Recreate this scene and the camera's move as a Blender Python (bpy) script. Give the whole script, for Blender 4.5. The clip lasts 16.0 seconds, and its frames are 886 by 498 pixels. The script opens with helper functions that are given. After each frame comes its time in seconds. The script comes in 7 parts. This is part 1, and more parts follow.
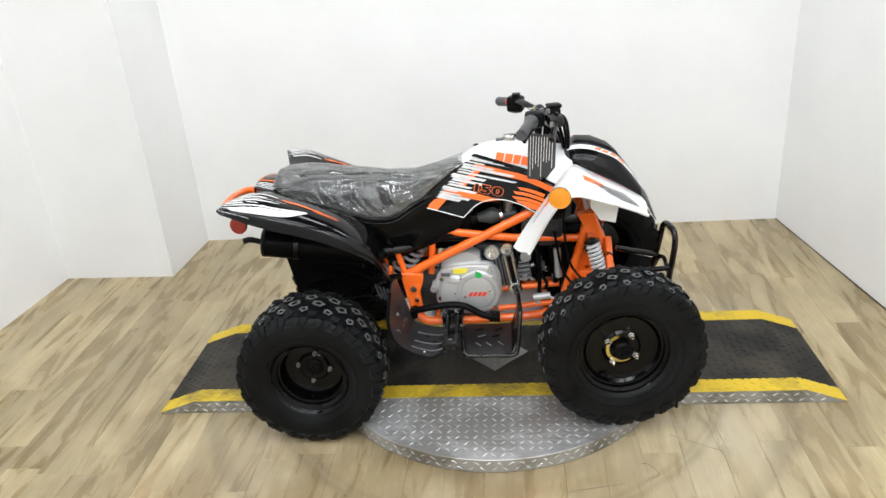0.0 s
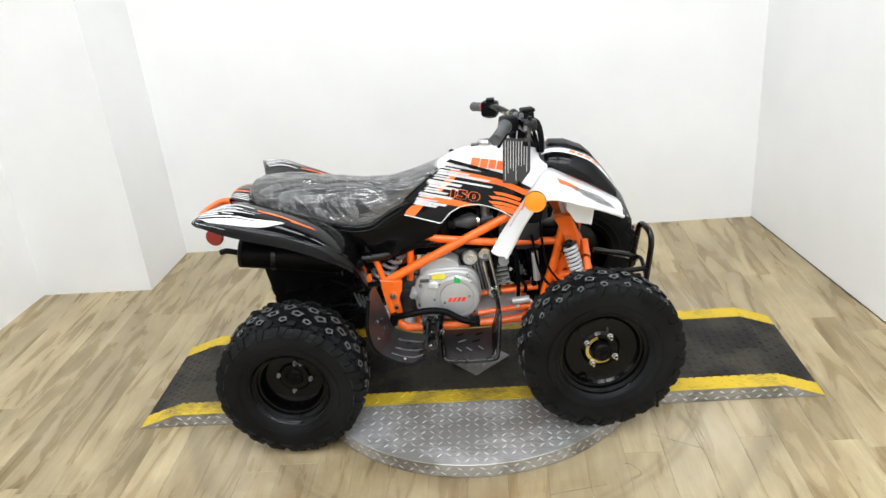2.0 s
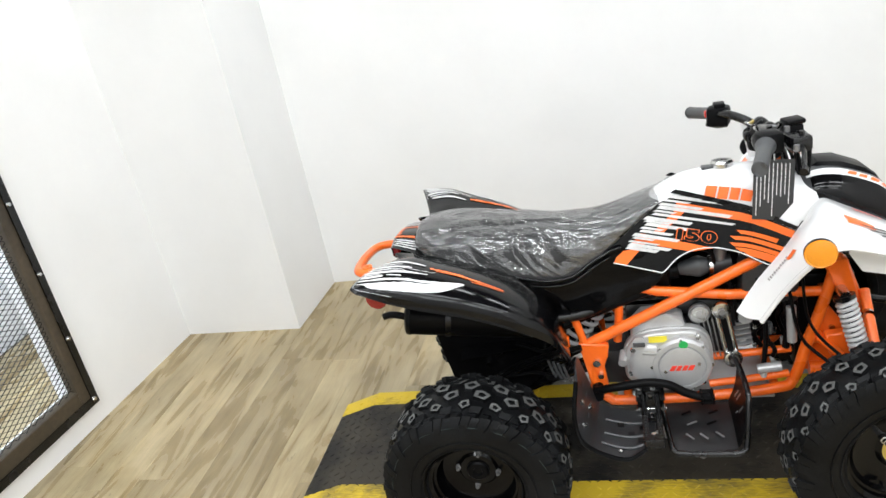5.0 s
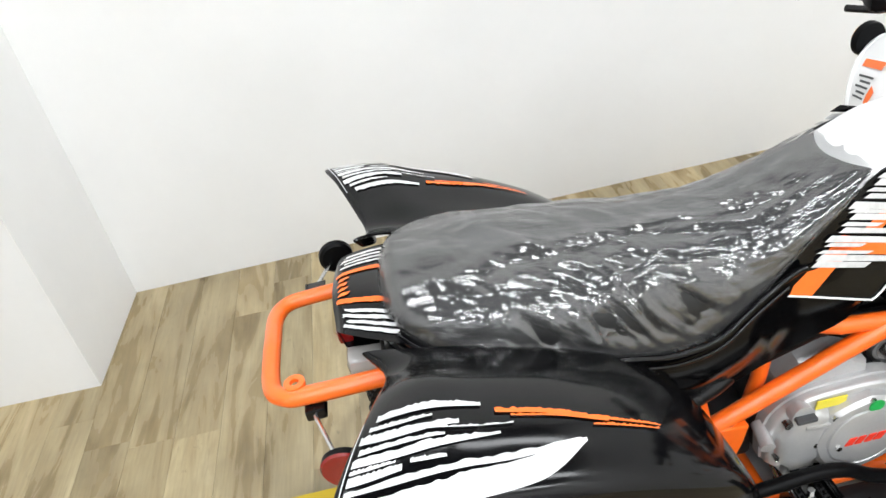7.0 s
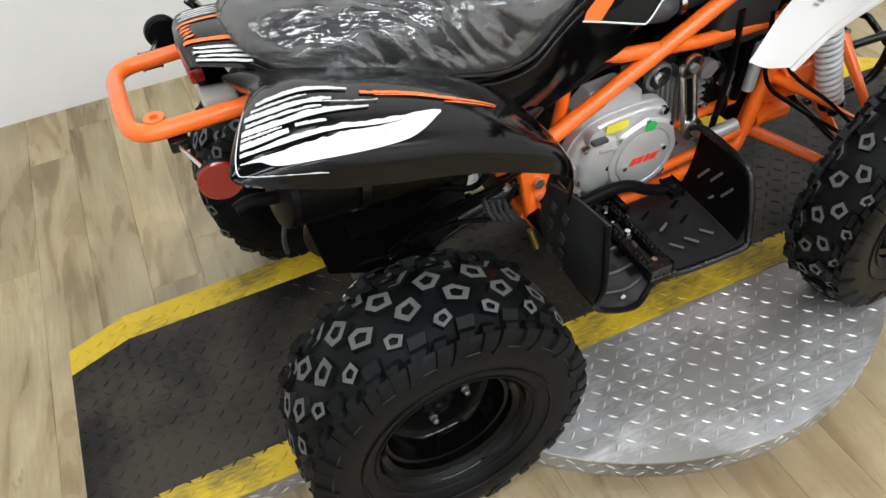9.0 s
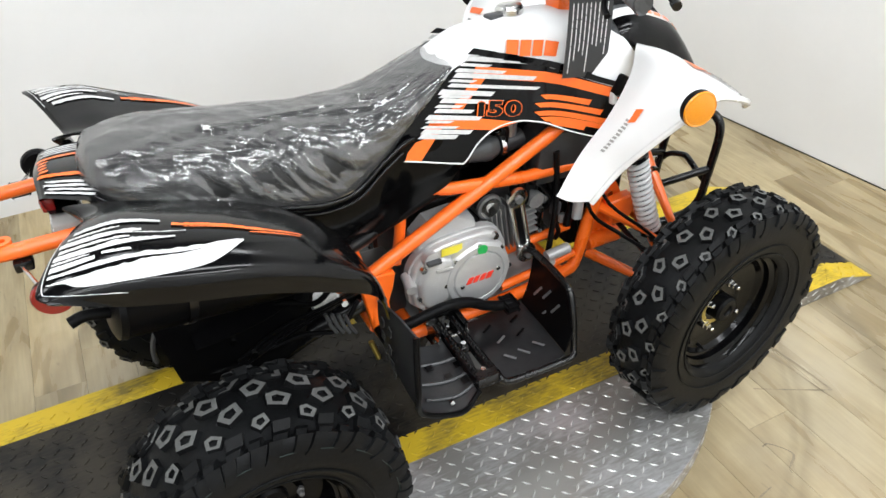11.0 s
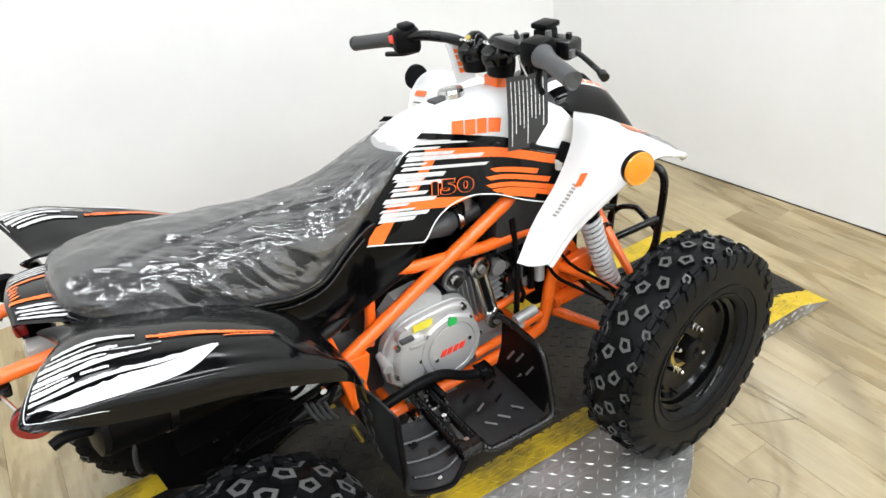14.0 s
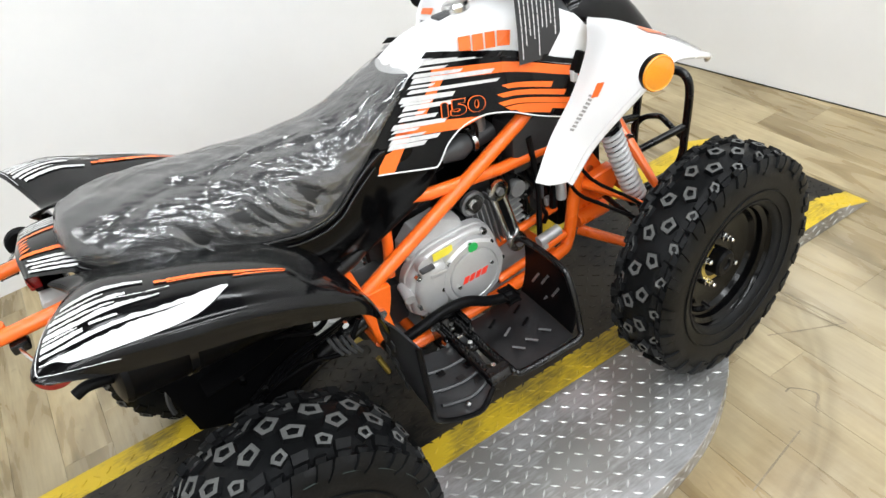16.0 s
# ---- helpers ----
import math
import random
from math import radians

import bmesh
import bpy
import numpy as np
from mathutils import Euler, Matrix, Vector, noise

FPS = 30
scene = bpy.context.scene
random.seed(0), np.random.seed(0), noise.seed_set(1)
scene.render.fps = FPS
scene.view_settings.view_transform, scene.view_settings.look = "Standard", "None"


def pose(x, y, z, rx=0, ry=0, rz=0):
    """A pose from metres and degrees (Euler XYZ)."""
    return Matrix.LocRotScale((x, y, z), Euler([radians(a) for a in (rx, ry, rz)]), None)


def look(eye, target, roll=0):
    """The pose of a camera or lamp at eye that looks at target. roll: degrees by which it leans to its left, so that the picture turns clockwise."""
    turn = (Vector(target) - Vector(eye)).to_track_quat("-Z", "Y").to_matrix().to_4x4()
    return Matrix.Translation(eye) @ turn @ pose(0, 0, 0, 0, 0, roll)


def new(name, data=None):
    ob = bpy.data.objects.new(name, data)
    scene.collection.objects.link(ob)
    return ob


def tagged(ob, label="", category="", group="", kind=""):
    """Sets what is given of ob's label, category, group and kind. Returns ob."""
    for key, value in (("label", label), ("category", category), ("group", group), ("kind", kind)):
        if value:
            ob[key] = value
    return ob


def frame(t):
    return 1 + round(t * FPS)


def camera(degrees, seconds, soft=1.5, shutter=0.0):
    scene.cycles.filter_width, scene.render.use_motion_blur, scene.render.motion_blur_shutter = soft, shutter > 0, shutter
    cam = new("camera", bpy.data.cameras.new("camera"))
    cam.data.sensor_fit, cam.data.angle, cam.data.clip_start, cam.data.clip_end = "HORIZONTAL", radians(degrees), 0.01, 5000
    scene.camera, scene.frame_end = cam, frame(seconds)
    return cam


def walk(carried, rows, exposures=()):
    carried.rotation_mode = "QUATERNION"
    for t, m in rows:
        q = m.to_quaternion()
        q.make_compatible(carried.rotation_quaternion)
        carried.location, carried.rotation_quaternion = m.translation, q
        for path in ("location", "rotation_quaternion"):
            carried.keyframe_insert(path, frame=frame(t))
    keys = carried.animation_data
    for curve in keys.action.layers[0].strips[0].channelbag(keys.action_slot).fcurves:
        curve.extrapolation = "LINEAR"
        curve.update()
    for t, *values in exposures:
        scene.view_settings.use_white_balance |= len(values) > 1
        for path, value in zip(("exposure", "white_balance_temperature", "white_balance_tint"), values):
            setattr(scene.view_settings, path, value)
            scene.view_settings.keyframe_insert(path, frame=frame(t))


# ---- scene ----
cam = camera(61.0, 16.0)
PATH = [
    (0, (0.329, -2.521, 1.631), (0.144, -0.705, 0.813), -4.5),
    (0.5, (0.338, -2.53, 1.632), (0.166, -0.709, 0.822), -5.1),
    (1, (0.348, -2.532, 1.629), (0.191, -0.711, 0.819), -5.6),
    (1.5, (0.345, -2.533, 1.622), (0.194, -0.712, 0.809), -5.3),
    (2, (0.346, -2.522, 1.631), (0.207, -0.698, 0.824), -5.4),
    (2.5, (0.35, -2.519, 1.632), (0.229, -0.691, 0.829), -5.4),
    (3, (0.346, -2.5, 1.633), (0.226, -0.665, 0.847), -5.2),
    (3.5, (0.357, -2.447, 1.646), (0.227, -0.618, 0.847), -4.4),
    (4, (0.415, -2.385, 1.646), (0.108, -0.582, 0.835), -1.8),
    (4.5, (0.274, -2.183, 1.636), (-0.187, -0.404, 0.846), -6.7),
    (5, (0.091, -1.958, 1.611), (-0.389, -0.187, 0.817), -11.4),
    (5.2, (0.048, -1.823, 1.593), (-0.469, -0.047, 0.831), -11.3),
    (7.3, (-0.458, -0.843, 1.415), (-0.355, 0.783, 0.256), -11.2),
    (7.5, (-0.464, -0.831, 1.409), (-0.359, 0.787, 0.238), -10.8),
    (8, (-0.487, -0.864, 1.349), (-0.248, 0.625, 0.035), -7.1),
    (8.5, (-0.547, -0.972, 1.328), (-0.128, 0.404, -0.061), -6.8),
    (8.7, (-0.584, -1.023, 1.322), (-0.118, 0.317, -0.087), -6.2),
    (10.8, (-0.462, -1.29, 1.409), (0.2, 0.128, 0.163), -3.9),
    (11, (-0.423, -1.292, 1.421), (0.274, 0.156, 0.231), -2.0),
    (11.5, (-0.406, -1.294, 1.444), (0.376, 0.146, 0.298), -4.4),
    (12, (-0.406, -1.31, 1.46), (0.431, 0.138, 0.362), -7.9),
    (12.5, (-0.417, -1.313, 1.466), (0.429, 0.135, 0.376), -6.3),
    (13, (-0.42, -1.323, 1.46), (0.446, 0.13, 0.394), -5.6),
    (13.5, (-0.422, -1.326, 1.455), (0.434, 0.12, 0.37), -5.9),
    (14, (-0.424, -1.32, 1.467), (0.395, 0.169, 0.412), -6.7),
    (14.5, (-0.422, -1.316, 1.459), (0.344, 0.164, 0.353), -7.7),
    (15, (-0.427, -1.314, 1.455), (0.33, 0.167, 0.344), -7.8),
    (15.5, (-0.412, -1.306, 1.445), (0.319, 0.147, 0.28), -9.1),
    (16, (-0.38, -1.304, 1.434), (0.288, 0.15, 0.234), -12.7),
]
walk(cam, [(t, look(eye, target, roll)) for t, eye, target, roll in PATH],
     [(0, 0.0), (1.0, 0.0), (1.6, 0.04), (2.5, 0.10), (4, 0.13), (5, 0.05), (7.5, 0.14), (8.0, 0.09), (8.5, -0.10), (9.5, -0.05), (11, 0.08), (12, 0.17), (12.5, 0.19), (14, 0.18), (16, 0.15)])

# ---------------------------------------------------------------- light
world = bpy.data.worlds.new("world")
scene.world = world
world.use_nodes = True
world.node_tree.nodes["Background"].inputs["Color"].default_value = (0.9, 0.95, 1.0, 1)
world.node_tree.nodes["Background"].inputs["Strength"].default_value = 0.3


def area_lamp(name, x, y, z, sx, sy, watts, colour=(0.94, 0.975, 1.0)):
    data = bpy.data.lights.new(name, "AREA")
    data.shape, data.size, data.size_y, data.energy, data.color = "RECTANGLE", sx, sy, watts, colour
    ob = new(name, data)
    ob.matrix_world = pose(x, y, z)
    return ob


# rows of short ceiling tubes over the display bay
for lx in (-1.1, 0.25, 1.6):
    for ly, watts in ((-3.6, 30), (-2.4, 24), (-1.2, 16), (0.55, 13.5)):
        area_lamp("ceiling_tube", lx, ly, 2.86, 1.1, 0.26, watts)

# ---------------------------------------------------------------- materials
def material(name, colour, rough=0.5, metal=0.0, grain=0.0, scale=60.0, bump=0.0, coat=0.0, stain=0.0, spec=0.5):
    """A principled surface with fine grain and broad stains."""
    m = bpy.data.materials.new(name)
    m.use_nodes = True
    nt = m.node_tree
    b = nt.nodes["Principled BSDF"]
    b.inputs["Base Color"].default_value = (*colour, 1)
    b.inputs["Roughness"].default_value = rough
    b.inputs["Metallic"].default_value = metal
    b.inputs["Coat Weight"].default_value = coat
    b.inputs["Coat Roughness"].default_value = 0.05
    b.inputs["Specular IOR Level"].default_value = spec
    if grain or bump or stain:
        tc = nt.nodes.new("ShaderNodeTexCoord")
        n1 = nt.nodes.new("ShaderNodeTexNoise")
        n1.inputs["Scale"].default_value = scale
        n1.inputs["Detail"].default_value = 6
        nt.links.new(tc.outputs["Object"], n1.inputs["Vector"])
        n2 = nt.nodes.new("ShaderNodeTexNoise")
        n2.inputs["Scale"].default_value = scale * 0.07
        n2.inputs["Detail"].default_value = 4
        nt.links.new(tc.outputs["Object"], n2.inputs["Vector"])
        ramp = nt.nodes.new("ShaderNodeMapRange")
        ramp.inputs["To Min"].default_value, ramp.inputs["To Max"].default_value = 1 - grain, 1 + grain
        nt.links.new(n1.outputs["Fac"], ramp.inputs["Value"])
        ramp2 = nt.nodes.new("ShaderNodeMapRange")
        ramp2.inputs["From Min"].default_value, ramp2.inputs["From Max"].default_value = 0.3, 0.7
        ramp2.inputs["To Min"].default_value, ramp2.inputs["To Max"].default_value = 1 - stain, 1 + stain * 0.6
        nt.links.new(n2.outputs["Fac"], ramp2.inputs["Value"])
        mul = nt.nodes.new("ShaderNodeMath")
        mul.operation = "MULTIPLY"
        nt.links.new(ramp.outputs["Result"], mul.inputs[0])
        nt.links.new(ramp2.outputs["Result"], mul.inputs[1])
        mix = nt.nodes.new("ShaderNodeVectorMath")
        mix.operation = "SCALE"
        mix.inputs[0].default_value = colour
        nt.links.new(mul.outputs[0], mix.inputs["Scale"])
        nt.links.new(mix.outputs["Vector"], b.inputs["Base Color"])
        rr = nt.nodes.new("ShaderNodeMapRange")
        rr.inputs["To Min"].default_value, rr.inputs["To Max"].default_value = max(0.02, rough - 0.12), min(1, rough + 0.12)
        nt.links.new(n2.outputs["Fac"], rr.inputs["Value"])
        nt.links.new(rr.outputs["Result"], b.inputs["Roughness"])
        if bump:
            bp = nt.nodes.new("ShaderNodeBump")
            bp.inputs["Strength"].default_value = bump
            bp.inputs["Distance"].default_value = 0.002
            nt.links.new(n1.outputs["Fac"], bp.inputs["Height"])
            nt.links.new(bp.outputs["Normal"], b.inputs["Normal"])
    return m


M_WALL = material("wall_paint", (0.82, 0.82, 0.815), 0.55, grain=0.01, scale=40, bump=0.05, stain=0.03)
M_FAR = material("far_end_paint", (0.62, 0.63, 0.64), 0.7, grain=0.05, scale=20, stain=0.1)
M_CEIL = material("ceiling_paint", (0.075, 0.080, 0.088), 0.8, grain=0.02, scale=30, stain=0.02)
M_GLOSS = material("black_gloss_plastic", (0.0022, 0.0022, 0.0026), 0.08, grain=0.1, scale=90, stain=0.1, spec=0.26)
M_SIDE = material("black_side_plastic", (0.0020, 0.0020, 0.0022), 0.13, grain=0.1, scale=90, stain=0.1, spec=0.12)
M_MATTE = material("black_matte_plastic", (0.0030, 0.0030, 0.0034), 0.36, grain=0.2, scale=200, bump=0.08, stain=0.15, spec=0.08)
M_GREY = material("grey_matte_plastic", (0.050, 0.052, 0.055), 0.45, grain=0.15, scale=200, bump=0.1, stain=0.15)
M_GUARD = material("scuffed_guard_plastic", (0.024, 0.025, 0.027), 0.36, grain=0.3, scale=140, bump=0.1, stain=0.35)
M_CAST = material("cast_fin_alloy", (0.33, 0.33, 0.33), 0.34, metal=0.45, grain=0.15, scale=180, bump=0.1, stain=0.2)
M_STEP = material("scuffed_black_steel", (0.013, 0.013, 0.014), 0.32, grain=0.35, scale=90, bump=0.12, stain=0.5, spec=0.4)
M_WHITE = material("white_plastic", (0.80, 0.80, 0.80), 0.25, grain=0.01, scale=50, coat=0.3, stain=0.015)
M_ORANGE = material("orange_powder_coat", (0.90, 0.145, 0.012), 0.30, grain=0.05, scale=120, coat=0.3, stain=0.05)
M_ORANGE_DECAL = material("orange_print", (0.90, 0.15, 0.015), 0.3, grain=0.12, scale=160, stain=0.08)
M_WHITE_DECAL = material("white_print", (0.60, 0.60, 0.60), 0.3, grain=0.25, scale=120, stain=0.18)
M_RUBBER = material("tyre_rubber", (0.0060, 0.0064, 0.0070), 0.46, grain=0.4, scale=110, bump=0.25, stain=0.6, spec=0.12)
M_KNOB = material("tyre_block_top", (0.090, 0.092, 0.090), 0.7, grain=0.3, scale=160, bump=0.1, stain=0.2)
M_RIM = material("black_steel_rim", (0.0015, 0.0015, 0.0017), 0.13, coat=0.05, grain=0.1, scale=100, stain=0.1, spec=0.16)
M_ALU = material("cast_aluminium", (0.50, 0.50, 0.50), 0.38, metal=0.45, grain=0.06, scale=260, bump=0.12, stain=0.08)
M_STEEL = material("bright_steel", (0.62, 0.62, 0.61), 0.22, metal=1.0, grain=0.06, scale=150, stain=0.1)
M_BLACKSTEEL = material("black_steel_tube", (0.0035, 0.0035, 0.004), 0.26, grain=0.1, scale=150, stain=0.15, spec=0.4)
M_ENGINE = material("dark_engine_block", (0.030, 0.030, 0.032), 0.45, metal=0.2, grain=0.25, scale=120, bump=0.2, stain=0.3)
M_ZINC = material("yellow_zinc", (0.58, 0.45, 0.12), 0.3, metal=0.8, grain=0.15, scale=120, stain=0.2)
M_SPRING = material("grey_spring_coat", (0.60, 0.61, 0.62), 0.4, grain=0.08, scale=150, stain=0.1)
M_VINYL = material("seat_vinyl", (0.005, 0.005, 0.0055), 0.55, grain=0.2, scale=220, bump=0.2, stain=0.1)
M_TAG = material("dark_card", (0.035, 0.036, 0.038), 0.5, grain=0.08, scale=200, stain=0.05)
M_AMBER = material("amber_reflector", (0.66, 0.235, 0.008), 0.2, grain=0.12, scale=260, bump=0.3, coat=0.5)
M_RED = material("red_reflector", (0.22, 0.006, 0.005), 0.2, grain=0.15, scale=260, bump=0.3, coat=0.5)
M_REDP = material("red_button", (0.75, 0.04, 0.02), 0.35)
M_CLEAR = material("pale_lens", (0.34, 0.33, 0.32), 0.12, coat=0.6)
M_MOULD = material("mould_line", (0.022, 0.036, 0.034), 0.6)
M_FIN = material("dark_fin_metal", (0.22, 0.22, 0.225), 0.32, metal=0.5, grain=0.2, scale=150, stain=0.2)
M_YELLOWST = material("yellow_sticker", (0.80, 0.68, 0.05), 0.4)
M_GREENST = material("green_sticker", (0.02, 0.42, 0.09), 0.4)
M_PAPER = material("white_sticker", (0.78, 0.78, 0.76), 0.5)
M_GUNK = material("tan_wood_frame", (0.050, 0.037, 0.022), 0.5, grain=0.5, scale=50, bump=0.2, stain=0.5)


def floor_material():
    """Limed oak vinyl: each plank its own tone, with grain along it."""
    m = bpy.data.materials.new("limed_oak_vinyl")
    m.use_nodes = True
    nt = m.node_tree
    L = nt.links.new
    b = nt.nodes["Principled BSDF"]
    tc = nt.nodes.new("ShaderNodeTexCoord")
    info = nt.nodes.new("ShaderNodeObjectInfo")
    off = nt.nodes.new("ShaderNodeVectorMath")
    off.operation = "SCALE"
    off.inputs[0].default_value = (7.3, 31.7, 3.1)
    L(info.outputs["Random"], off.inputs["Scale"])
    add = nt.nodes.new("ShaderNodeVectorMath")
    L(tc.outputs["Object"], add.inputs[0])
    L(off.outputs["Vector"], add.inputs[1])
    mp = nt.nodes.new("ShaderNodeMapping")
    mp.inputs["Scale"].default_value = (9, 1.5, 1)
    L(add.outputs["Vector"], mp.inputs["Vector"])
    n1 = nt.nodes.new("ShaderNodeTexNoise")
    n1.inputs["Scale"].default_value, n1.inputs["Detail"].default_value, n1.inputs["Distortion"].default_value = 1.3, 7, 1.1
    L(mp.outputs["Vector"], n1.inputs["Vector"])
    mp2 = nt.nodes.new("ShaderNodeMapping")
    mp2.inputs["Scale"].default_value = (70, 4.5, 1)
    L(add.outputs["Vector"], mp2.inputs["Vector"])
    n2 = nt.nodes.new("ShaderNodeTexNoise")
    n2.inputs["Scale"].default_value, n2.inputs["Detail"].default_value = 2.0, 6
    L(mp2.outputs["Vector"], n2.inputs["Vector"])
    cr = nt.nodes.new("ShaderNodeValToRGB")
    e = cr.color_ramp.elements
    e[0].position, e[0].color = 0.30, (0.210, 0.151, 0.070, 1)
    e[1].position, e[1].color = 0.72, (0.495, 0.404, 0.240, 1)
    k = e.new(0.44)
    k.color = (0.330, 0.252, 0.133, 1)
    k = e.new(0.56)
    k.color = (0.412, 0.329, 0.185, 1)
    L(n1.outputs["Fac"], cr.inputs["Fac"])
    tone = nt.nodes.new("ShaderNodeMapRange")
    tone.inputs["To Min"].default_value, tone.inputs["To Max"].default_value = 0.80, 1.16
    L(info.outputs["Random"], tone.inputs["Value"])
    fine = nt.nodes.new("ShaderNodeMapRange")
    fine.inputs["From Min"].default_value, fine.inputs["From Max"].default_value = 0.3, 0.7
    fine.inputs["To Min"].default_value, fine.inputs["To Max"].default_value = 0.88, 1.08
    L(n2.outputs["Fac"], fine.inputs["Value"])
    mu = nt.nodes.new("ShaderNodeMath")
    mu.operation = "MULTIPLY"
    L(tone.outputs["Result"], mu.inputs[0])
    L(fine.outputs["Result"], mu.inputs[1])
    # short dark knots and splits along the grain
    mp3 = nt.nodes.new("ShaderNodeMapping")
    mp3.inputs["Scale"].default_value = (34, 9, 1)
    L(add.outputs["Vector"], mp3.inputs["Vector"])
    n5 = nt.nodes.new("ShaderNodeTexNoise")
    n5.inputs["Scale"].default_value, n5.inputs["Detail"].default_value, n5.inputs["Distortion"].default_value = 1.0, 3, 1.4
    L(mp3.outputs["Vector"], n5.inputs["Vector"])
    knot = nt.nodes.new("ShaderNodeMapRange")
    knot.inputs["From Min"].default_value, knot.inputs["From Max"].default_value = 0.22, 0.34
    knot.inputs["To Min"].default_value, knot.inputs["To Max"].default_value = 0.52, 1.0
    L(n5.outputs["Fac"], knot.inputs["Value"])
    mk = nt.nodes.new("ShaderNodeMath")
    mk.operation = "MULTIPLY"
    L(mu.outputs[0], mk.inputs[0])
    L(knot.outputs["Result"], mk.inputs[1])
    # curved tyre scrubs round the turntable
    geo = nt.nodes.new("ShaderNodeNewGeometry")
    dist = nt.nodes.new("ShaderNodeVectorMath")
    dist.operation = "DISTANCE"
    dist.inputs[1].default_value = (0.245, -0.015, 0.0)
    L(geo.outputs["Position"], dist.inputs[0])
    n3 = nt.nodes.new("ShaderNodeTexNoise")
    n3.inputs["Scale"].default_value, n3.inputs["Detail"].default_value = 2.4, 5
    L(geo.outputs["Position"], n3.inputs["Vector"])
    wv = nt.nodes.new("ShaderNodeMath")
    wv.operation = "MULTIPLY_ADD"
    wv.inputs[1].default_value = 0.10
    L(n3.outputs["Fac"], wv.inputs[0])
    L(dist.outputs["Value"], wv.inputs[2])
    half_r = nt.nodes.new("ShaderNodeMath")
    half_r.operation = "MULTIPLY"
    half_r.inputs[1].default_value = 0.5
    L(wv.outputs[0], half_r.inputs[0])
    rc = nt.nodes.new("ShaderNodeValToRGB")
    rc.color_ramp.elements[0].position, rc.color_ramp.elements[0].color = 0.345, (0.80, 0.80, 0.80, 1)
    rc.color_ramp.elements[1].position, rc.color_ramp.elements[1].color = 0.72, (1, 1, 1, 1)
    for pos, val in ((0.37, 0.98), (0.425, 1.0), (0.432, 0.80), (0.438, 0.97), (0.446, 0.78), (0.458, 0.98), (0.535, 1.0), (0.55, 0.84), (0.565, 0.74), (0.578, 0.98)):
        q = rc.color_ramp.elements.new(pos)
        q.color = (val, val, val, 1)
    L(half_r.outputs[0], rc.inputs["Fac"])
    # dusty, polished ring where tyres and shoes turn
    dust = nt.nodes.new("ShaderNodeValToRGB")
    dust.color_ramp.elements[0].position, dust.color_ramp.elements[0].color = 0.33, (0.30, 0.30, 0.30, 1)
    dust.color_ramp.elements[1].position, dust.color_ramp.elements[1].color = 0.64, (0, 0, 0, 1)
    q = dust.color_ramp.elements.new(0.46)
    q.color = (0.85, 0.85, 0.85, 1)
    L(half_r.outputs[0], dust.inputs["Fac"])
    dm = nt.nodes.new("ShaderNodeMapRange")
    dm.inputs["From Min"].default_value, dm.inputs["From Max"].default_value = 0.35, 0.65
    L(n3.outputs["Fac"], dm.inputs["Value"])
    dmask = nt.nodes.new("ShaderNodeMath")
    dmask.operation = "MULTIPLY"
    L(dust.outputs["Color"], dmask.inputs[0])
    L(dm.outputs["Result"], dmask.inputs[1])
    n4 = nt.nodes.new("ShaderNodeTexNoise")
    n4.inputs["Scale"].default_value, n4.inputs["Detail"].default_value, n4.inputs["Roughness"].default_value = 2.6, 8, 0.62
    L(geo.outputs["Position"], n4.inputs["Vector"])
    dirt = nt.nodes.new("ShaderNodeMapRange")
    dirt.inputs["From Min"].default_value, dirt.inputs["From Max"].default_value = 0.36, 0.58
    dirt.inputs["To Min"].default_value, dirt.inputs["To Max"].default_value = 0.80, 1.03
    L(n4.outputs["Fac"], dirt.inputs["Value"])
    mu3 = nt.nodes.new("ShaderNodeMath")
    mu3.operation = "MULTIPLY"
    L(mk.outputs[0], mu3.inputs[0])
    L(dirt.outputs["Result"], mu3.inputs[1])
    sc = nt.nodes.new("ShaderNodeVectorMath")
    sc.operation = "SCALE"
    L(cr.outputs["Color"], sc.inputs[0])
    L(mu3.outputs[0], sc.inputs["Scale"])
    dx = nt.nodes.new("ShaderNodeMix")
    dx.data_type = "RGBA"
    dx.inputs[7].default_value = (0.44, 0.38, 0.275, 1)
    L(dmask.outputs[0], dx.inputs["Factor"])
    L(sc.outputs["Vector"], dx.inputs[6])
    arcs = nt.nodes.new("ShaderNodeVectorMath")
    arcs.operation = "MULTIPLY"
    # blotchy blend to dark brown, strongest round (-0.10, -1.20), gone 1.2 m out
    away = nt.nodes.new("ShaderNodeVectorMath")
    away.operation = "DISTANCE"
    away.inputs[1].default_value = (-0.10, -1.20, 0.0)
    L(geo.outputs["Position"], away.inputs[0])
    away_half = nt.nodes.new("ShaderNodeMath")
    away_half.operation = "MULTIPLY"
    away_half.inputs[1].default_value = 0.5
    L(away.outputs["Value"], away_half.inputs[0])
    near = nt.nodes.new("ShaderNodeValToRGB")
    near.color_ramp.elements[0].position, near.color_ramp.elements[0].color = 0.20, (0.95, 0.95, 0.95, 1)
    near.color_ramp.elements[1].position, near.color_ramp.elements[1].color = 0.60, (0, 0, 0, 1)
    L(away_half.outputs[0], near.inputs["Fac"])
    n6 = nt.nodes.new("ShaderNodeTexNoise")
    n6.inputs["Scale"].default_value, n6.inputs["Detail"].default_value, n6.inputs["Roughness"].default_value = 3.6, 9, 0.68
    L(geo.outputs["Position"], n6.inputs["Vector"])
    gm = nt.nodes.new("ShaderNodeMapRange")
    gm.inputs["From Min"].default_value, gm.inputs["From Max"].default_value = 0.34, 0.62
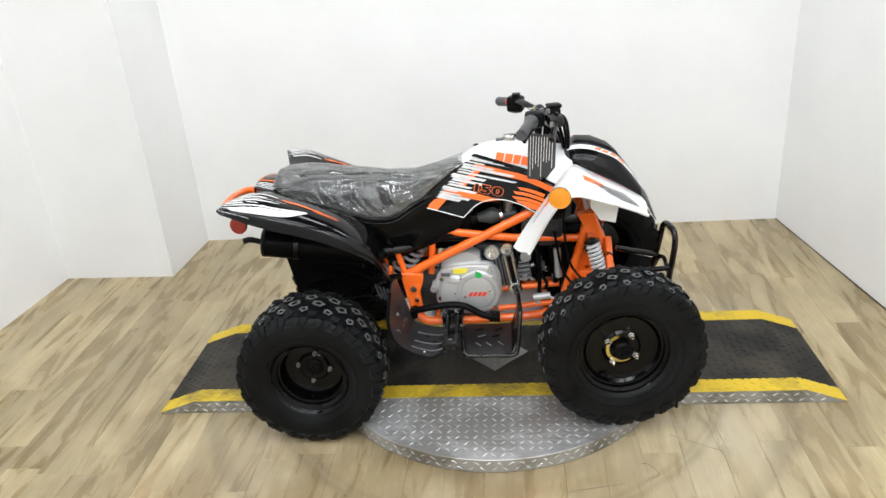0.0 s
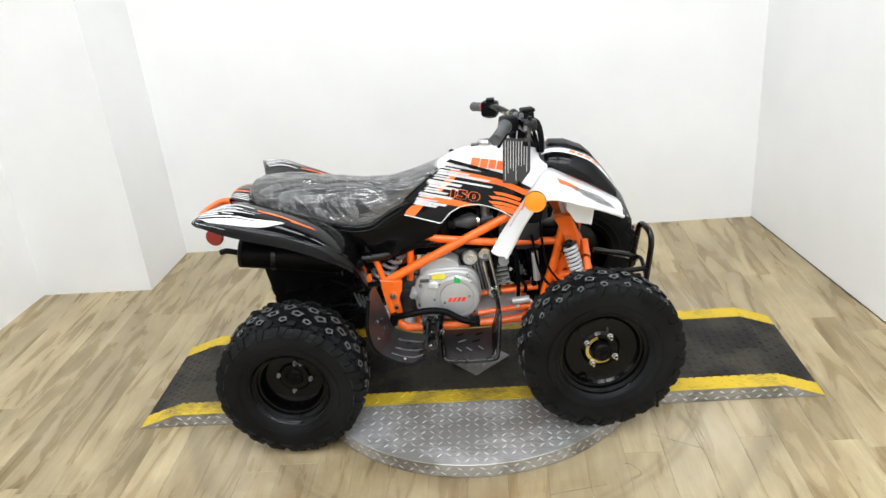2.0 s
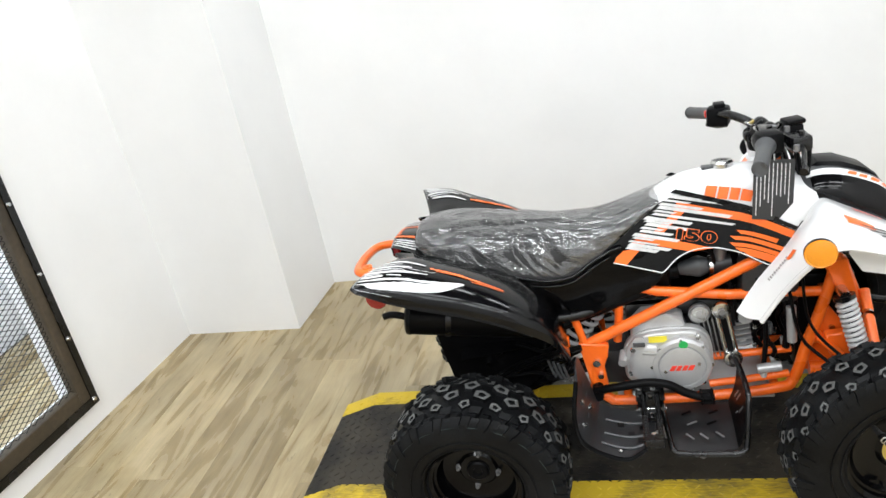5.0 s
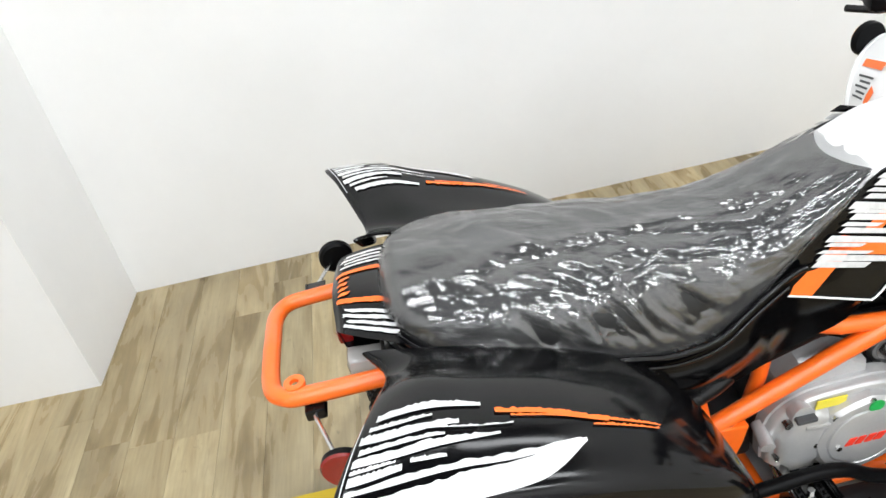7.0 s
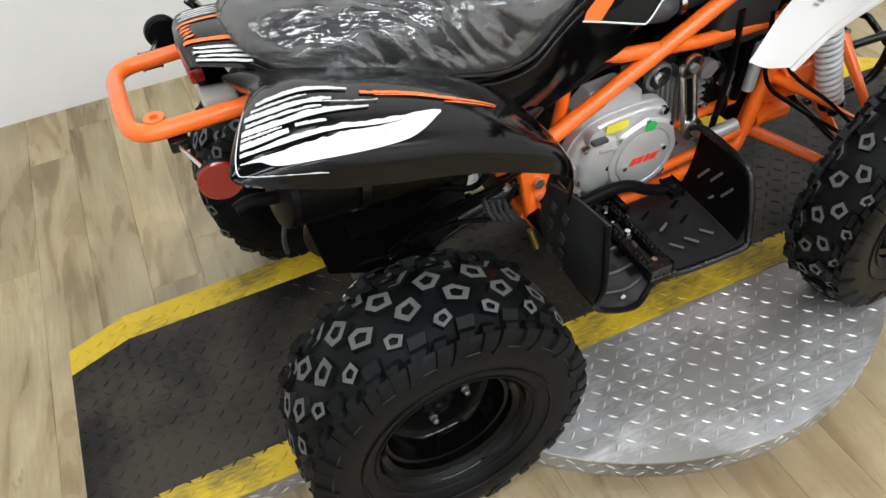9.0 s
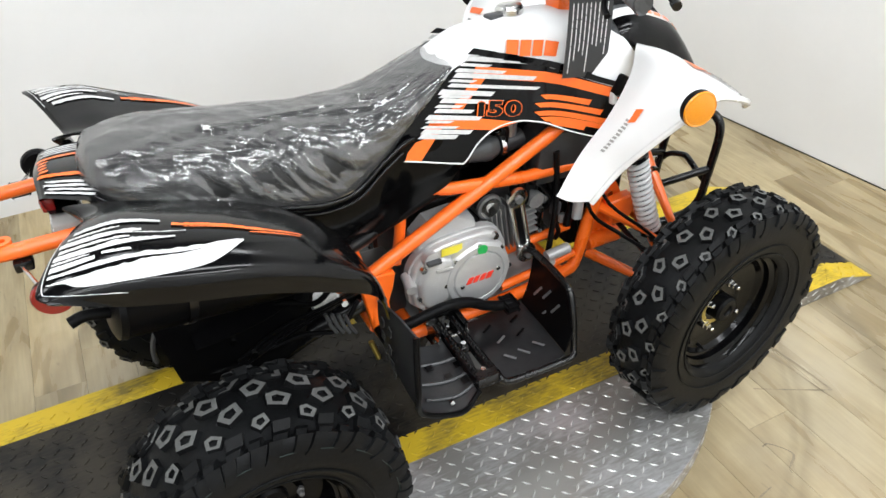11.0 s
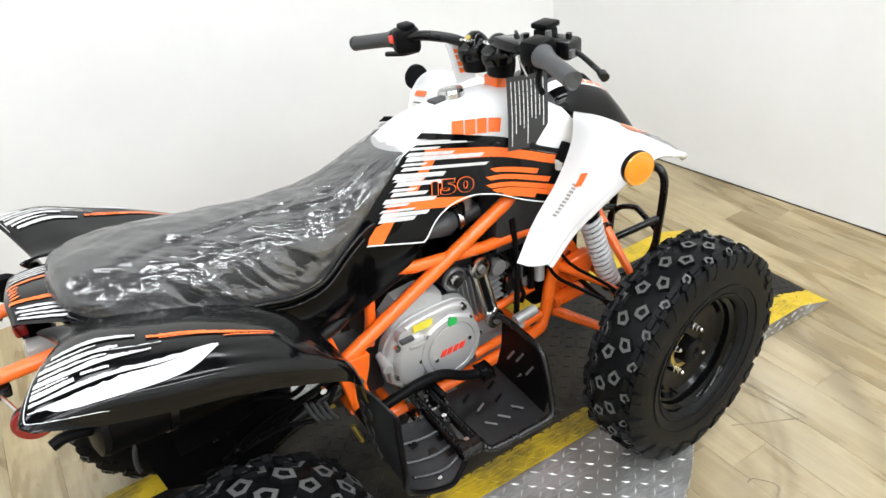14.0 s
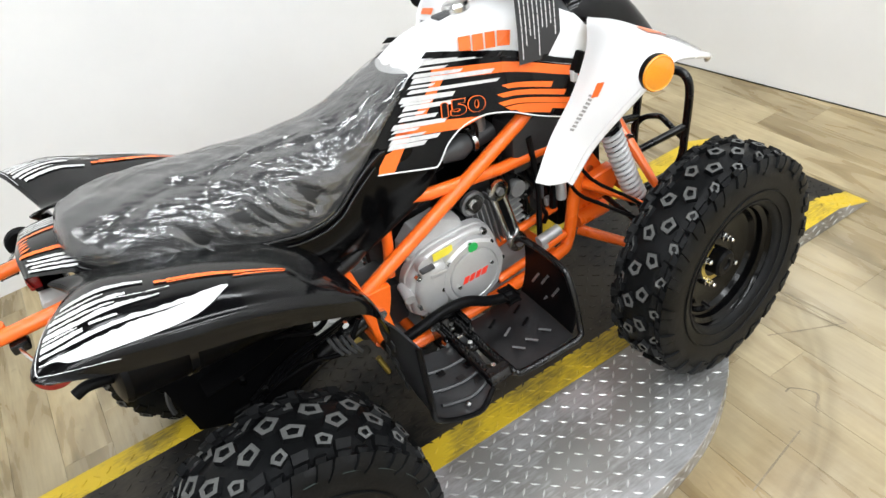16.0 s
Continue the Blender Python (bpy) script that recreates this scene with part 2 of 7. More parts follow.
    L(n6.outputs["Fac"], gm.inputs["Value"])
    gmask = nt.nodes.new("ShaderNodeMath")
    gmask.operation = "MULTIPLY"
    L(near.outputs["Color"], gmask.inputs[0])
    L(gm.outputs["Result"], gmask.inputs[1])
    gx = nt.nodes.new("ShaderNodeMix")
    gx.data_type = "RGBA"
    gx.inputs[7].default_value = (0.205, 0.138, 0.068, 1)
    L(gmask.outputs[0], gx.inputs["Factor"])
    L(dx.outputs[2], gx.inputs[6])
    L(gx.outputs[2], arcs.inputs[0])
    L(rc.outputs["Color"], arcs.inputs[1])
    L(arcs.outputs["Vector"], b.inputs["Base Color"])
    ro = nt.nodes.new("ShaderNodeMapRange")
    ro.inputs["To Min"].default_value, ro.inputs["To Max"].default_value = 0.17, 0.40
    L(n1.outputs["Fac"], ro.inputs["Value"])
    L(ro.outputs["Result"], b.inputs["Roughness"])
    bp = nt.nodes.new("ShaderNodeBump")
    bp.inputs["Strength"].default_value, bp.inputs["Distance"].default_value = 0.08, 0.001
    L(n2.outputs["Fac"], bp.inputs["Height"])
    L(bp.outputs["Normal"], b.inputs["Normal"])
    return m


M_FLOOR = floor_material()


def worn_metal(name, paint, bare, wear, metal, rough):
    """Plate whose paint is scuffed off in patches and streaks."""
    m = bpy.data.materials.new(name)
    m.use_nodes = True
    nt = m.node_tree
    L = nt.links.new
    b = nt.nodes["Principled BSDF"]
    tc = nt.nodes.new("ShaderNodeTexCoord")
    n1 = nt.nodes.new("ShaderNodeTexNoise")
    n1.inputs["Scale"].default_value, n1.inputs["Detail"].default_value = 5.5, 9
    L(tc.outputs["Object"], n1.inputs["Vector"])
    mp = nt.nodes.new("ShaderNodeMapping")
    mp.inputs["Scale"].default_value = (25, 120, 60)
    mp.inputs["Rotation"].default_value = (0, 0, 0.4)
    L(tc.outputs["Object"], mp.inputs["Vector"])
    n2 = nt.nodes.new("ShaderNodeTexNoise")
    n2.inputs["Scale"].default_value, n2.inputs["Detail"].default_value = 1.5, 6
    L(mp.outputs["Vector"], n2.inputs["Vector"])
    ad = nt.nodes.new("ShaderNodeMath")
    ad.operation = "MULTIPLY_ADD"
    ad.inputs[1].default_value = 0.35
    L(n2.outputs["Fac"], ad.inputs[0])
    L(n1.outputs["Fac"], ad.inputs[2])
    mr = nt.nodes.new("ShaderNodeMapRange")
    mr.inputs["From Min"].default_value, mr.inputs["From Max"].default_value = wear, wear + 0.18
    L(ad.outputs[0], mr.inputs["Value"])
    mx = nt.nodes.new("ShaderNodeMix")
    mx.data_type = "RGBA"
    mx.inputs[6].default_value = (*paint, 1)
    mx.inputs[7].default_value = (*bare, 1)
    L(mr.outputs["Result"], mx.inputs["Factor"])
    L(mx.outputs[2], b.inputs["Base Color"])
    b.inputs["Metallic"].default_value = metal
    b.inputs["Specular IOR Level"].default_value = 0.25
    r2 = nt.nodes.new("ShaderNodeMapRange")
    r2.inputs["To Min"].default_value, r2.inputs["To Max"].default_value = rough - 0.1, rough + 0.14
    L(n2.outputs["Fac"], r2.inputs["Value"])
    L(r2.outputs["Result"], b.inputs["Roughness"])
    return m


M_PLATE = worn_metal("diamond_plate_steel", (0.50, 0.50, 0.505), (0.29, 0.285, 0.27), 0.58, 0.55, 0.33)
M_PLATE_BAR = worn_metal("worn_tread_bars", (0.62, 0.625, 0.625), (0.40, 0.40, 0.39), 0.66, 0.65, 0.30)
# dirt and wear, plus the shade of upright edges put into the colour
M_EDGE = worn_metal("shaded_dirty_edge_steel", (0.36, 0.35, 0.33), (0.17, 0.155, 0.13), 0.60, 0.5, 0.36)
M_YELLOW = worn_metal("safety_yellow_paint", (0.60, 0.42, 0.028), (0.20, 0.15, 0.035), 0.66, 0.0, 0.42)
M_DARK = worn_metal("black_grip_paint", (0.007, 0.0065, 0.006), (0.040, 0.034, 0.025), 0.57, 0.0, 0.5)


def film_material():
    """Crinkled clear wrapping film: mostly see-through, with sharp glints."""
    m = bpy.data.materials.new("clear_wrap_film")
    m.use_nodes = True
    nt = m.node_tree
    L = nt.links.new
    nt.nodes.remove(nt.nodes["Principled BSDF"])
    out = nt.nodes["Material Output"]
    tr = nt.nodes.new("ShaderNodeBsdfTransparent")
    tr.inputs["Color"].default_value = (0.92, 0.92, 0.92, 1)
    gl = nt.nodes.new("ShaderNodeBsdfGlossy")
    gl.inputs["Roughness"].default_value = 0.05
    gl.inputs["Color"].default_value = (0.95, 0.95, 0.95, 1)
    df = nt.nodes.new("ShaderNodeBsdfDiffuse")
    df.inputs["Color"].default_value = (0.6, 0.6, 0.6, 1)
    fr = nt.nodes.new("ShaderNodeFresnel")
    fr.inputs["IOR"].default_value = 1.68
    tc = nt.nodes.new("ShaderNodeTexCoord")
    def folds(scale, turn, size, detail, warp, span):
        mp = nt.nodes.new("ShaderNodeMapping")
        mp.inputs["Scale"].default_value = scale
        mp.inputs["Rotation"].default_value = turn
        L(tc.outputs["Object"], mp.inputs["Vector"])
        nz = nt.nodes.new("ShaderNodeTexNoise")
        nz.inputs["Scale"].default_value, nz.inputs["Detail"].default_value, nz.inputs["Distortion"].default_value = size, detail, warp
        L(mp.outputs["Vector"], nz.inputs["Vector"])
        pp = nt.nodes.new("ShaderNodeMath")
        pp.operation = "PINGPONG"
        pp.inputs[1].default_value = span
        L(nz.outputs["Fac"], pp.inputs[0])
        return pp.outputs[0]

    f1 = folds((9, 60, 46), (0.1, 0.2, 0.2), 0.85, 2, 0.9, 0.2)
    bp = nt.nodes.new("ShaderNodeBump")
    bp.inputs["Strength"].default_value, bp.inputs["Distance"].default_value = 0.30, 0.006
    L(f1, bp.inputs["Height"])
    for n in (gl, fr):
        L(bp.outputs["Normal"], n.inputs["Normal"])
    mr = nt.nodes.new("ShaderNodeMapRange")
    mr.inputs["To Min"].default_value, mr.inputs["To Max"].default_value = 0.04, 0.95
    L(fr.outputs["Fac"], mr.inputs["Value"])
    m1 = nt.nodes.new("ShaderNodeMixShader")
    L(mr.outputs["Result"], m1.inputs["Fac"])
    L(tr.outputs[0], m1.inputs[1])
    L(gl.outputs[0], m1.inputs[2])
    m2 = nt.nodes.new("ShaderNodeMixShader")
    m2.inputs["Fac"].default_value = 0.065
    L(m1.outputs[0], m2.inputs[1])
    L(df.outputs[0], m2.inputs[2])
    L(m2.outputs[0], out.inputs["Surface"])
    return m


M_FILM = film_material()

# ---------------------------------------------------------------- mesh tools
def finish(name, bm, mat, smooth=True, sharp=38):
    bmesh.ops.remove_doubles(bm, verts=bm.verts, dist=1e-6)
    bmesh.ops.recalc_face_normals(bm, faces=bm.faces)
    for f in bm.faces:
        f.smooth = smooth
    if smooth:
        for e in bm.edges:
            if len(e.link_faces) == 2 and e.calc_face_angle(0) > radians(sharp):
                e.smooth = False
    me = bpy.data.meshes.new(name)
    bm.to_mesh(me)
    bm.free()
    for m in (mat if isinstance(mat, (list, tuple)) else [mat]):
        me.materials.append(m)
    return me


def hang(ob, parent):
    """Parent ob without moving it; all meshes are laid out in place."""
    ob.parent = parent
    top = Matrix.Identity(4)
    p = parent
    chain = []
    while p:
        chain.append(p)
        p = p.parent
    for p in reversed(chain):
        top = top @ p.matrix_parent_inverse @ p.matrix_basis
    ob.matrix_parent_inverse = top.inverted()
    return ob


def settled(p):
    """The machine's body stands a little high and outward on its springs on the right side."""
    w = min(max((p.z - 0.40) / 0.28, 0), 1)
    w = w * w * (3 - 2 * w)
    g = min(max((0.16 - p.y) / 0.20, 0), 1)
    return Vector((p.x, p.y - 0.031 * w, p.z + 0.021 * w * g))


def part(name, bm, mat, parent=None, label="", smooth=True, sharp=38):
    me = bm if isinstance(bm, bpy.types.Mesh) else finish(name, bm, mat, smooth, sharp)
    top = parent
    while top and top.parent:
        top = top.parent
    if top and top.name in ("quad_bike", "seat_wrap", "hang_tag") and name != "wheel":
        for v in me.vertices:
            v.co = settled(v.co)
    ob = new(name, me)
    if parent:
        hang(ob, parent)
    if label:
        tagged(ob, label)
    return ob


def thing(name, at, label, category, group="", kind=""):
    ob = new(name)
    ob.empty_display_size = 0.05
    ob.matrix_basis = pose(*at)
    return tagged(ob, label, category, group, kind)


def crom(pts, n):
    """n points on a smooth line through pts."""
    P = [np.array(p, float) for p in pts]
    P = [2 * P[0] - P[1]] + P + [2 * P[-1] - P[-2]]
    out = []
    for k in range(n):
        s = k / (n - 1) * (len(P) - 3)
        i = min(int(s), len(P) - 4)
        f = s - i
        a, b, c, d = P[i:i + 4]
        out.append(0.5 * (2 * b + (c - a) * f + (2 * a - 5 * b + 4 * c - d) * f * f + (3 * b - a - 3 * c + d) * f ** 3))
    return out


def curve_of(pairs):
    """y(x), smooth through (x, y) pairs that rise in x."""
    xs = np.array([p[0] for p in pairs], float)
    ys = np.array([p[1] for p in pairs], float)
    sl = np.gradient(ys, xs)

    def f(x):
        x = min(max(x, xs[0]), xs[-1])
        i = min(max(int(np.searchsorted(xs, x)) - 1, 0), len(xs) - 2)
        h = xs[i + 1] - xs[i]
        t = (x - xs[i]) / h
        return float((2 * t ** 3 - 3 * t * t + 1) * ys[i] + (t ** 3 - 2 * t * t + t) * h * sl[i] + (3 * t * t - 2 * t ** 3) * ys[i + 1] + (t ** 3 - t * t) * h * sl[i + 1])
    return f


def tube(bm, pts, r, n=10, smooth=0, closed=False):
    """A round bar along pts; smooth: the number of points on a curve through them."""
    if smooth:
        pts = crom(pts, smooth)
    pts = [Vector(p) for p in pts]
    rings = []
    side = None
    m = len(pts)
    for i, p in enumerate(pts):
        if closed:
            d = (pts[(i + 1) % m] - pts[i - 1]).normalized()
        else:
            d = (pts[min(i + 1, m - 1)] - pts[max(i - 1, 0)]).normalized()
        if side is None:
            side = d.orthogonal().normalized()
        side = (side - d * side.dot(d)).normalized()
        up = d.cross(side)
        rad = r[i] if isinstance(r, (list, tuple)) else r
        rings.append([bm.verts.new(p + (side * math.cos(2 * math.pi * k / n) + up * math.sin(2 * math.pi * k / n)) * rad) for k in range(n)])
    for i in range(m if closed else m - 1):
        a, b = rings[i], rings[(i + 1) % m]
        for k in range(n):
            bm.faces.new((a[k], a[(k + 1) % n], b[(k + 1) % n], b[k]))
    if not closed:
        bm.faces.new(rings[0][::-1])
        bm.faces.new(rings[-1])
    return bm


def loft(bm, rings, caps=True, wrap=True, mat=0):
    vs = [[bm.verts.new(p) for p in r] for r in rings]
    n = len(vs[0])
    for a, b in zip(vs, vs[1:]):
        for k in range(n if wrap else n - 1):
            f = bm.faces.new((a[k], a[(k + 1) % n], b[(k + 1) % n], b[k]))
            f.material_index = mat
    if caps and wrap:
        bm.faces.new(vs[0][::-1]).material_index = mat
        bm.faces.new(vs[-1]).material_index = mat
    return bm


def box(bm, lo, hi, bevel=0.0, turn=None):
    """A block from corner lo to corner hi with rounded edges; turn: a matrix about its middle."""
    before = set(bm.verts)
    vs = bmesh.ops.create_cube(bm, size=1)["verts"]
    c = (Vector(lo) + Vector(hi)) / 2
    s = Vector(hi) - Vector(lo)
    for v in vs:
        v.co = Vector((v.co.x * s.x, v.co.y * s.y, v.co.z * s.z))
    if bevel:
        es = list({e for v in vs for e in v.link_edges})
        bmesh.ops.bevel(bm, geom=es, offset=bevel, segments=2, affect="EDGES", profile=0.5)
    m = Matrix.Translation(c) @ (turn or Matrix.Identity(4))
    for v in bm.verts:
        if v not in before:
            v.co = m @ v.co
    return bm


def rod(bm, a, b, r, n=14, r2=None):
    """A round bar from a to b."""
    a, b = Vector(a), Vector(b)
    return tube(bm, [a, b], [r, r if r2 is None else r2], n)


def lathe(bm, profile, n=40, mat=0, wrap=False):
    """Turn (radius, y) pairs round the y axis."""
    rows = []
    for r, y in profile:
        if r < 1e-6:
            rows.append([bm.verts.new((0, y, 0))])
        else:
            rows.append([bm.verts.new((r * math.cos(2 * math.pi * k / n), y, r * math.sin(2 * math.pi * k / n))) for k in range(n)])
    for a, b in zip(rows, rows[1:]):
        for k in range(n):
            q = [a[k % len(a)], a[(k + 1) % len(a)], b[(k + 1) % len(b)], b[k % len(b)]]
            q = [v for i, v in enumerate(q) if v not in q[:i]]
            if len(q) > 2:
                bm.faces.new(q).material_index = mat
    return bm


def sheet(bm, P, nu, nv, u0=0.0, u1=1.0, v0=0.0, v1=1.0, thick=0.0):
    """A curved sheet P(u, v), with a thickness."""
    vs = [[bm.verts.new(P(u0 + (u1 - u0) * i / nu, v0 + (v1 - v0) * j / nv)) for j in range(nv + 1)] for i in range(nu + 1)]
    fs = [bm.faces.new((vs[i][j], vs[i + 1][j], vs[i + 1][j + 1], vs[i][j + 1])) for i in range(nu) for j in range(nv)]
    if thick:
        bmesh.ops.recalc_face_normals(bm, faces=fs)
        bmesh.ops.solidify(bm, geom=fs, thickness=thick)
    return bm


def patch(sections):
    """P(u, v): a smooth surface through rows of points; u runs from row to row, v along a row."""
    S = [[np.array(p, float) for p in s] for s in sections]

    def at(row, s):
        n = len(row)
        s = min(max(s, 0.0), 1.0) * (n - 1)
        i = min(int(s), n - 2)
        f = s - i
        b, c = row[i], row[i + 1]
        a = row[i - 1] if i > 0 else 2 * b - c
        d = row[i + 2] if i + 2 < n else 2 * c - b
        return 0.5 * (2 * b + (c - a) * f + (2 * a - 5 * b + 4 * c - d) * f * f + (3 * b - a - 3 * c + d) * f ** 3)

    def P(u, v):
        return Vector(at([at(r, v) for r in S], u))
    return P


def lifted(P, d, e=0.004):
    """The surface P raised by d along its normal, on the side that faces up or outward."""
    def Q(u, v):
        p = P(u, v)
        a = P(min(u + e, 1), v) - P(max(u - e, 0), v)
        b = P(u, min(v + e, 1)) - P(u, max(v - e, 0))
        n = a.cross(b)
        if n.length < 1e-12:
            return p
        return p + n.normalized() * d
    return Q


def blade(bm, Q, low, high, n=36, rag=0.004):
    """A printed blade on the surface Q between two lines of (u, v); the upper one is torn."""
    a, b = crom(low, n), crom(high, n)
    rows = []
    for (u0, v0), (u1, v1) in zip(a, b):
        v1 += random.uniform(-rag, rag)
        rows.append([bm.verts.new(Q(u0 + (u1 - u0) * k / 4, v0 + (v1 - v0) * k / 4)) for k in range(5)])
    for p, q in zip(rows, rows[1:]):
        for k in range(4):
            bm.faces.new((p[k], q[k], q[k + 1], p[k + 1]))
    return bm


def stroke(bm, Q, u0, u1, v0, v1, rag=0.02, skew=0.0, n=16, m=3):
    """A ragged brush stroke on the surface Q, its ends torn."""
    cols = []
    for j in range(m + 1):
        s = j / m
        a = u0 + skew * s + random.uniform(-rag, rag)
        b = u1 + skew * s + random.uniform(-rag, rag)
        cols.append((a, b, v0 + (v1 - v0) * s))
    w = abs(v1 - v0)
    vs = []
    for j, (a, b, v) in enumerate(cols):
        row = []
        for i in range(n + 1):
            vv = v + (random.uniform(-1, 1) * min(0.16 * w, 0.0045) if rag and j in (0, m) else 0)
            row.append(bm.verts.new(Q(min(max(a + (b - a) * i / n, 0), 1), min(max(vv, 0), 1))))
        vs.append(row)
    for j in range(m):
        for i in range(n):
            bm.faces.new((vs[j][i], vs[j][i + 1], vs[j + 1][i + 1], vs[j + 1][i]))
    return bm

# ---------------------------------------------------------------- the bay: walls, floor, ceiling
WALL_TOP = 2.95
LEFT_FAR, LEFT_NEAR = (-2.022, 0.900), (-2.405, -4.2)
RIGHT_FAR, RIGHT_NEAR = (1.738, 1.34), (2.38, -4.2)
COL_A, COL_B = (-1.434, 0.880), (-1.413, 1.34)


def upright(bm, a, b, z0, z1, out, thick=0.1):
    """A wall from a to b, thick on the side out (a unit step in plan)."""
    o = Vector((out[0], out[1])) * thick
    a, b = Vector(a), Vector(b)
    ring = [a, b, b + o, a + o]
    loft(bm, [[(p.x, p.y, z0) for p in ring], [(p.x, p.y, z1) for p in ring]])
    return bm


def wall(name, a, b, out, label, mat=M_WALL):
    return tagged(part(name, upright(bmesh.new(), a, b, -0.03, WALL_TOP, out), mat, smooth=False), label, "wall", kind="structure")


wall("wall_north", (COL_B[0] - 0.02, 1.34), (RIGHT_FAR[0] + 0.1, 1.34), (0, 1), "white painted back wall of the display bay")
wall("wall_east", RIGHT_FAR, RIGHT_NEAR, (1, 0), "white painted side wall with faint scuffs")
wall("wall_south", (-2.52, -4.2), (2.5, -4.2), (0, -1), "plain pale wall at the open end of the bay", M_FAR)
# open joint at the foot of the walls
bm = bmesh.new()
e = (Vector(RIGHT_NEAR) - Vector(RIGHT_FAR)).normalized()
p0, p1 = Vector(RIGHT_FAR) + e * 0.004, Vector(RIGHT_NEAR)
loft(bm, [[(p.x, p.y, 0.0005), (p.x - 0.003, p.y, 0.0005), (p.x - 0.003, p.y, 0.004), (p.x, p.y, 0.004)] for p in (p0, p1)])
tagged(part("trim", bm, M_MATTE, smooth=False), "dark open joint at the foot of the side wall", "trim", kind="structure")
# boxed-in column in the corner
bm = bmesh.new()
upright(bm, (LEFT_FAR[0] - 0.1, LEFT_FAR[1]), COL_A, -0.03, WALL_TOP, (0, 1), 0.1)
upright(bm, (COL_A[0], COL_A[1] + 0.002), COL_B, -0.03, WALL_TOP, (-1, 0), 0.1)
tagged(part("wall_corner", bm, M_WALL, smooth=False), "white boxed-in column in the corner of the bay", "wall", kind="structure")

# side wall with the opening for the wire panel
ldir = (Vector(LEFT_NEAR) - Vector(LEFT_FAR)).normalized()


def on_left(y, depth=0.0):
    """A plan point on the side wall at that y, depth metres behind its face."""
    t = (y - LEFT_FAR[1]) / (LEFT_NEAR[1] - LEFT_FAR[1])
    return Vector((LEFT_FAR[0] + (LEFT_NEAR[0] - LEFT_FAR[0]) * t - depth, y))


G_Y0, G_Y1, G_Z0, G_Z1 = -0.98, 0.230, 0.103, 1.27
bm = bmesh.new()
upright(bm, LEFT_FAR, on_left(G_Y1 - 0.05), -0.03, WALL_TOP, (-1, 0))
upright(bm, on_left(G_Y0 + 0.05), LEFT_NEAR, -0.03, WALL_TOP, (-1, 0))
upright(bm, on_left(G_Y1 - 0.05), on_left(G_Y0 + 0.05), -0.03, G_Z0 + 0.05, (-1, 0))
upright(bm, on_left(G_Y1 - 0.05), on_left(G_Y0 + 0.05), G_Z1 - 0.05, WALL_TOP, (-1, 0))
tagged(part("wall_west", bm, M_WALL, smooth=False), "white painted side wall with a wire-screened opening", "wall", kind="structure")

bm = bmesh.new()
box(bm, (-3.4, -4.4, WALL_TOP), (2.7, 1.6, WALL_TOP + 0.1))
tagged(part("ceiling", bm, M_CEIL, smooth=False), "plain dark ceiling", "ceiling", kind="structure")

# store room behind the wire panel
bm = bmesh.new()
upright(bm, (-3.1, 1.2), (-3.1, -2.2), -0.03, WALL_TOP, (-1, 0))
upright(bm, (-3.1, 1.2), (-2.14, 1.2), -0.03, WALL_TOP, (0, 1))
upright(bm, (-3.1, -2.2), (-2.32, -2.2), -0.03, WALL_TOP, (0, -1))
tagged(part("wall_store", bm, M_WALL, smooth=False), "pale wall of the room behind the wire panel", "wall", kind="structure")
area_lamp("store_tube", -2.65, -0.4, 2.7, 0.3, 1.2, 75, (0.78, 0.88, 1.0))

# wire panel in its bolted frame
gate = thing("wire_panel", (*on_left(-0.3, -0.01), G_Z0), "dark bolted frame with expanded metal mesh in the side wall", "wire panel", kind="structure")


def gate_bar(y0, y1, z0, z1, name="rail"):
    a, b = on_left(y0, -0.022), on_left(y1, -0.022)
    o = Vector((-1, 0)) * 0.05
    bm = bmesh.new()
    ring = [a, b, b + o, a + o]
    loft(bm, [[(p.x, p.y, z0) for p in ring], [(p.x, p.y, z1) for p in ring]])
    bmesh.ops.bevel(bm, geom=bm.edges[:], offset=0.004, segments=1, affect="EDGES")
    return part(name, bm, M_GUNK, gate, smooth=False)


FW = 0.07
gate_bar(G_Y1, G_Y1 - FW, G_Z0, G_Z1, "stile")
gate_bar(G_Y0 + FW, G_Y0, G_Z0, G_Z1, "stile")
gate_bar(G_Y1 - FW - 0.001, G_Y0 + FW + 0.001, G_Z0, G_Z0 + FW + 0.02)
gate_bar(G_Y1 - FW - 0.001, G_Y0 + FW + 0.001, G_Z1 - FW, G_Z1)
# flat black edging strip round the frame
for y0, y1, z0, z1 in ((G_Y1 + 0.002, G_Y1 - 0.028, G_Z0 - 0.004, G_Z1 + 0.004), (G_Y1 - 0.03, G_Y0, G_Z0 - 0.004, G_Z0 + 0.03), (G_Y1 - 0.03, G_Y0, G_Z1 - 0.03, G_Z1 + 0.004)):
    bm = bmesh.new()
    a, b = on_left(y0, -0.029), on_left(y1, -0.029)
    ring = [a, b, b + Vector((-0.006, 0)), a + Vector((-0.006, 0))]
    loft(bm, [[(p.x, p.y, z0) for p in ring], [(p.x, p.y, z1) for p in ring]])
    part("edge_strip", bm, M_BLACKSTEEL, gate, smooth=False)
for k in range(5):
    p = on_left(G_Y1 - 0.018, -0.029)
    z = G_Z0 + 0.02 + k * (G_Z1 - G_Z0 - 0.04) / 4
    part("bolt", rod(bmesh.new(), (p.x, p.y, z), (p.x + 0.007, p.y, z), 0.010, 10, 0.007), M_STEEL, gate)
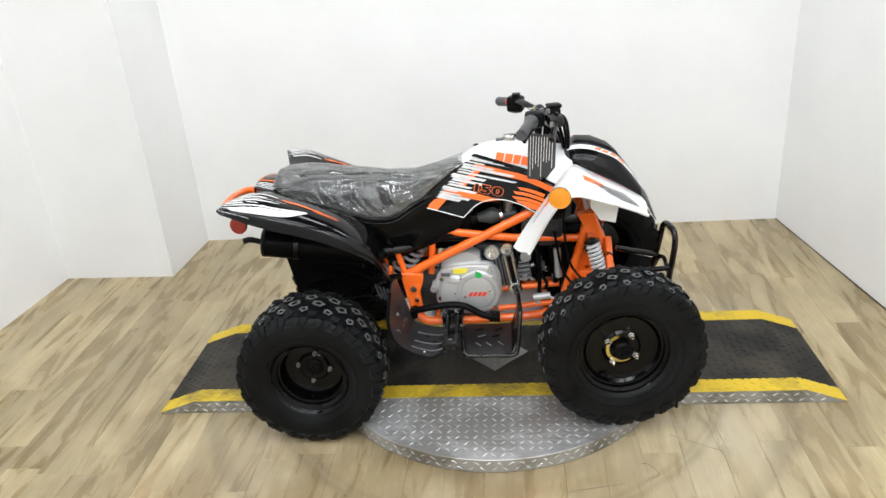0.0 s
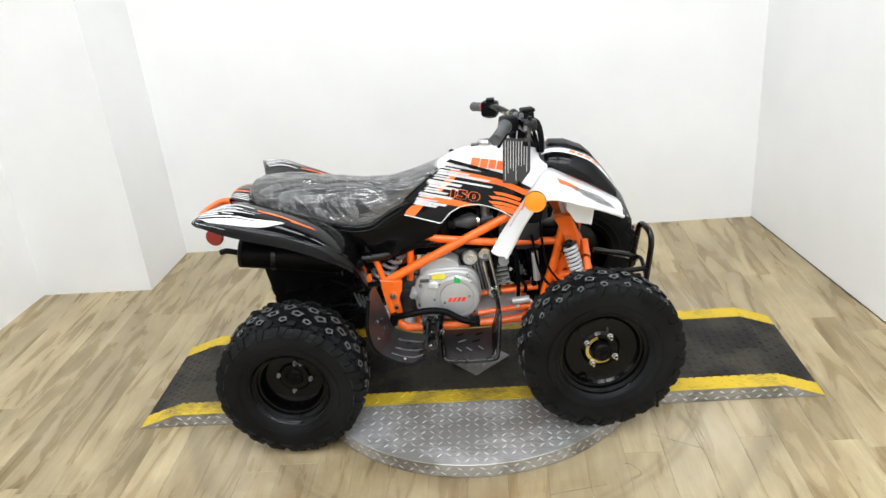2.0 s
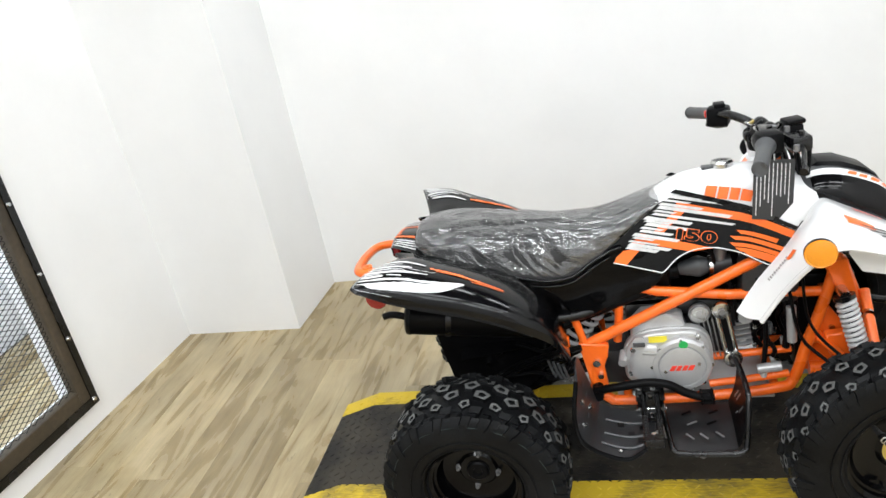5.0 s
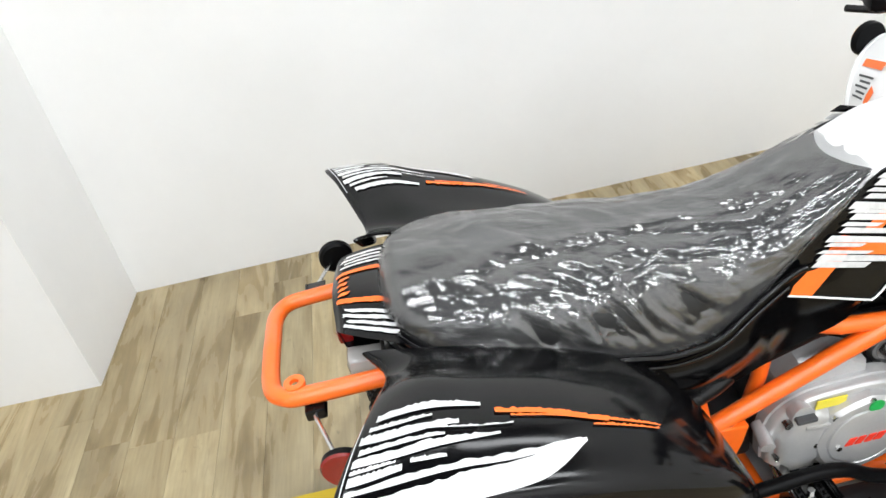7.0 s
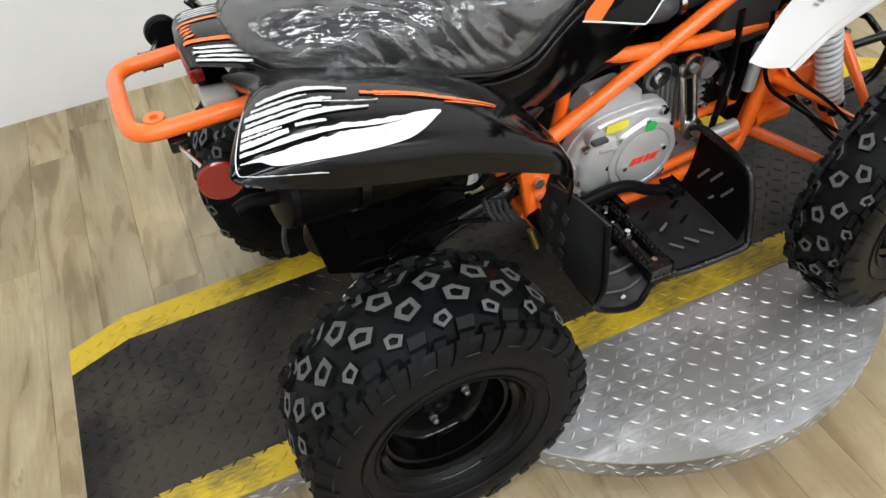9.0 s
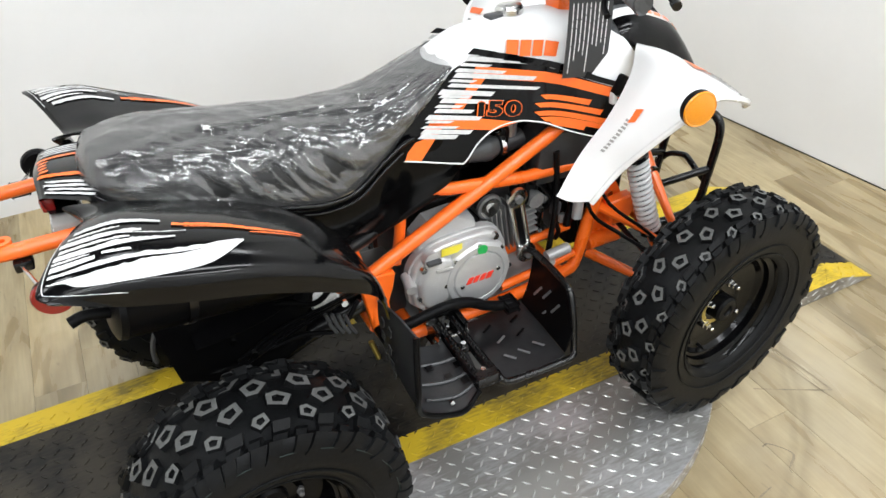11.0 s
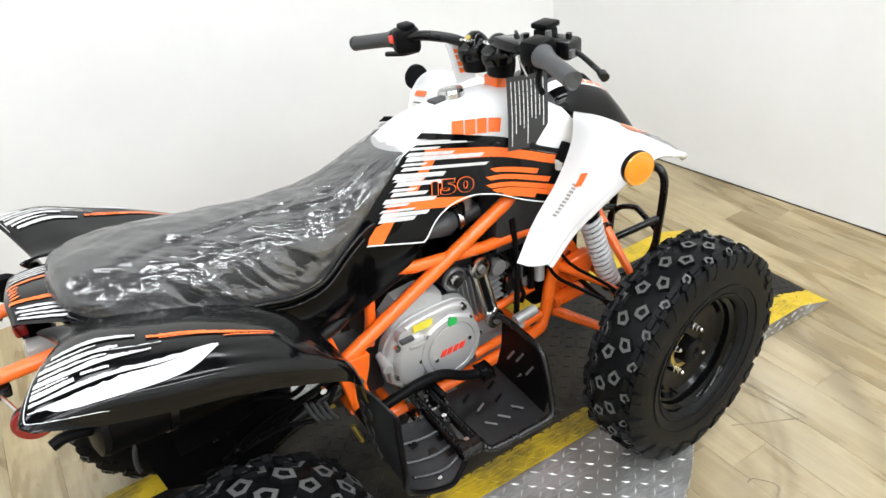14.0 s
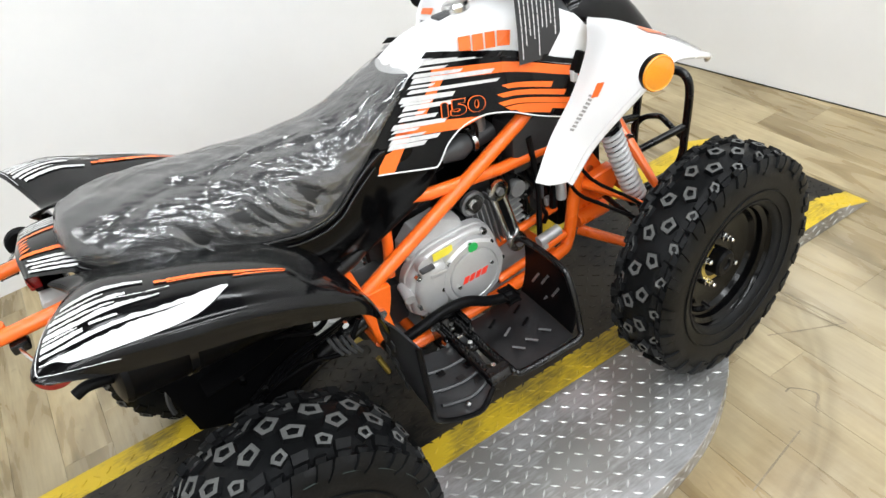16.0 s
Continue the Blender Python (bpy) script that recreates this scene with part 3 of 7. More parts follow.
# expanded metal: two families of slanting strands
bm = bmesh.new()
ya, yb, za, zb = G_Y1 - FW + 0.005, G_Y0 + FW - 0.005, G_Z0 + FW, G_Z1 - FW + 0.005
PITCH_Y, PITCH_Z = 0.042, 0.021
W, H = ya - yb, zb - za
slope = PITCH_Z / PITCH_Y
for sgn in (1, -1):
    k0 = -int(W * slope / PITCH_Z) - 2
    for k in range(k0, int(H / PITCH_Z) + 2 + int(W * slope / PITCH_Z)):
        c = k * PITCH_Z
        lo, hi = 0.0, W
        # z = c + sgn * slope * s, kept inside the frame
        s0, s1 = sorted(((0 - c) / (sgn * slope), (H - c) / (sgn * slope)))
        lo, hi = max(lo, s0), min(hi, s1)
        if hi - lo < 0.01:
            continue
        pts = []
        for s in (lo, hi):
            p = on_left(ya - s, 0.0)
            pts.append((p.x, p.y, za + c + sgn * slope * s))
        tube(bm, pts, 0.0017, 4)
part("mesh_panel", bm, M_BLACKSTEEL, gate, "black expanded metal mesh", smooth=False)

# ---------------------------------------------------------------- turntable and ramp
DISC_X, DISC_Y, DISC_R, DECK = 0.245, -0.015, 0.625, 0.05
RAMP_X0, RAMP_X1, RAMP_Y0, RAMP_Y1, SLOPE = -1.0, 1.452, -0.30, 0.262, 0.14


def deck_z(x):
    if x < RAMP_X0 + SLOPE:
        return DECK * max(0.0, (x - RAMP_X0) / SLOPE) + 0.002
    if x > RAMP_X1 - SLOPE:
        return DECK * max(0.0, (RAMP_X1 - x) / SLOPE) + 0.002
    return DECK


deck = thing("turntable_ramp", (DISC_X, DISC_Y, 0), "round diamond-plate turntable with a black and yellow drive-on ramp", "turntable")
bm = bmesh.new()
lathe(bm, [(0, 0.002), (DISC_R, 0.002), (DISC_R, DECK - 0.0018), (DISC_R - 0.0018, DECK), (0, DECK)], 120)
for v in bm.verts:
    v.co = Vector((v.co.x + DISC_X, v.co.z + DISC_Y, v.co.y))
# upright rim faces take the steel darkened for shade
for f in bm.faces:
    f.normal_update()
    if abs(f.normal.z) < 0.9:
        f.material_index = 1
disc = part("turntable_disc", bm, [M_PLATE, M_EDGE], deck, "worn bright diamond-plate disc", sharp=30)

# ramp body: a low slab with sloped ends
YEL = 0.075
stations = [RAMP_X0, RAMP_X0 + SLOPE, RAMP_X1 - SLOPE, RAMP_X1]


def deck_strip(name, y0, y1, mat, lift, label, base=True):
    bm = bmesh.new()
    rings = []
    for x in stations:
        z = deck_z(x) + lift
        lo = 0.001 if base else z - 0.0012
        rings.append([(x, y0, lo), (x, y1, lo), (x, y1, z), (x, y0, z)])
    loft(bm, rings)
    return part(name, bm, mat, deck, label, smooth=False)


deck_strip("ramp_body", RAMP_Y0, RAMP_Y1, M_EDGE, 0.0005, "diamond-plate ramp with sloped ends")
deck_strip("grip_strip", RAMP_Y0 + YEL, RAMP_Y1 - YEL, M_DARK, 0.0026, "black painted diamond plate, scuffed", False)
deck_strip("edge_line", RAMP_Y0, RAMP_Y0 + YEL, M_YELLOW, 0.0026, "safety yellow painted edge", False)
deck_strip("edge_line", RAMP_Y1 - YEL, RAMP_Y1, M_YELLOW, 0.0026, "safety yellow painted edge", False)


def lozenge(bm, c, ang, ln, wd, h, up, along, across, mat=0):
    ca, sa = math.cos(ang), math.sin(ang)
    d = along * ca + across * sa
    w = across * ca - along * sa
    e0, e1 = bm.verts.new(c - d * ln), bm.verts.new(c + d * ln)
    s0, s1 = bm.verts.new(c - w * wd), bm.verts.new(c + w * wd)
    t0, t1 = bm.verts.new(c - d * ln * 0.6 + up * h), bm.verts.new(c + d * ln * 0.6 + up * h)
    for q in ((e0, s0, t0), (s0, e1, t1), (s0, t1, t0), (e1, s1, t1), (s1, e0, t0), (s1, t0, t1)):
        bm.faces.new(q).material_index = mat


def tread_top(name, inside, zf, mat, parent, label):
    bm = bmesh.new()
    up, ax, ay = Vector((0, 0, 1)), Vector((1, 0, 0)), Vector((0, 1, 0))
    pitch = 0.030
    for i in range(-60, 90):
        for j in range(-40, 40):
            x, y = DISC_X + i * pitch, DISC_Y + j * pitch
            if inside(x, y):
                a = 0.78 if (i + j) % 2 else -0.78
                lozenge(bm, Vector((x, y, zf(x))), a, 0.0116, 0.0031, 0.0022, up, ax, ay)
    return tagged(part(name, bm, mat, parent, label, smooth=False), kind="stuff")


in_ramp = lambda x, y: RAMP_X0 + 0.012 < x < RAMP_X1 - 0.012 and RAMP_Y0 + 0.01 < y < RAMP_Y1 - 0.01
is_yellow = lambda y: y < RAMP_Y0 + YEL or y > RAMP_Y1 - YEL
tread_top("raised_tread", lambda x, y: math.hypot(x - DISC_X, y - DISC_Y) < DISC_R - 0.02 and not RAMP_Y0 - 0.008 < y < RAMP_Y1 + 0.008, lambda x: DECK, M_PLATE_BAR, disc, "raised bright tread bars")
tread_top("grip_tread", lambda x, y: in_ramp(x, y) and not is_yellow(y), lambda x: deck_z(x) + 0.0024, M_DARK, deck, "raised tread bars under black paint")
tread_top("line_tread", lambda x, y: in_ramp(x, y) and is_yellow(y), lambda x: deck_z(x) + 0.0024, M_YELLOW, deck, "raised tread bars under yellow paint")
# bright side plates of the ramp and the disc's rim carry the same tread
bm = bmesh.new()
for k in range(int((RAMP_X1 - RAMP_X0) / 0.036)):
    x = RAMP_X0 + 0.03 + k * 0.036
    for row in range(2):
        z = 0.013 + row * 0.023
        if z < deck_z(x) - 0.008 and math.hypot(x - DISC_X, RAMP_Y0 - DISC_Y) > DISC_R:
            lozenge(bm, Vector((x + row * 0.018, RAMP_Y0 - 0.0005, z)), 0.55 if (k + row) % 2 else -0.55, 0.012, 0.0034, 0.0016, Vector((0, -1, 0)), Vector((1, 0, 0)), Vector((0, 0, 1)))
for k in range(108):
    a = 2 * math.pi * k / 108
    n = Vector((math.cos(a), math.sin(a), 0))
    if n.y < 0.2:
        for row in range(2):
            aa = a + row * 0.029
            n = Vector((math.cos(aa), math.sin(aa), 0))
            lozenge(bm, Vector((DISC_X, DISC_Y, 0.014 + row * 0.021)) + n * (DISC_R - 0.0006), 0.55 if (k + row) % 2 else -0.55, 0.012, 0.0034, 0.0016, n, Vector((-n.y, n.x, 0)), Vector((0, 0, 1)))
tagged(part("side_tread", bm, M_PLATE_BAR, deck, "raised bright tread bars on the edge", smooth=False), kind="stuff")
# square bright cover plate over the turntable's pivot, set cornerwise
PIV = 0.128
bm = bmesh.new()
ring = [(DISC_X - PIV, DISC_Y), (DISC_X, DISC_Y - PIV), (DISC_X + PIV, DISC_Y), (DISC_X, DISC_Y + PIV)]
loft(bm, [[(x, y, DECK + 0.002) for x, y in ring], [(x, y, DECK + 0.006) for x, y in ring]])
cover_plate = part("pivot_cover", bm, M_PLATE, deck, "square bright diamond-plate cover set cornerwise", smooth=False)
tread_top("cover_tread", lambda x, y: abs(x - DISC_X) + abs(y - DISC_Y) < PIV - 0.016, lambda x: DECK + 0.006, M_PLATE_BAR, cover_plate, "raised bright tread bars")
# latch pin of the turntable by the ramp
bm = bmesh.new()
rod(bm, (0.876, RAMP_Y0 - 0.012, 0.0), (0.876, RAMP_Y0 - 0.012, 0.085), 0.006)
tube(bm, [(0.876, RAMP_Y0 - 0.012, 0.085), (0.871, RAMP_Y0 - 0.004, 0.092), (0.861, RAMP_Y0 + 0.03, 0.092)], 0.006, 8)
part("latch_pin", bm, M_BLACKSTEEL, deck, "thin black locking pin")

# ---------------------------------------------------------------- quad bike
YC = -0.02
FRONT_X, FRONT_Z, REAR_X, REAR_Z = 0.657, 0.316, -0.356, 0.256
quad = thing("quad_bike", (0.15, YC, DECK), "white, black and orange sport quad bike standing on the turntable", "quad bike")


def S(x, h, z, s):
    """A point of the bike h metres off its middle plane; s: -1 its right side, 1 its left."""
    return Vector((x, YC + s * h, z))


# --- wheels
def block(bm, M, size, long=1.0, h=0.011, flip=1):
    """A raised five-sided tread block with a sunk middle and a paler worn rim."""
    out = [(-1.0, -0.55), (0.25, -0.95), (1.0, -0.45), (0.75, 0.80), (-0.70, 0.75)]
    base = [M @ Vector((x * size * long, y * size * flip, -0.006)) for x, y in out]
    top = [M @ Vector((x * size * long * 0.88, y * size * flip * 0.88, h)) for x, y in out]
    inn = [M @ Vector((x * size * long * 0.44, y * size * flip * 0.44, h)) for x, y in out]
    low = [M @ Vector((x * size * long * 0.40, y * size * flip * 0.40, h * 0.45)) for x, y in out]
    B, T, I, W = ([bm.verts.new(p) for p in r] for r in (base, top, inn, low))
    for k in range(5):
        j = (k + 1) % 5
        bm.faces.new((B[k], B[j], T[j], T[k]))
        bm.faces.new((T[k], T[j], I[j], I[k])).material_index = 1
        bm.faces.new((I[k], I[j], W[j], W[k]))
    bm.faces.new(W)


def tyre_mesh(name, R, w, rr, n, rows):
    """A knobbly balloon tyre round the y axis; w: half its width, rr: the bead's radius."""
    bm = bmesh.new()
    d = R - rr
    prof = [(rr - 0.004, 0.70), (rr + 0.003, 0.82), (rr + 0.16 * d, 0.92), (rr + 0.36 * d, 0.99), (rr + 0.56 * d, 1.0), (rr + 0.74 * d, 0.955), (rr + 0.87 * d, 0.85), (R - 0.022, 0.70), (R - 0.013, 0.45), (R - 0.010, 0.0)]
    pts = [(r, a * w) for r, a in crom([(r, a) for r, a in prof], 22)]
    pts = pts + [(r, -y) for r, y in pts[-2::-1]]
    lathe(bm, pts, 64)
    prof_r = curve_of([(-0.01, R - 0.010), (0.45, R - 0.013), (0.70, R - 0.022), (0.85, rr + 0.87 * d), (0.955, rr + 0.74 * d)])
    for row, (a, size, shift) in enumerate(rows):
        for k in range(n):
            th = 2 * math.pi * (k + shift) / n
            r = prof_r(abs(a))
            lean = math.atan2(prof_r(min(abs(a) + 0.05, 0.95)) - prof_r(max(abs(a) - 0.05, 0)), 0.1 * w) * (1 if a > 0 else -1)
            M = Matrix.Rotation(th, 4, "Y") @ Matrix.Translation((0, a * w, r)) @ Matrix.Rotation(-lean * -1.0, 4, "X") @ Matrix.Rotation(0.5 if (k + row) % 2 else -0.35, 4, "Z")
            block(bm, M, size, 1.12, 0.0085, 1 if a > 0 else -1)
    # dark stepped lugs on the shoulders run down on to the side wall
    for sgn in (1, -1):
        path = [(0.50, prof_r(0.50)), (0.68, prof_r(0.68)), (0.80, prof_r(0.80)), (0.85, rr + 0.87 * d), (0.935, rr + 0.78 * d), (0.975, rr + 0.69 * d), (0.995, rr + 0.60 * d)]
        for k in range(n):
            for half in (0, 1):
                th = 2 * math.pi * (k + 0.5 * half + 0.2) / n
                # an upper and a lower block, stepped sideways
                for i0, i1, wd, hgt, sk in ((0, 3, 0.017, 0.0105, 0.0), (3, 6 - half, 0.0125, 0.0075, 0.007)) if half == 0 else ((1, 3, 0.012, 0.0085, 0.004), (3, 5, 0.0150, 0.0065, -0.003)):
                    R4 = []
                    for q in range(i0, i1 + 1):
                        (aq, rq), (ap, rp), (an, rn) = path[q], path[max(q - 1, 0)], path[min(q + 1, 6)]
                        ty, tr = (an - ap) * w, rn - rp
                        ln = math.hypot(ty, tr)
                        ny, nr = -tr / ln, ty / ln
                        g = q - i0
                        up = hgt * (1.0 - 0.22 * g)
                        for dx in (-wd, wd):
                            for u, k2 in ((-0.006, 1.0), (up, 0.86)):
                                R4.append(bm.verts.new(Matrix.Rotation(th, 4, "Y") @ Vector((dx * k2 * (1 - 0.08 * g) + sk + 0.004 * q, sgn * (aq * w + u * ny), rq + u * nr))))
                    R4 = [R4[4 * q:4 * q + 4] for q in range(i1 - i0 + 1)]
                    for A4, B4 in zip(R4, R4[1:]):
                        bm.faces.new((A4[1], A4[3], B4[3], B4[1]))
                        bm.faces.new((A4[0], A4[1], B4[1], B4[0]))
                        bm.faces.new((A4[3], A4[2], B4[2], B4[3]))
                    bm.faces.new((R4[0][0], R4[0][2], R4[0][3], R4[0][1]))
                    bm.faces.new((R4[-1][0], R4[-1][1], R4[-1][3], R4[-1][2]))
    before = set(bm.faces)
    rm = rr + 0.69 * d
    if w > 0.1:
        tube(bm, [(rm * math.cos(2 * math.pi * k / 72), 0.974 * w + 0.0006, rm * math.sin(2 * math.pi * k / 72)) for k in range(72)], 0.0008, 5, closed=True)
    for f in bm.faces:
        if f not in before:
            f.material_index = 2
    # moulded rings on the side wall
    for sgn in (1, -1):
        for r, y in ((rr + 0.10 * d, 0.895), (rr + 0.30 * d, 0.985)):
            tube(bm, [(r * math.cos(2 * math.pi * k / 64), sgn * (y * w + 0.0004), r * math.sin(2 * math.pi * k / 64)) for k in range(64)], 0.0022, 5, closed=True)
    return finish(name, bm, [M_RUBBER, M_KNOB, M_MOULD], True, 30)


def rim_mesh(name, rr, lip, face):
    """A pressed steel rim; lip: the rim's edge, face: the disc, as distances out from the wheel's middle."""
    bm = bmesh.new()
    k = rr / 0.14
    prof = [(rr + 0.010, lip - 0.006), (rr + 0.011, lip + 0.001), (rr + 0.006, lip + 0.004), (rr + 0.001, lip), (rr - 0.004, lip - 0.012), (rr - 0.014, lip - 0.018),
            (rr - 0.016, lip - 0.030), (rr - 0.022, lip - 0.032), (rr - 0.025, face + 0.018), (rr - 0.032, face + 0.008), (rr - 0.045, face + 0.002),
            (0.060 * k, face), (0.052 * k, face + 0.006), (0.030, face + 0.006), (0.029, face - 0.006), (0, face - 0.006)]
    lathe(bm, prof, 56)
    back = [(rr + 0.010, lip - 0.006), (rr - 0.006, lip - 0.03), (rr - 0.020, 0), (rr - 0.006, -lip + 0.01), (rr + 0.012, -lip), (rr - 0.01, -lip + 0.004), (rr - 0.03, 0.0), (0.05, face - 0.02), (0, face - 0.02)]
    lathe(bm, back, 56)
    return finish(name, bm, M_RIM, True, 30)


FRONT_TYRE = tyre_mesh("tyre", 0.268, 0.070, 0.147, 22, [(-0.62, 0.0165, 0.0), (-0.18, 0.0165, 0.5), (0.26, 0.0165, 0.12), (0.60, 0.0120, 0.62), (-0.86, 0.0125, 0.6)])
REAR_TYRE = tyre_mesh("tyre", 0.252, 0.102, 0.128, 20, [(-0.66, 0.0215, 0.0), (-0.28, 0.0215, 0.5), (0.10, 0.0215, 0.10), (0.44, 0.0150, 0.6), (-0.88, 0.0150, 0.6)])
FRONT_RIM = rim_mesh("wheel", 0.147, 0.050, 0.002)
REAR_RIM = rim_mesh("wheel", 0.128, 0.082, 0.000)
nut_bm = bmesh.new()
lathe(nut_bm, [(0.0105, 0), (0.0105, 0.004), (0.008, 0.005), (0.008, 0.013), (0.0055, 0.014), (0.0055, 0.022), (0.004, 0.024), (0, 0.024)], 6)
NUT = finish("nut", nut_bm, M_STEEL, True, 20)
# rear nuts: the same steel nut in a darker metal, for the shadow there
SHADED_NUT = NUT.copy()
SHADED_NUT.materials[0] = M_FIN


def ring_bm(r0, r1, y0, y1, a0=0.0, a1=2 * math.pi, n=28):
    bm = bmesh.new()
    rings = []
    for k in range(n + 1):
        a = a0 + (a1 - a0) * k / n
        c, s = math.cos(a), math.sin(a)
        rings.append([(r0 * c, y0, r0 * s), (r1 * c, y0, r1 * s), (r1 * c, y1, r1 * s), (r0 * c, y1, r0 * s)])
    return loft(bm, rings, caps=True)


HUB_RING = finish("hub_ring", ring_bm(0.040, 0.050, 0, 0.004, -0.9, 2.6), M_ZINC)
cap_bm = bmesh.new()
lathe(cap_bm, [(0.031, -0.01), (0.031, 0.024), (0.026, 0.029), (0.014, 0.030), (0.011, 0.025), (0, 0.025)], 24)
CAP = finish("hub_cap", cap_bm, M_MATTE, True, 30)
valve_bm = bmesh.new()
rod(valve_bm, (0, 0, 0), (0, 0.022, 0.004), 0.0045, 8, 0.003)
VALVE = finish("valve", valve_bm, M_MATTE)


STEER = 0.10


def wheel(x, h, z, s, rim, tyre, face, rear, turn):
    """One wheel; its outer side faces s."""
    w = part("wheel", rim, None, quad, "black steel rim, deeply dished" if rear else "black steel rim")
    w.matrix_basis = Matrix.Translation(S(x, h, z, s)) @ Matrix.Rotation(0.0 if rear else STEER, 4, "Z") @ (Matrix.Identity(4) if s > 0 else Matrix.Rotation(math.pi, 4, "Z")) @ Matrix.Rotation(turn, 4, "Y")
    for name, me, m, label in [("tyre", tyre, Matrix.Identity(4), "knobbly black balloon tyre"), ("hub_cap", CAP, Matrix.Translation((0, face + (-0.014 if rear else 0.004), 0)), ""), ("valve", VALVE, Matrix.Translation((0.10, face + 0.012, 0.02)), "")]:
        ob = new(name, me)
        ob.parent, ob.matrix_basis = w, m
        if label:
            tagged(ob, label)
    if not rear:
        ob = tagged(new("hub_ring", HUB_RING), "yellow zinc-plated ring")
        ob.parent, ob.matrix_basis = w, Matrix.Translation((0, face + 0.003, 0))
    for k in range(4):
        a = math.pi / 2 * k + 0.25
        ob = new("nut", SHADED_NUT if rear else NUT)
        ob.parent, ob.matrix_basis = w, Matrix.Translation((0.054 * math.cos(a), face - (0.006 if rear else -0.004), 0.054 * math.sin(a))) @ Matrix.Rotation(a, 4, "Y")
    return w


for s, tn in ((-1, 1.25), (1, 0.7)):
    wheel(FRONT_X + 0.006, 0.398 if s < 0 else 0.376, FRONT_Z, s, FRONT_RIM, FRONT_TYRE, 0.002, False, tn)
    wheel(REAR_X, 0.376, REAR_Z, s, REAR_RIM, REAR_TYRE, 0.000, True, tn + 0.4)

# --- frame tubes
def bar(name, pts, r, mat, label="", n=12, smooth=0, parent=quad):
    return part(name, tube(bmesh.new(), pts, r, n, smooth), mat, parent, label)


for s in (-1, 1):
    bar("frame_tube", [S(0.455, 0.085, 0.700, s), S(0.386, 0.092, 0.660, s), S(-0.052, 0.122, 0.463, s)], 0.0155, M_ORANGE, "orange diagonal frame tube")
    bar("frame_tube", [S(0.095, 0.084, 0.612, s), S(0.150, 0.095, 0.601, s), S(0.33, 0.093, 0.575, s), S(0.56, 0.085, 0.562, s)], 0.0135, M_ORANGE, "orange upper frame tube")
    bar("frame_tube", [S(-0.040, 0.125, 0.400, s), S(-0.030, 0.130, 0.325, s), S(0.0, 0.132, 0.290, s), S(0.04, 0.132, 0.281, s), S(0.26, 0.132, 0.284, s), S(0.44, 0.125, 0.296, s), S(0.487, 0.115, 0.315, s), S(0.525, 0.105, 0.43, s), S(0.552, 0.098, 0.51, s), S(0.590, 0.09, 0.66, s)], 0.0150, M_ORANGE, "orange lower frame loop", smooth=60)
    bar("frame_tube", [S(-0.085, 0.116, 0.585, s), S(-0.066, 0.120, 0.525, s), S(-0.052, 0.125, 0.463, s), S(-0.03, 0.128, 0.33, s)], 0.011, M_ORANGE)
    bar("frame_tube", [S(0.27, 0.128, 0.322, s), S(0.37, 0.126, 0.330, s), S(0.475, 0.118, 0.338, s)], 0.0105, M_ORANGE)
    # gusset plate at the swing-arm pivot
    bm = bmesh.new()
    prof = [(-0.070, 0.478), (0.012, 0.470), (0.006, 0.430), (-0.010, 0.400), (-0.002, 0.350), (0.004, 0.310), (-0.022, 0.296), (-0.048, 0.345)]
    loft(bm, [[S(x, 0.118, z, s) for x, z in prof], [S(x, 0.138, z, s) for x, z in prof]])
    bmesh.ops.bevel(bm, geom=bm.edges[:], offset=0.003, segments=1, affect="EDGES")
    g = part("pivot_plate", bm, M_ORANGE, quad, "orange welded pivot plate")
    for bx, bz, br in ((-0.026, 0.418, 0.0115), (-0.018, 0.375, 0.0085)):
        part("pivot_bolt", rod(bmesh.new(), S(bx, 0.135, bz, s), S(bx, 0.150, bz, s), br, 6), M_STEEL, g)
    bar("frame_tube", [S(0.035, 0.085, 0.45, s), S(0.045, 0.085, 0.52, s), S(0.05, 0.08, 0.58, s)], 0.012, M_ORANGE)
    bar("frame_tube", [S(0.26, 0.075, 0.372, s), S(0.49, 0.07, 0.385, s)], 0.011, M_ORANGE)
    bar("frame_tube", [S(0.25, 0.11, 0.31, s), S(0.25, 0.09, 0.37, s)], 0.010, M_ORANGE)
    # front upright and shock tower
    bar("frame_tube", [S(0.60, 0.085, 0.64, s), S(0.655, 0.085, 0.50, s), S(0.70, 0.085, 0.34, s)], 0.013, M_ORANGE)
    bar("frame_tube", [S(0.52, 0.10, 0.43, s), S(0.68, 0.085, 0.42, s)], 0.012, M_ORANGE)
    bm = bmesh.new()
    prof = [(0.545, 0.655), (0.605, 0.660), (0.640, 0.545), (0.612, 0.520), (0.575, 0.600)]
    loft(bm, [[S(x, 0.078, z, s) for x, z in prof], [S(x, 0.112, z, s) for x, z in prof]])
    bmesh.ops.bevel(bm, geom=bm.edges[:], offset=0.004, segments=1, affect="EDGES")
    part("shock_tower", bm, M_ORANGE, quad, "orange shock tower bracket")
for x, z, h in ((0.56, 0.562, 0.085), (0.05, 0.282, 0.132), (0.44, 0.298, 0.12), (0.590, 0.655, 0.09), (-0.04, 0.33, 0.125), (0.70, 0.345, 0.085)):
    part("cross_tube", rod(bmesh.new(), S(x, h, z, -1), S(x, h, z, 1), 0.012), M_ORANGE, quad)
part("skid_plate", box(bmesh.new(), (0.02, YC - 0.12, 0.262), (0.44, YC + 0.12, 0.268), 0.002), M_ALU, quad, "bright aluminium skid plate under the engine")

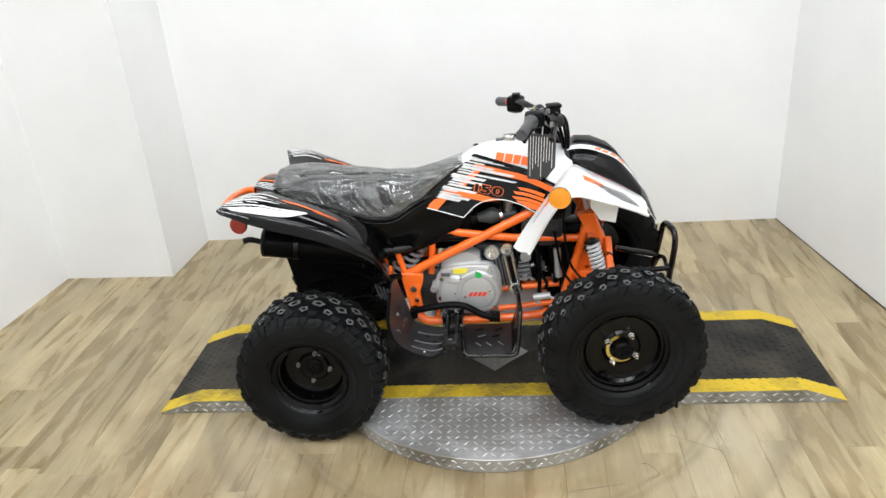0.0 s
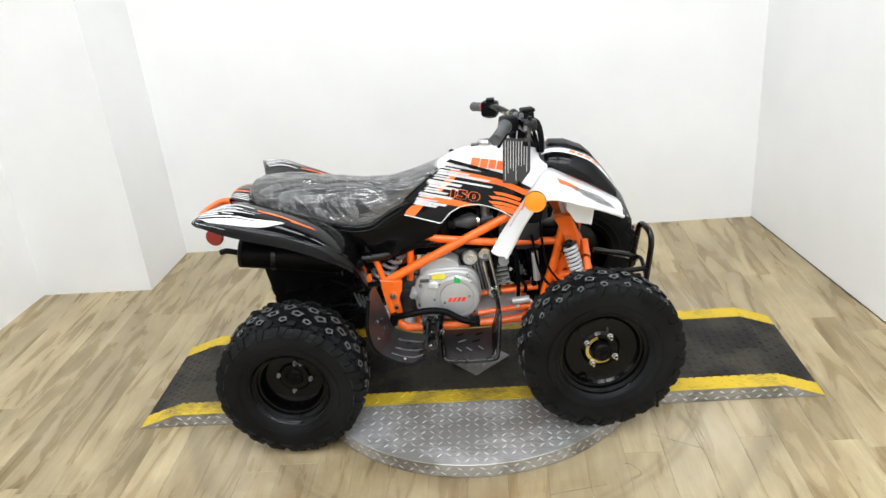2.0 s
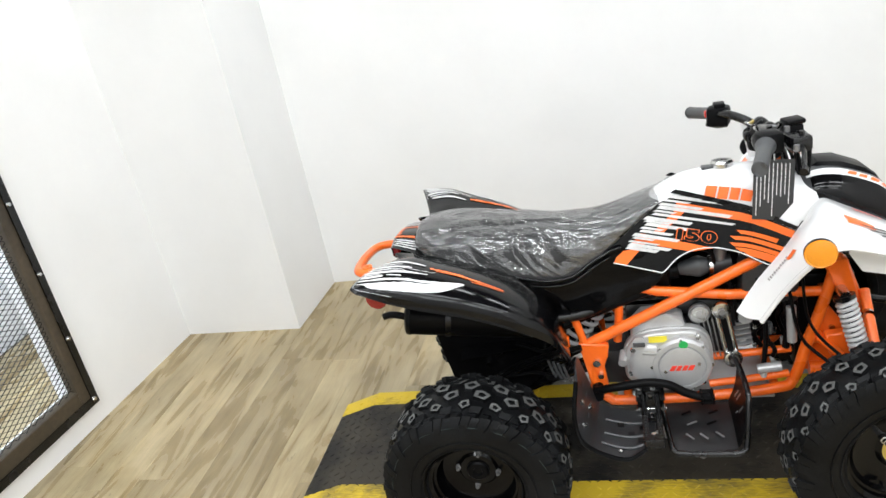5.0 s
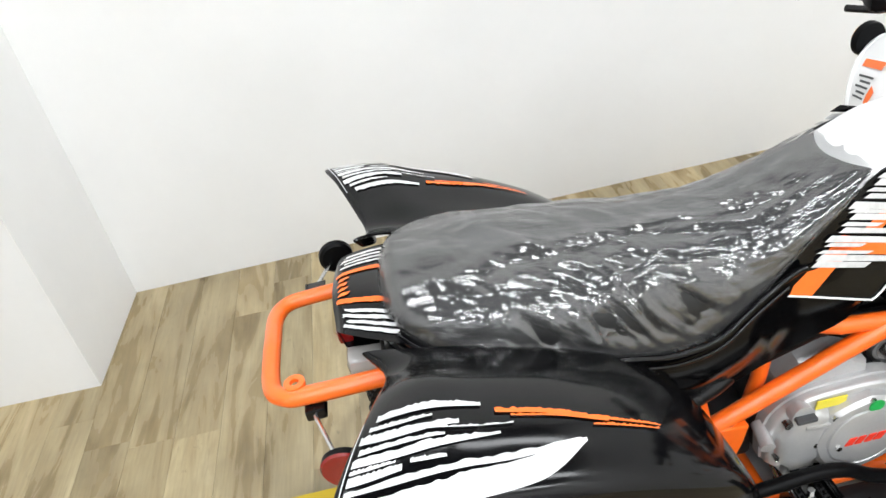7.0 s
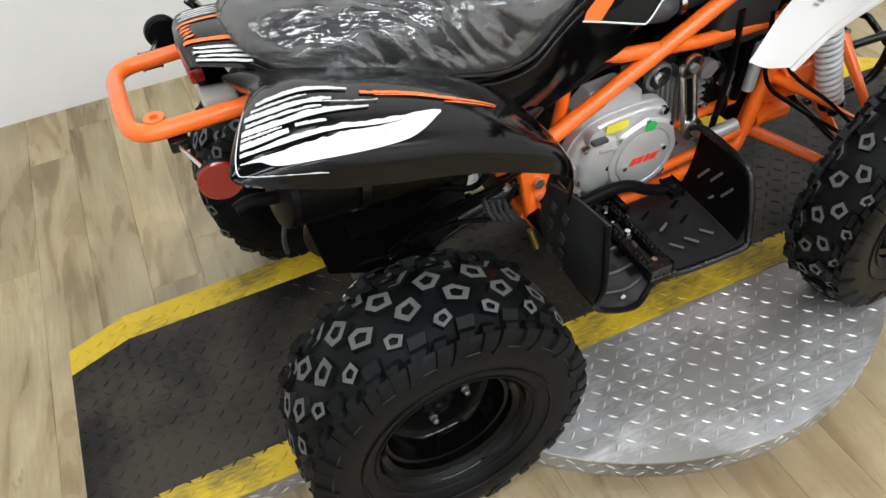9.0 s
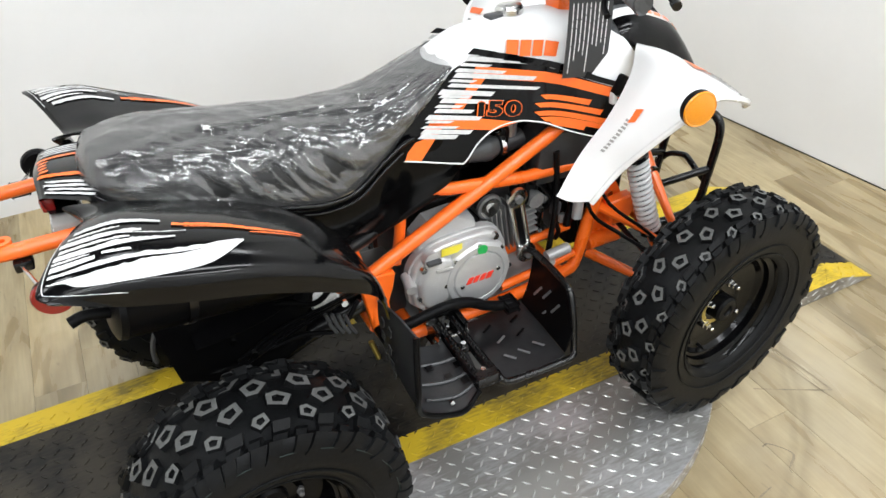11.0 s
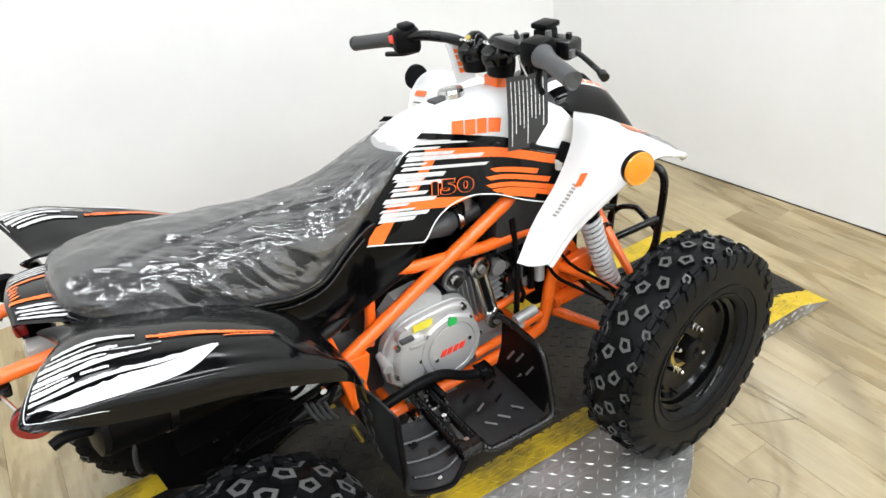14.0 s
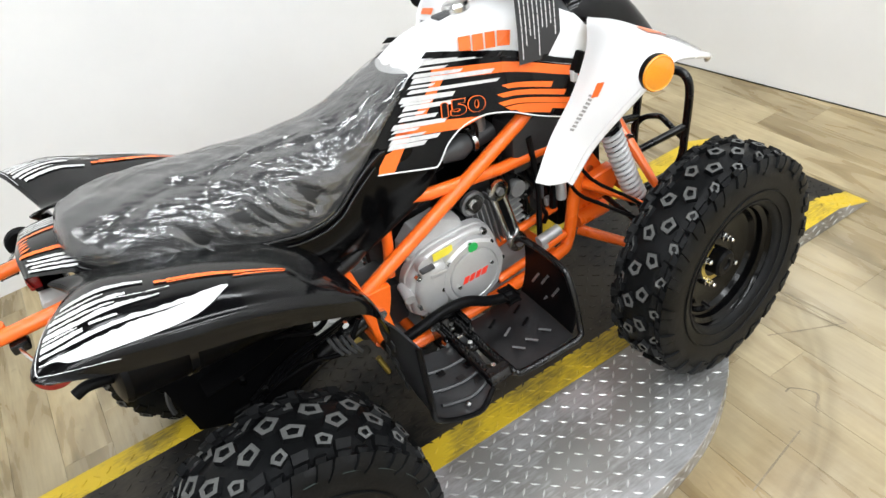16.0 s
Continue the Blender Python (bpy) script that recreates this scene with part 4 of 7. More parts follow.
# --- front suspension
for s in (-1, 1):
    for za, zb, z1, xs, r in ((0.440, 0.560, 0.385, (0.545, 0.652), 0.0135), (0.300, 0.325, 0.262, (0.54, 0.72), 0.0140)):
        arm = part("wishbone", tube(bmesh.new(), [S(xs[0], 0.09, za, s), S(FRONT_X, 0.285, z1, s), S(xs[1], 0.09, zb, s)], r, 12), M_ORANGE, quad, "orange tubular wishbone")
        part("ball_joint", rod(bmesh.new(), S(FRONT_X, 0.285, z1 - 0.02, s), S(FRONT_X, 0.285, z1 + 0.022, s), 0.014, 12), M_BLACKSTEEL, arm)
    part("steering_knuckle", box(bmesh.new(), S(FRONT_X - 0.03, 0.28, 0.255, s), S(FRONT_X + 0.03, 0.325, 0.405, s), 0.010), M_ORANGE, quad, "orange steering knuckle")
    part("brake_disc", rod(bmesh.new(), S(FRONT_X, 0.318, FRONT_Z, s), S(FRONT_X, 0.322, FRONT_Z, s), 0.075, 36), M_STEEL, quad, "bright steel brake disc")
    bar("tie_rod", [S(0.60, 0.04, 0.40, s), S(0.62, 0.28, 0.33, s)], 0.007, M_BLACKSTEEL)
    bar("brake_hose", [S(0.50, 0.10, 0.66, s), S(0.52, 0.14, 0.50, s), S(0.60, 0.22, 0.42, s), S(0.645, 0.29, 0.36, s)], 0.004, M_MATTE, smooth=16, n=8)
    # coil-over shock
    top, bot = S(0.592, 0.135, 0.580, s), S(0.650, 0.195, 0.365, s)
    sh = part("shock_absorber", rod(bmesh.new(), top, bot, 0.011), M_BLACKSTEEL, quad, "coil-over shock with a grey spring")
    ax = (bot - top).normalized()
    e1 = ax.orthogonal().normalized()
    e2 = ax.cross(e1)
    a, b = top.lerp(bot, 0.06), top.lerp(bot, 0.86)
    coil = []
    for k in range(211):
        t = k / 210
        ang = t * 2 * math.pi * 14
        coil.append(a.lerp(b, t) + (e1 * math.cos(ang) + e2 * math.sin(ang)) * 0.0205)
    part("spring", tube(bmesh.new(), coil, 0.0054, 7), M_SPRING, sh, "pale grey coil spring")
    part("spring_collar", rod(bmesh.new(), a - ax * 0.008, a + ax * 0.002, 0.026, 20), M_BLACKSTEEL, sh)
    part("spring_collar", rod(bmesh.new(), b, b + ax * 0.010, 0.026, 20), M_BLACKSTEEL, sh)
    part("top_eye", rod(bmesh.new(), top + Vector((0, -0.02, 0)), top + Vector((0, 0.02, 0)), 0.013), M_STEEL, sh)

# --- front bulkhead
for s in (-1, 1):
    bm = bmesh.new()
    prof = [(0.505, 0.325), (0.60, 0.318), (0.665, 0.335), (0.650, 0.400), (0.610, 0.470), (0.575, 0.520), (0.548, 0.440), (0.520, 0.400)]
    loft(bm, [[S(x, 0.078, z, s) for x, z in prof], [S(x, 0.086, z, s) for x, z in prof]])
    bmesh.ops.bevel(bm, geom=bm.edges[:], offset=0.002, segments=1, affect="EDGES")
    part("bulkhead_plate", bm, M_ORANGE, quad, "orange welded bulkhead plate")
    bar("brake_hose", [S(0.47, 0.11, 0.60, s), S(0.50, 0.13, 0.46, s), S(0.56, 0.17, 0.40, s), S(0.62, 0.25, 0.36, s)], 0.0045, M_MATTE, smooth=18, n=8)
    for x, z in ((0.55, 0.345), (0.62, 0.352), (0.585, 0.455)):
        part("bolt", rod(bmesh.new(), S(x, 0.085, z, s), S(x, 0.094, z, s), 0.008, 6), M_STEEL, quad)
for s in (-1, 1):
    bm = bmesh.new()
    prof = [(0.560, 0.455), (0.628, 0.462), (0.640, 0.420), (0.618, 0.385), (0.575, 0.390)]
    loft(bm, [[S(x, 0.098, z, s) for x, z in prof], [S(x, 0.128, z, s) for x, z in prof]])
    bmesh.ops.bevel(bm, geom=bm.edges[:], offset=0.004, segments=1, affect="EDGES")
    part("arm_bracket", bm, M_ORANGE, quad, "orange wishbone bracket")
    part("pivot_sleeve", rod(bmesh.new(), S(0.530, 0.095, 0.335, s), S(0.620, 0.095, 0.335, s), 0.020, 18), M_ORANGE, quad, "orange pivot sleeve")
    part("eye_bolt", rod(bmesh.new(), S(0.650, 0.140, 0.520, s), S(0.650, 0.150, 0.520, s), 0.015, 16), M_STEEL, quad)
part("front_panel", box(bmesh.new(), (0.50, YC - 0.06, 0.31), (0.64, YC + 0.06, 0.60), 0.012), M_MATTE, quad, "matte black panel between the front tubes")

# --- front bumper: one hoop, a bent brace inside it and struts back to the frame
bar("bumper_tube", [(0.70, -0.10, 0.31), (0.80, -0.125, 0.325), (0.852, -0.138, 0.36), (0.866, -0.140, 0.44), (0.877, -0.128, 0.535), (0.874, -0.110, 0.572), (0.866, -0.080, 0.580), (0.862, -0.030, 0.572), (0.862, 0.008, 0.548), (0.856, 0.014, 0.50), (0.838, 0.004, 0.41), (0.815, 0.0, 0.355), (0.72, 0.0, 0.32)], 0.0105, M_BLACKSTEEL, "black tubular front bumper", smooth=90)
bar("bumper_brace", [(0.844, 0.006, 0.418), (0.855, -0.012, 0.440), (0.859, -0.055, 0.456), (0.862, -0.075, 0.450), (0.866, -0.132, 0.420)], 0.0075, M_BLACKSTEEL, "bent black brace", smooth=24)
bar("bumper_strut", [(0.866, -0.138, 0.455), (0.742, -0.100, 0.425)], 0.0095, M_BLACKSTEEL)
bar("bumper_strut", [(0.845, 0.005, 0.440), (0.700, 0.0, 0.475)], 0.010, M_BLACKSTEEL)
bar("bumper_strut", [(0.850, 0.006, 0.425), (0.705, 0.03, 0.455)], 0.004, M_STEEL, n=8)

# --- rear end
part("rear_axle", rod(bmesh.new(), S(REAR_X, 0.31, REAR_Z, -1), S(REAR_X, 0.31, REAR_Z, 1), 0.016), M_BLACKSTEEL, quad, "black rear axle")
part("axle_housing", rod(bmesh.new(), S(REAR_X, 0.09, REAR_Z, -1), S(REAR_X, 0.09, REAR_Z, 1), 0.036, 20), M_BLACKSTEEL, quad)
part("sprocket", rod(bmesh.new(), S(REAR_X, 0.095, REAR_Z, 1), S(REAR_X, 0.101, REAR_Z, 1), 0.085, 32), M_STEEL, quad)
rot = part("brake_rotor", rod(bmesh.new(), S(REAR_X, 0.135, REAR_Z, -1), S(REAR_X, 0.139, REAR_Z, -1), 0.088, 36), M_STEEL, quad, "drilled rear brake rotor")
for k in range(12):
    a = k * math.pi / 6
    part("rotor_hole", rod(bmesh.new(), S(REAR_X + 0.066 * math.cos(a), 0.1385, REAR_Z + 0.066 * math.sin(a), -1), S(REAR_X + 0.066 * math.cos(a), 0.1395, REAR_Z + 0.066 * math.sin(a), -1), 0.006, 8), M_MATTE, rot)
part("brake_caliper", box(bmesh.new(), S(REAR_X + 0.05, 0.155, REAR_Z + 0.02, -1), S(REAR_X + 0.12, 0.115, REAR_Z + 0.08, -1), 0.008), M_BLACKSTEEL, quad)
for s in (-1, 1):
    bar("swing_arm", [S(REAR_X, 0.075, REAR_Z, s), S(-0.18, 0.085, 0.34, s), S(-0.02, 0.095, 0.395, s)], 0.022, M_BLACKSTEEL, "black swing arm")
    bar("subframe_tube", [S(-0.045, 0.10, 0.58, s), S(-0.25, 0.10, 0.655, s), S(-0.50, 0.10, 0.735, s)], 0.011, M_BLACKSTEEL, "black rear subframe tube")
part("rear_shock", rod(bmesh.new(), (-0.125, YC, 0.385), (0.035, YC, 0.585), 0.016), M_BLACKSTEEL, quad, "rear shock absorber")
a, b = Vector((-0.110, YC, 0.405)), Vector((0.022, YC, 0.568))
ax = (b - a).normalized()
e1 = ax.orthogonal().normalized()
e2 = ax.cross(e1)
part("rear_spring", tube(bmesh.new(), [a.lerp(b, k / 120) + (e1 * math.cos(k / 120 * 50) + e2 * math.sin(k / 120 * 50)) * 0.032 for k in range(121)], 0.0065, 7), M_SPRING, quad, "pale grey rear coil spring")
for s in (-1, 1):
    bm = bmesh.new()
    prof = [(-0.45, 0.700), (-0.30, 0.665), (-0.17, 0.610), (-0.150, 0.540), (-0.165, 0.440), (-0.190, 0.370), (-0.23, 0.33), (-0.33, 0.31), (-0.44, 0.36), (-0.47, 0.56)]
    loft(bm, [[S(x, 0.118, z, s) for x, z in prof], [S(x, 0.122, z, s) for x, z in prof]])
    part("inner_guard", bm, M_MATTE, quad, "matte black inner wheel guard", smooth=False)
part("battery_tray", box(bmesh.new(), (-0.34, YC - 0.10, 0.555), (-0.10, YC + 0.10, 0.64), 0.012), M_MATTE, quad, "black battery tray")
bar("vent_hose", [S(-0.10, 0.13, 0.52, -1), S(-0.16, 0.15, 0.47, -1), S(-0.24, 0.14, 0.49, -1), S(-0.31, 0.13, 0.45, -1)], 0.006, M_MATTE, smooth=20, n=8)
for k in range(4):
    p = S(-0.20 - 0.018 * k, 0.128, 0.50 + 0.006 * k, -1)
    part("clip", box(bmesh.new(), p, p + Vector((0.006, 0.004, 0.034)), 0.001), M_GREY, quad)
# brake linkage, stop switch and return springs ahead of the wheel
part("linkage_bracket", box(bmesh.new(), S(-0.120, 0.150, 0.470, -1), S(-0.092, 0.128, 0.505, -1), 0.005), M_ORANGE, quad, "small orange linkage bracket")
for k in range(4):
    p = S(-0.098 - 0.013 * k, 0.180, 0.385 + 0.006 * k, -1)
    part("return_spring", tube(bmesh.new(), [p, p + Vector((-0.010, 0.004, 0.020)), p + Vector((-0.018, 0.006, 0.052))], 0.0040, 7), M_GREY, quad)
part("zinc_clip", box(bmesh.new(), S(-0.262, 0.128, 0.440, -1), S(-0.232, 0.120, 0.462, -1), 0.002, Matrix.Rotation(-0.4, 4, "Y")), M_ZINC, quad)
for k in range(3):
    bar("brake_hose", [S(-0.06, 0.150 + 0.008 * k, 0.47 + 0.01 * k, -1), S(-0.14, 0.165 + 0.006 * k, 0.455 + 0.012 * k, -1), S(-0.24, 0.150, 0.41 + 0.012 * k, -1), S(-0.33, 0.140, 0.36 + 0.01 * k, -1)], 0.0042, M_MATTE if k else M_BLACKSTEEL, smooth=20, n=8)
for x, h, z in ((-0.175, 0.150, 0.455), (-0.30, 0.150, 0.40), (-0.33, 0.130, 0.43), (-0.115, 0.17, 0.47)):
    part("bolt", rod(bmesh.new(), S(x, h, z, -1), S(x, h + 0.012, z, -1), 0.0075, 6), M_STEEL, quad)

# mud shield and chain guard round the axle
P = patch([[S(-0.40, 0.17, 0.47, -1), S(-0.40, 0.0, 0.50, -1), S(-0.40, 0.17, 0.47, 1)], [S(-0.33, 0.18, 0.485, -1), S(-0.33, 0.0, 0.515, -1), S(-0.33, 0.18, 0.485, 1)],
           [S(-0.26, 0.17, 0.49, -1), S(-0.26, 0, 0.52, -1), S(-0.26, 0.17, 0.49, 1)], [S(-0.20, 0.13, 0.48, -1), S(-0.20, 0, 0.51, -1), S(-0.20, 0.13, 0.48, 1)]])
part("mud_shield", sheet(bmesh.new(), P, 20, 6, thick=0.004), M_MATTE, quad, "matte black inner mud shield")
bm = bmesh.new()
tube(bm, [(REAR_X + 0.125 * math.cos(t), YC + 0.10, REAR_Z + 0.125 * math.sin(t)) for t in np.linspace(0.4, 3.3, 24)], 0.006, 6)
part("chain_guard", bm, M_GREY, quad, "thin grey chain guard")
bar("chain", [S(REAR_X, 0.098, REAR_Z + 0.085, 1), S(0.02, 0.098, 0.43, 1)], 0.006, M_BLACKSTEEL)
bar("chain", [S(REAR_X, 0.098, REAR_Z - 0.085, 1), S(0.02, 0.098, 0.36, 1)], 0.006, M_BLACKSTEEL)
part("parking_brake_cable", tube(bmesh.new(), [S(-0.08, 0.16, 0.45, -1), S(-0.13, 0.17, 0.40, -1), S(-0.20, 0.15, 0.40, -1), S(-0.30, 0.14, 0.38, -1)], 0.005, 8, 20), M_MATTE, quad)
fit = part("cable_fitting", rod(bmesh.new(), S(-0.078, 0.205, 0.372, -1), S(-0.068, 0.215, 0.330, -1), 0.006, 10), M_ZINC, quad, "brass-coloured cable end")

# --- silencer
mb = bmesh.new()
m0, m1 = S(-0.505, 0.225, 0.650, -1), S(-0.16, 0.165, 0.575, -1)
ring_pts = [m0.lerp(m1, t) for t in (0.0, 0.012, 0.04, 0.05, 0.9, 0.94, 1.0)]
tube(mb, ring_pts, [0.036, 0.046, 0.049, 0.047, 0.047, 0.042, 0.025], 28)
muf = part("silencer", mb, M_MATTE, quad, "matte black exhaust silencer", sharp=30)
d = (m0 - m1).normalized()
part("tail_pipe", tube(bmesh.new(), [m0, m0 + d * 0.035 + Vector((0, 0, 0.004)), m0 + d * 0.058 + Vector((0, 0, -0.004))], 0.0095, 12, 8), M_MATTE, muf)
part("clamp_band", tube(bmesh.new(), [m0.lerp(m1, 0.30), m0.lerp(m1, 0.34)], 0.0495, 28), M_BLACKSTEEL, muf)
bar("exhaust_pipe", [m1, S(-0.05, 0.12, 0.56, -1), S(0.08, 0.06, 0.57, -1), S(0.30, 0.045, 0.55, -1), S(0.42, 0.04, 0.50, -1), S(0.43, 0.03, 0.43, -1)], 0.014, M_BLACKSTEEL, "black exhaust pipe", smooth=30)

# --- engine
eng = part("engine_case", box(bmesh.new(), (0.060, YC - 0.100, 0.310), (0.258, YC + 0.11, 0.478), 0.022), M_ENGINE, quad, "dark cast engine case")
cover = []
outline = [(0.052, 0.352), (0.050, 0.410), (0.062, 0.455), (0.100, 0.486), (0.160, 0.495), (0.235, 0.492), (0.270, 0.468), (0.283, 0.420), (0.278, 0.365), (0.252, 0.325), (0.205, 0.302), (0.140, 0.305), (0.090, 0.318)]
outl = crom(outline + [outline[0]], 48)[:-1]
cx, cz = 0.168, 0.398
bm = bmesh.new()
loft(bm, [[S(cx + (x - cx) * k, h, cz + (z - cz) * k, -1) for x, z in outl] for k, h in ((1.02, 0.092), (1.02, 0.112), (0.99, 0.114), (0.99, 0.124), (0.965, 0.130), (0.93, 0.132))])
part("clutch_cover", bm, M_ALU, eng, "silver clutch cover with bolts")
# swollen rear lobe, raised band and stepped upper case
bm = bmesh.new()
lobe = crom([(0.064, 0.362), (0.062, 0.415), (0.082, 0.455), (0.118, 0.468), (0.150, 0.452), (0.150, 0.400), (0.130, 0.350), (0.095, 0.335), (0.064, 0.362)], 33)[:-1]
loft(bm, [[S(0.106 + (x - 0.106) * k, h, 0.404 + (z - 0.404) * k, -1) for x, z in lobe] for k, h in ((1.0, 0.128), (0.97, 0.138), (0.88, 0.145), (0.70, 0.149), (0.3, 0.151))])
part("cover_lobe", bm, M_ALU, eng)
part("cover_band", box(bmesh.new(), S(0.098, 0.152, 0.436, -1), S(0.150, 0.130, 0.447, -1), 0.004, Matrix.Rotation(0.10, 4, "Y")), M_ALU, eng)
bm = bmesh.new()
prof = [(0.070, 0.46), (0.075, 0.505), (0.105, 0.535), (0.170, 0.540), (0.212, 0.518), (0.225, 0.47)]
loft(bm, [[S(x, 0.055, z, -1) for x, z in prof], [S(x, 0.098, z - 0.004, -1) for x, z in prof], [S(0.16 + (x - 0.16) * 0.93, 0.104, z - 0.008, -1) for x, z in prof]])
part("upper_case", bm, M_ALU, eng, "stepped silver upper crankcase")
bm = bmesh.new()
lathe(bm, [(0, 0), (0.084, 0), (0.082, 0.012), (0.076, 0.019), (0.065, 0.021), (0.062, 0.017), (0.060, 0.022), (0.054, 0.024), (0, 0.024)], 48)
for v in bm.verts:
    r = math.hypot(v.co.x, v.co.z)
    if r > 0.072:
        a = math.atan2(v.co.z, v.co.x)
        k = 1 + 0.045 * max(0, math.cos(8 * a)) ** 2
        v.co.x *= k
        v.co.z *= k
    v.co = S(0.200 + v.co.x * 0.98, 0.133 + v.co.y, 0.398 + v.co.z, -1)
disc_cover = part("round_cover", bm, M_ALU, quad, "round silver cover with a red mark", sharp=30)
for k in range(8):
    a = 2 * math.pi * k / 8
    part("cover_bolt", rod(bmesh.new(), S(0.200 + 0.078 * math.cos(a), 0.140, 0.398 + 0.078 * math.sin(a), -1), S(0.200 + 0.078 * math.cos(a), 0.152, 0.398 + 0.078 * math.sin(a), -1), 0.0055, 6), M_STEEL, disc_cover)
part("starter_boss", rod(bmesh.new(), S(0.050, 0.10, 0.420, -1), S(0.044, 0.145, 0.412, -1), 0.012, 14), M_ALU, eng)
# maker's mark as plain slanted shapes
for k, (x0, x1) in enumerate(((-0.030, -0.018), (-0.014, -0.003), (0.002, 0.013), (0.017, 0.030))):
    bm = bmesh.new()
    ring = [(x0 - 0.004, -0.007), (x1 - 0.004, -0.007), (x1 + 0.004, 0.008), (x0 + 0.004, 0.008)]
    loft(bm, [[S(0.200 + x, h, 0.396 + z + x * 0.0, -1) for x, z in ring] for h in (0.157, 0.1588)])
    part("mark_block", bm, M_REDP, disc_cover, "red plain mark", smooth=False)
for x, z in ((0.066, 0.375), (0.075, 0.450), (0.245, 0.480), (0.272, 0.385), (0.225, 0.318), (0.118, 0.322), (0.138, 0.385)):
    part("cover_bolt", rod(bmesh.new(), S(x, 0.130, z, -1), S(x, 0.143, z, -1), 0.0075, 6), M_STEEL, eng)
for k in range(2):
    part("cover_bolt", rod(bmesh.new(), S(0.200 + (0.044 if k else -0.044), 0.155, 0.398 + (0.010 if k else -0.010), -1), S(0.200 + (0.044 if k else -0.044), 0.161, 0.398 + (0.010 if k else -0.010), -1), 0.005, 8), M_STEEL, eng)
cap_f = part("filler_cap", rod(bmesh.new(), S(0.092, 0.128, 0.470, -1), S(0.092, 0.148, 0.474, -1), 0.018, 18), M_ALU, eng, "silver oil filler neck")
part("dipstick_tab", box(bmesh.new(), S(0.076, 0.160, 0.470, -1), S(0.108, 0.146, 0.478, -1), 0.002), M_GREY, cap_f, "grey turn tab")
part("lower_boss", rod(bmesh.new(), S(0.080, 0.11, 0.335, -1), S(0.076, 0.165, 0.325, -1), 0.013, 14), M_STEEL, eng)
part("yellow_label", box(bmesh.new(), S(0.118, 0.134, 0.468, -1), S(0.166, 0.1365, 0.486, -1)), M_YELLOWST, eng, "small yellow sticker", smooth=False)
part("green_label", rod(bmesh.new(), S(0.206, 0.1530, 0.467, -1), S(0.206, 0.1550, 0.467, -1), 0.012, 18), M_GREENST, eng, "small green sticker")
# cylinder with fins, leaning forward
cyl = part("cylinder", box(bmesh.new(), (0.255, YC - 0.058, 0.375), (0.335, YC + 0.058, 0.480), 0.010), M_ENGINE, quad, "dark finned cylinder")
for k in range(7):
    x = 0.262 + k * 0.0115
    part("cooling_fin", box(bmesh.new(), (x, YC - 0.084, 0.368 + 0.003 * k), (x + 0.0036, YC + 0.075, 0.492 + 0.003 * k), 0.0012, Matrix.Rotation(-0.16, 4, "Y")), M_CAST, cyl)
head = part("cylinder_head", box(bmesh.new(), (0.338, YC - 0.066, 0.392), (0.392, YC + 0.07, 0.530), 0.012), M_ENGINE, quad, "dark cylinder head with cast fins")
for k in range(7):
    z = 0.412 + k * 0.0165
    part("head_fin", box(bmesh.new(), (0.336 + 0.003 * k, YC - 0.088 + 0.002 * (k % 2), z), (0.392 - 0.002 * k, YC + 0.07, z + 0.0045), 0.0012, Matrix.Rotation(-0.16, 4, "Y")), M_CAST, head)
part("head_cap", rod(bmesh.new(), S(0.372, 0.080, 0.505, -1), S(0.372, 0.098, 0.505, -1), 0.019, 20), M_CAST, head, "round cast valve cap")
for z in (0.415, 0.470):
    part("head_bolt", rod(bmesh.new(), S(0.395, 0.066, z, -1), S(0.395, 0.092, z, -1), 0.007, 6), M_STEEL, head)
part("sensor_lead", tube(bmesh.new(), [S(0.43, 0.075, 0.47, -1), S(0.425, 0.10, 0.44, -1), S(0.445, 0.095, 0.40, -1), S(0.44, 0.09, 0.375, -1)], 0.006, 8, 18), M_MATTE, quad)
part("connector", box(bmesh.new(), S(0.418, 0.105, 0.452, -1), S(0.438, 0.085, 0.485, -1), 0.004), M_GREY, quad, "grey wiring connector")
part("spark_plug_lead", tube(bmesh.new(), [S(0.42, 0.07, 0.46, -1), S(0.41, 0.095, 0.50, -1), S(0.36, 0.09, 0.56, -1), S(0.30, 0.05, 0.63, -1)], 0.0045, 8, 20), M_MATTE, quad)
part("starter_motor", rod(bmesh.new(), S(0.20, 0.02, 0.515, -1), S(0.33, 0.02, 0.515, -1), 0.027, 20), M_ENGINE, quad)
part("intake_plug", rod(bmesh.new(), S(0.256, 0.060, 0.520, -1), S(0.256, 0.093, 0.520, -1), 0.0235, 26), M_STEEL, quad, "round bright plug on the engine")
part("plug_ring", rod(bmesh.new(), S(0.256, 0.080, 0.520, -1), S(0.256, 0.089, 0.520, -1), 0.0285, 26), M_FIN, quad)
part("plug_bolt", rod(bmesh.new(), S(0.256, 0.090, 0.520, -1), S(0.256, 0.098, 0.520, -1), 0.010, 6), M_STEEL, quad)
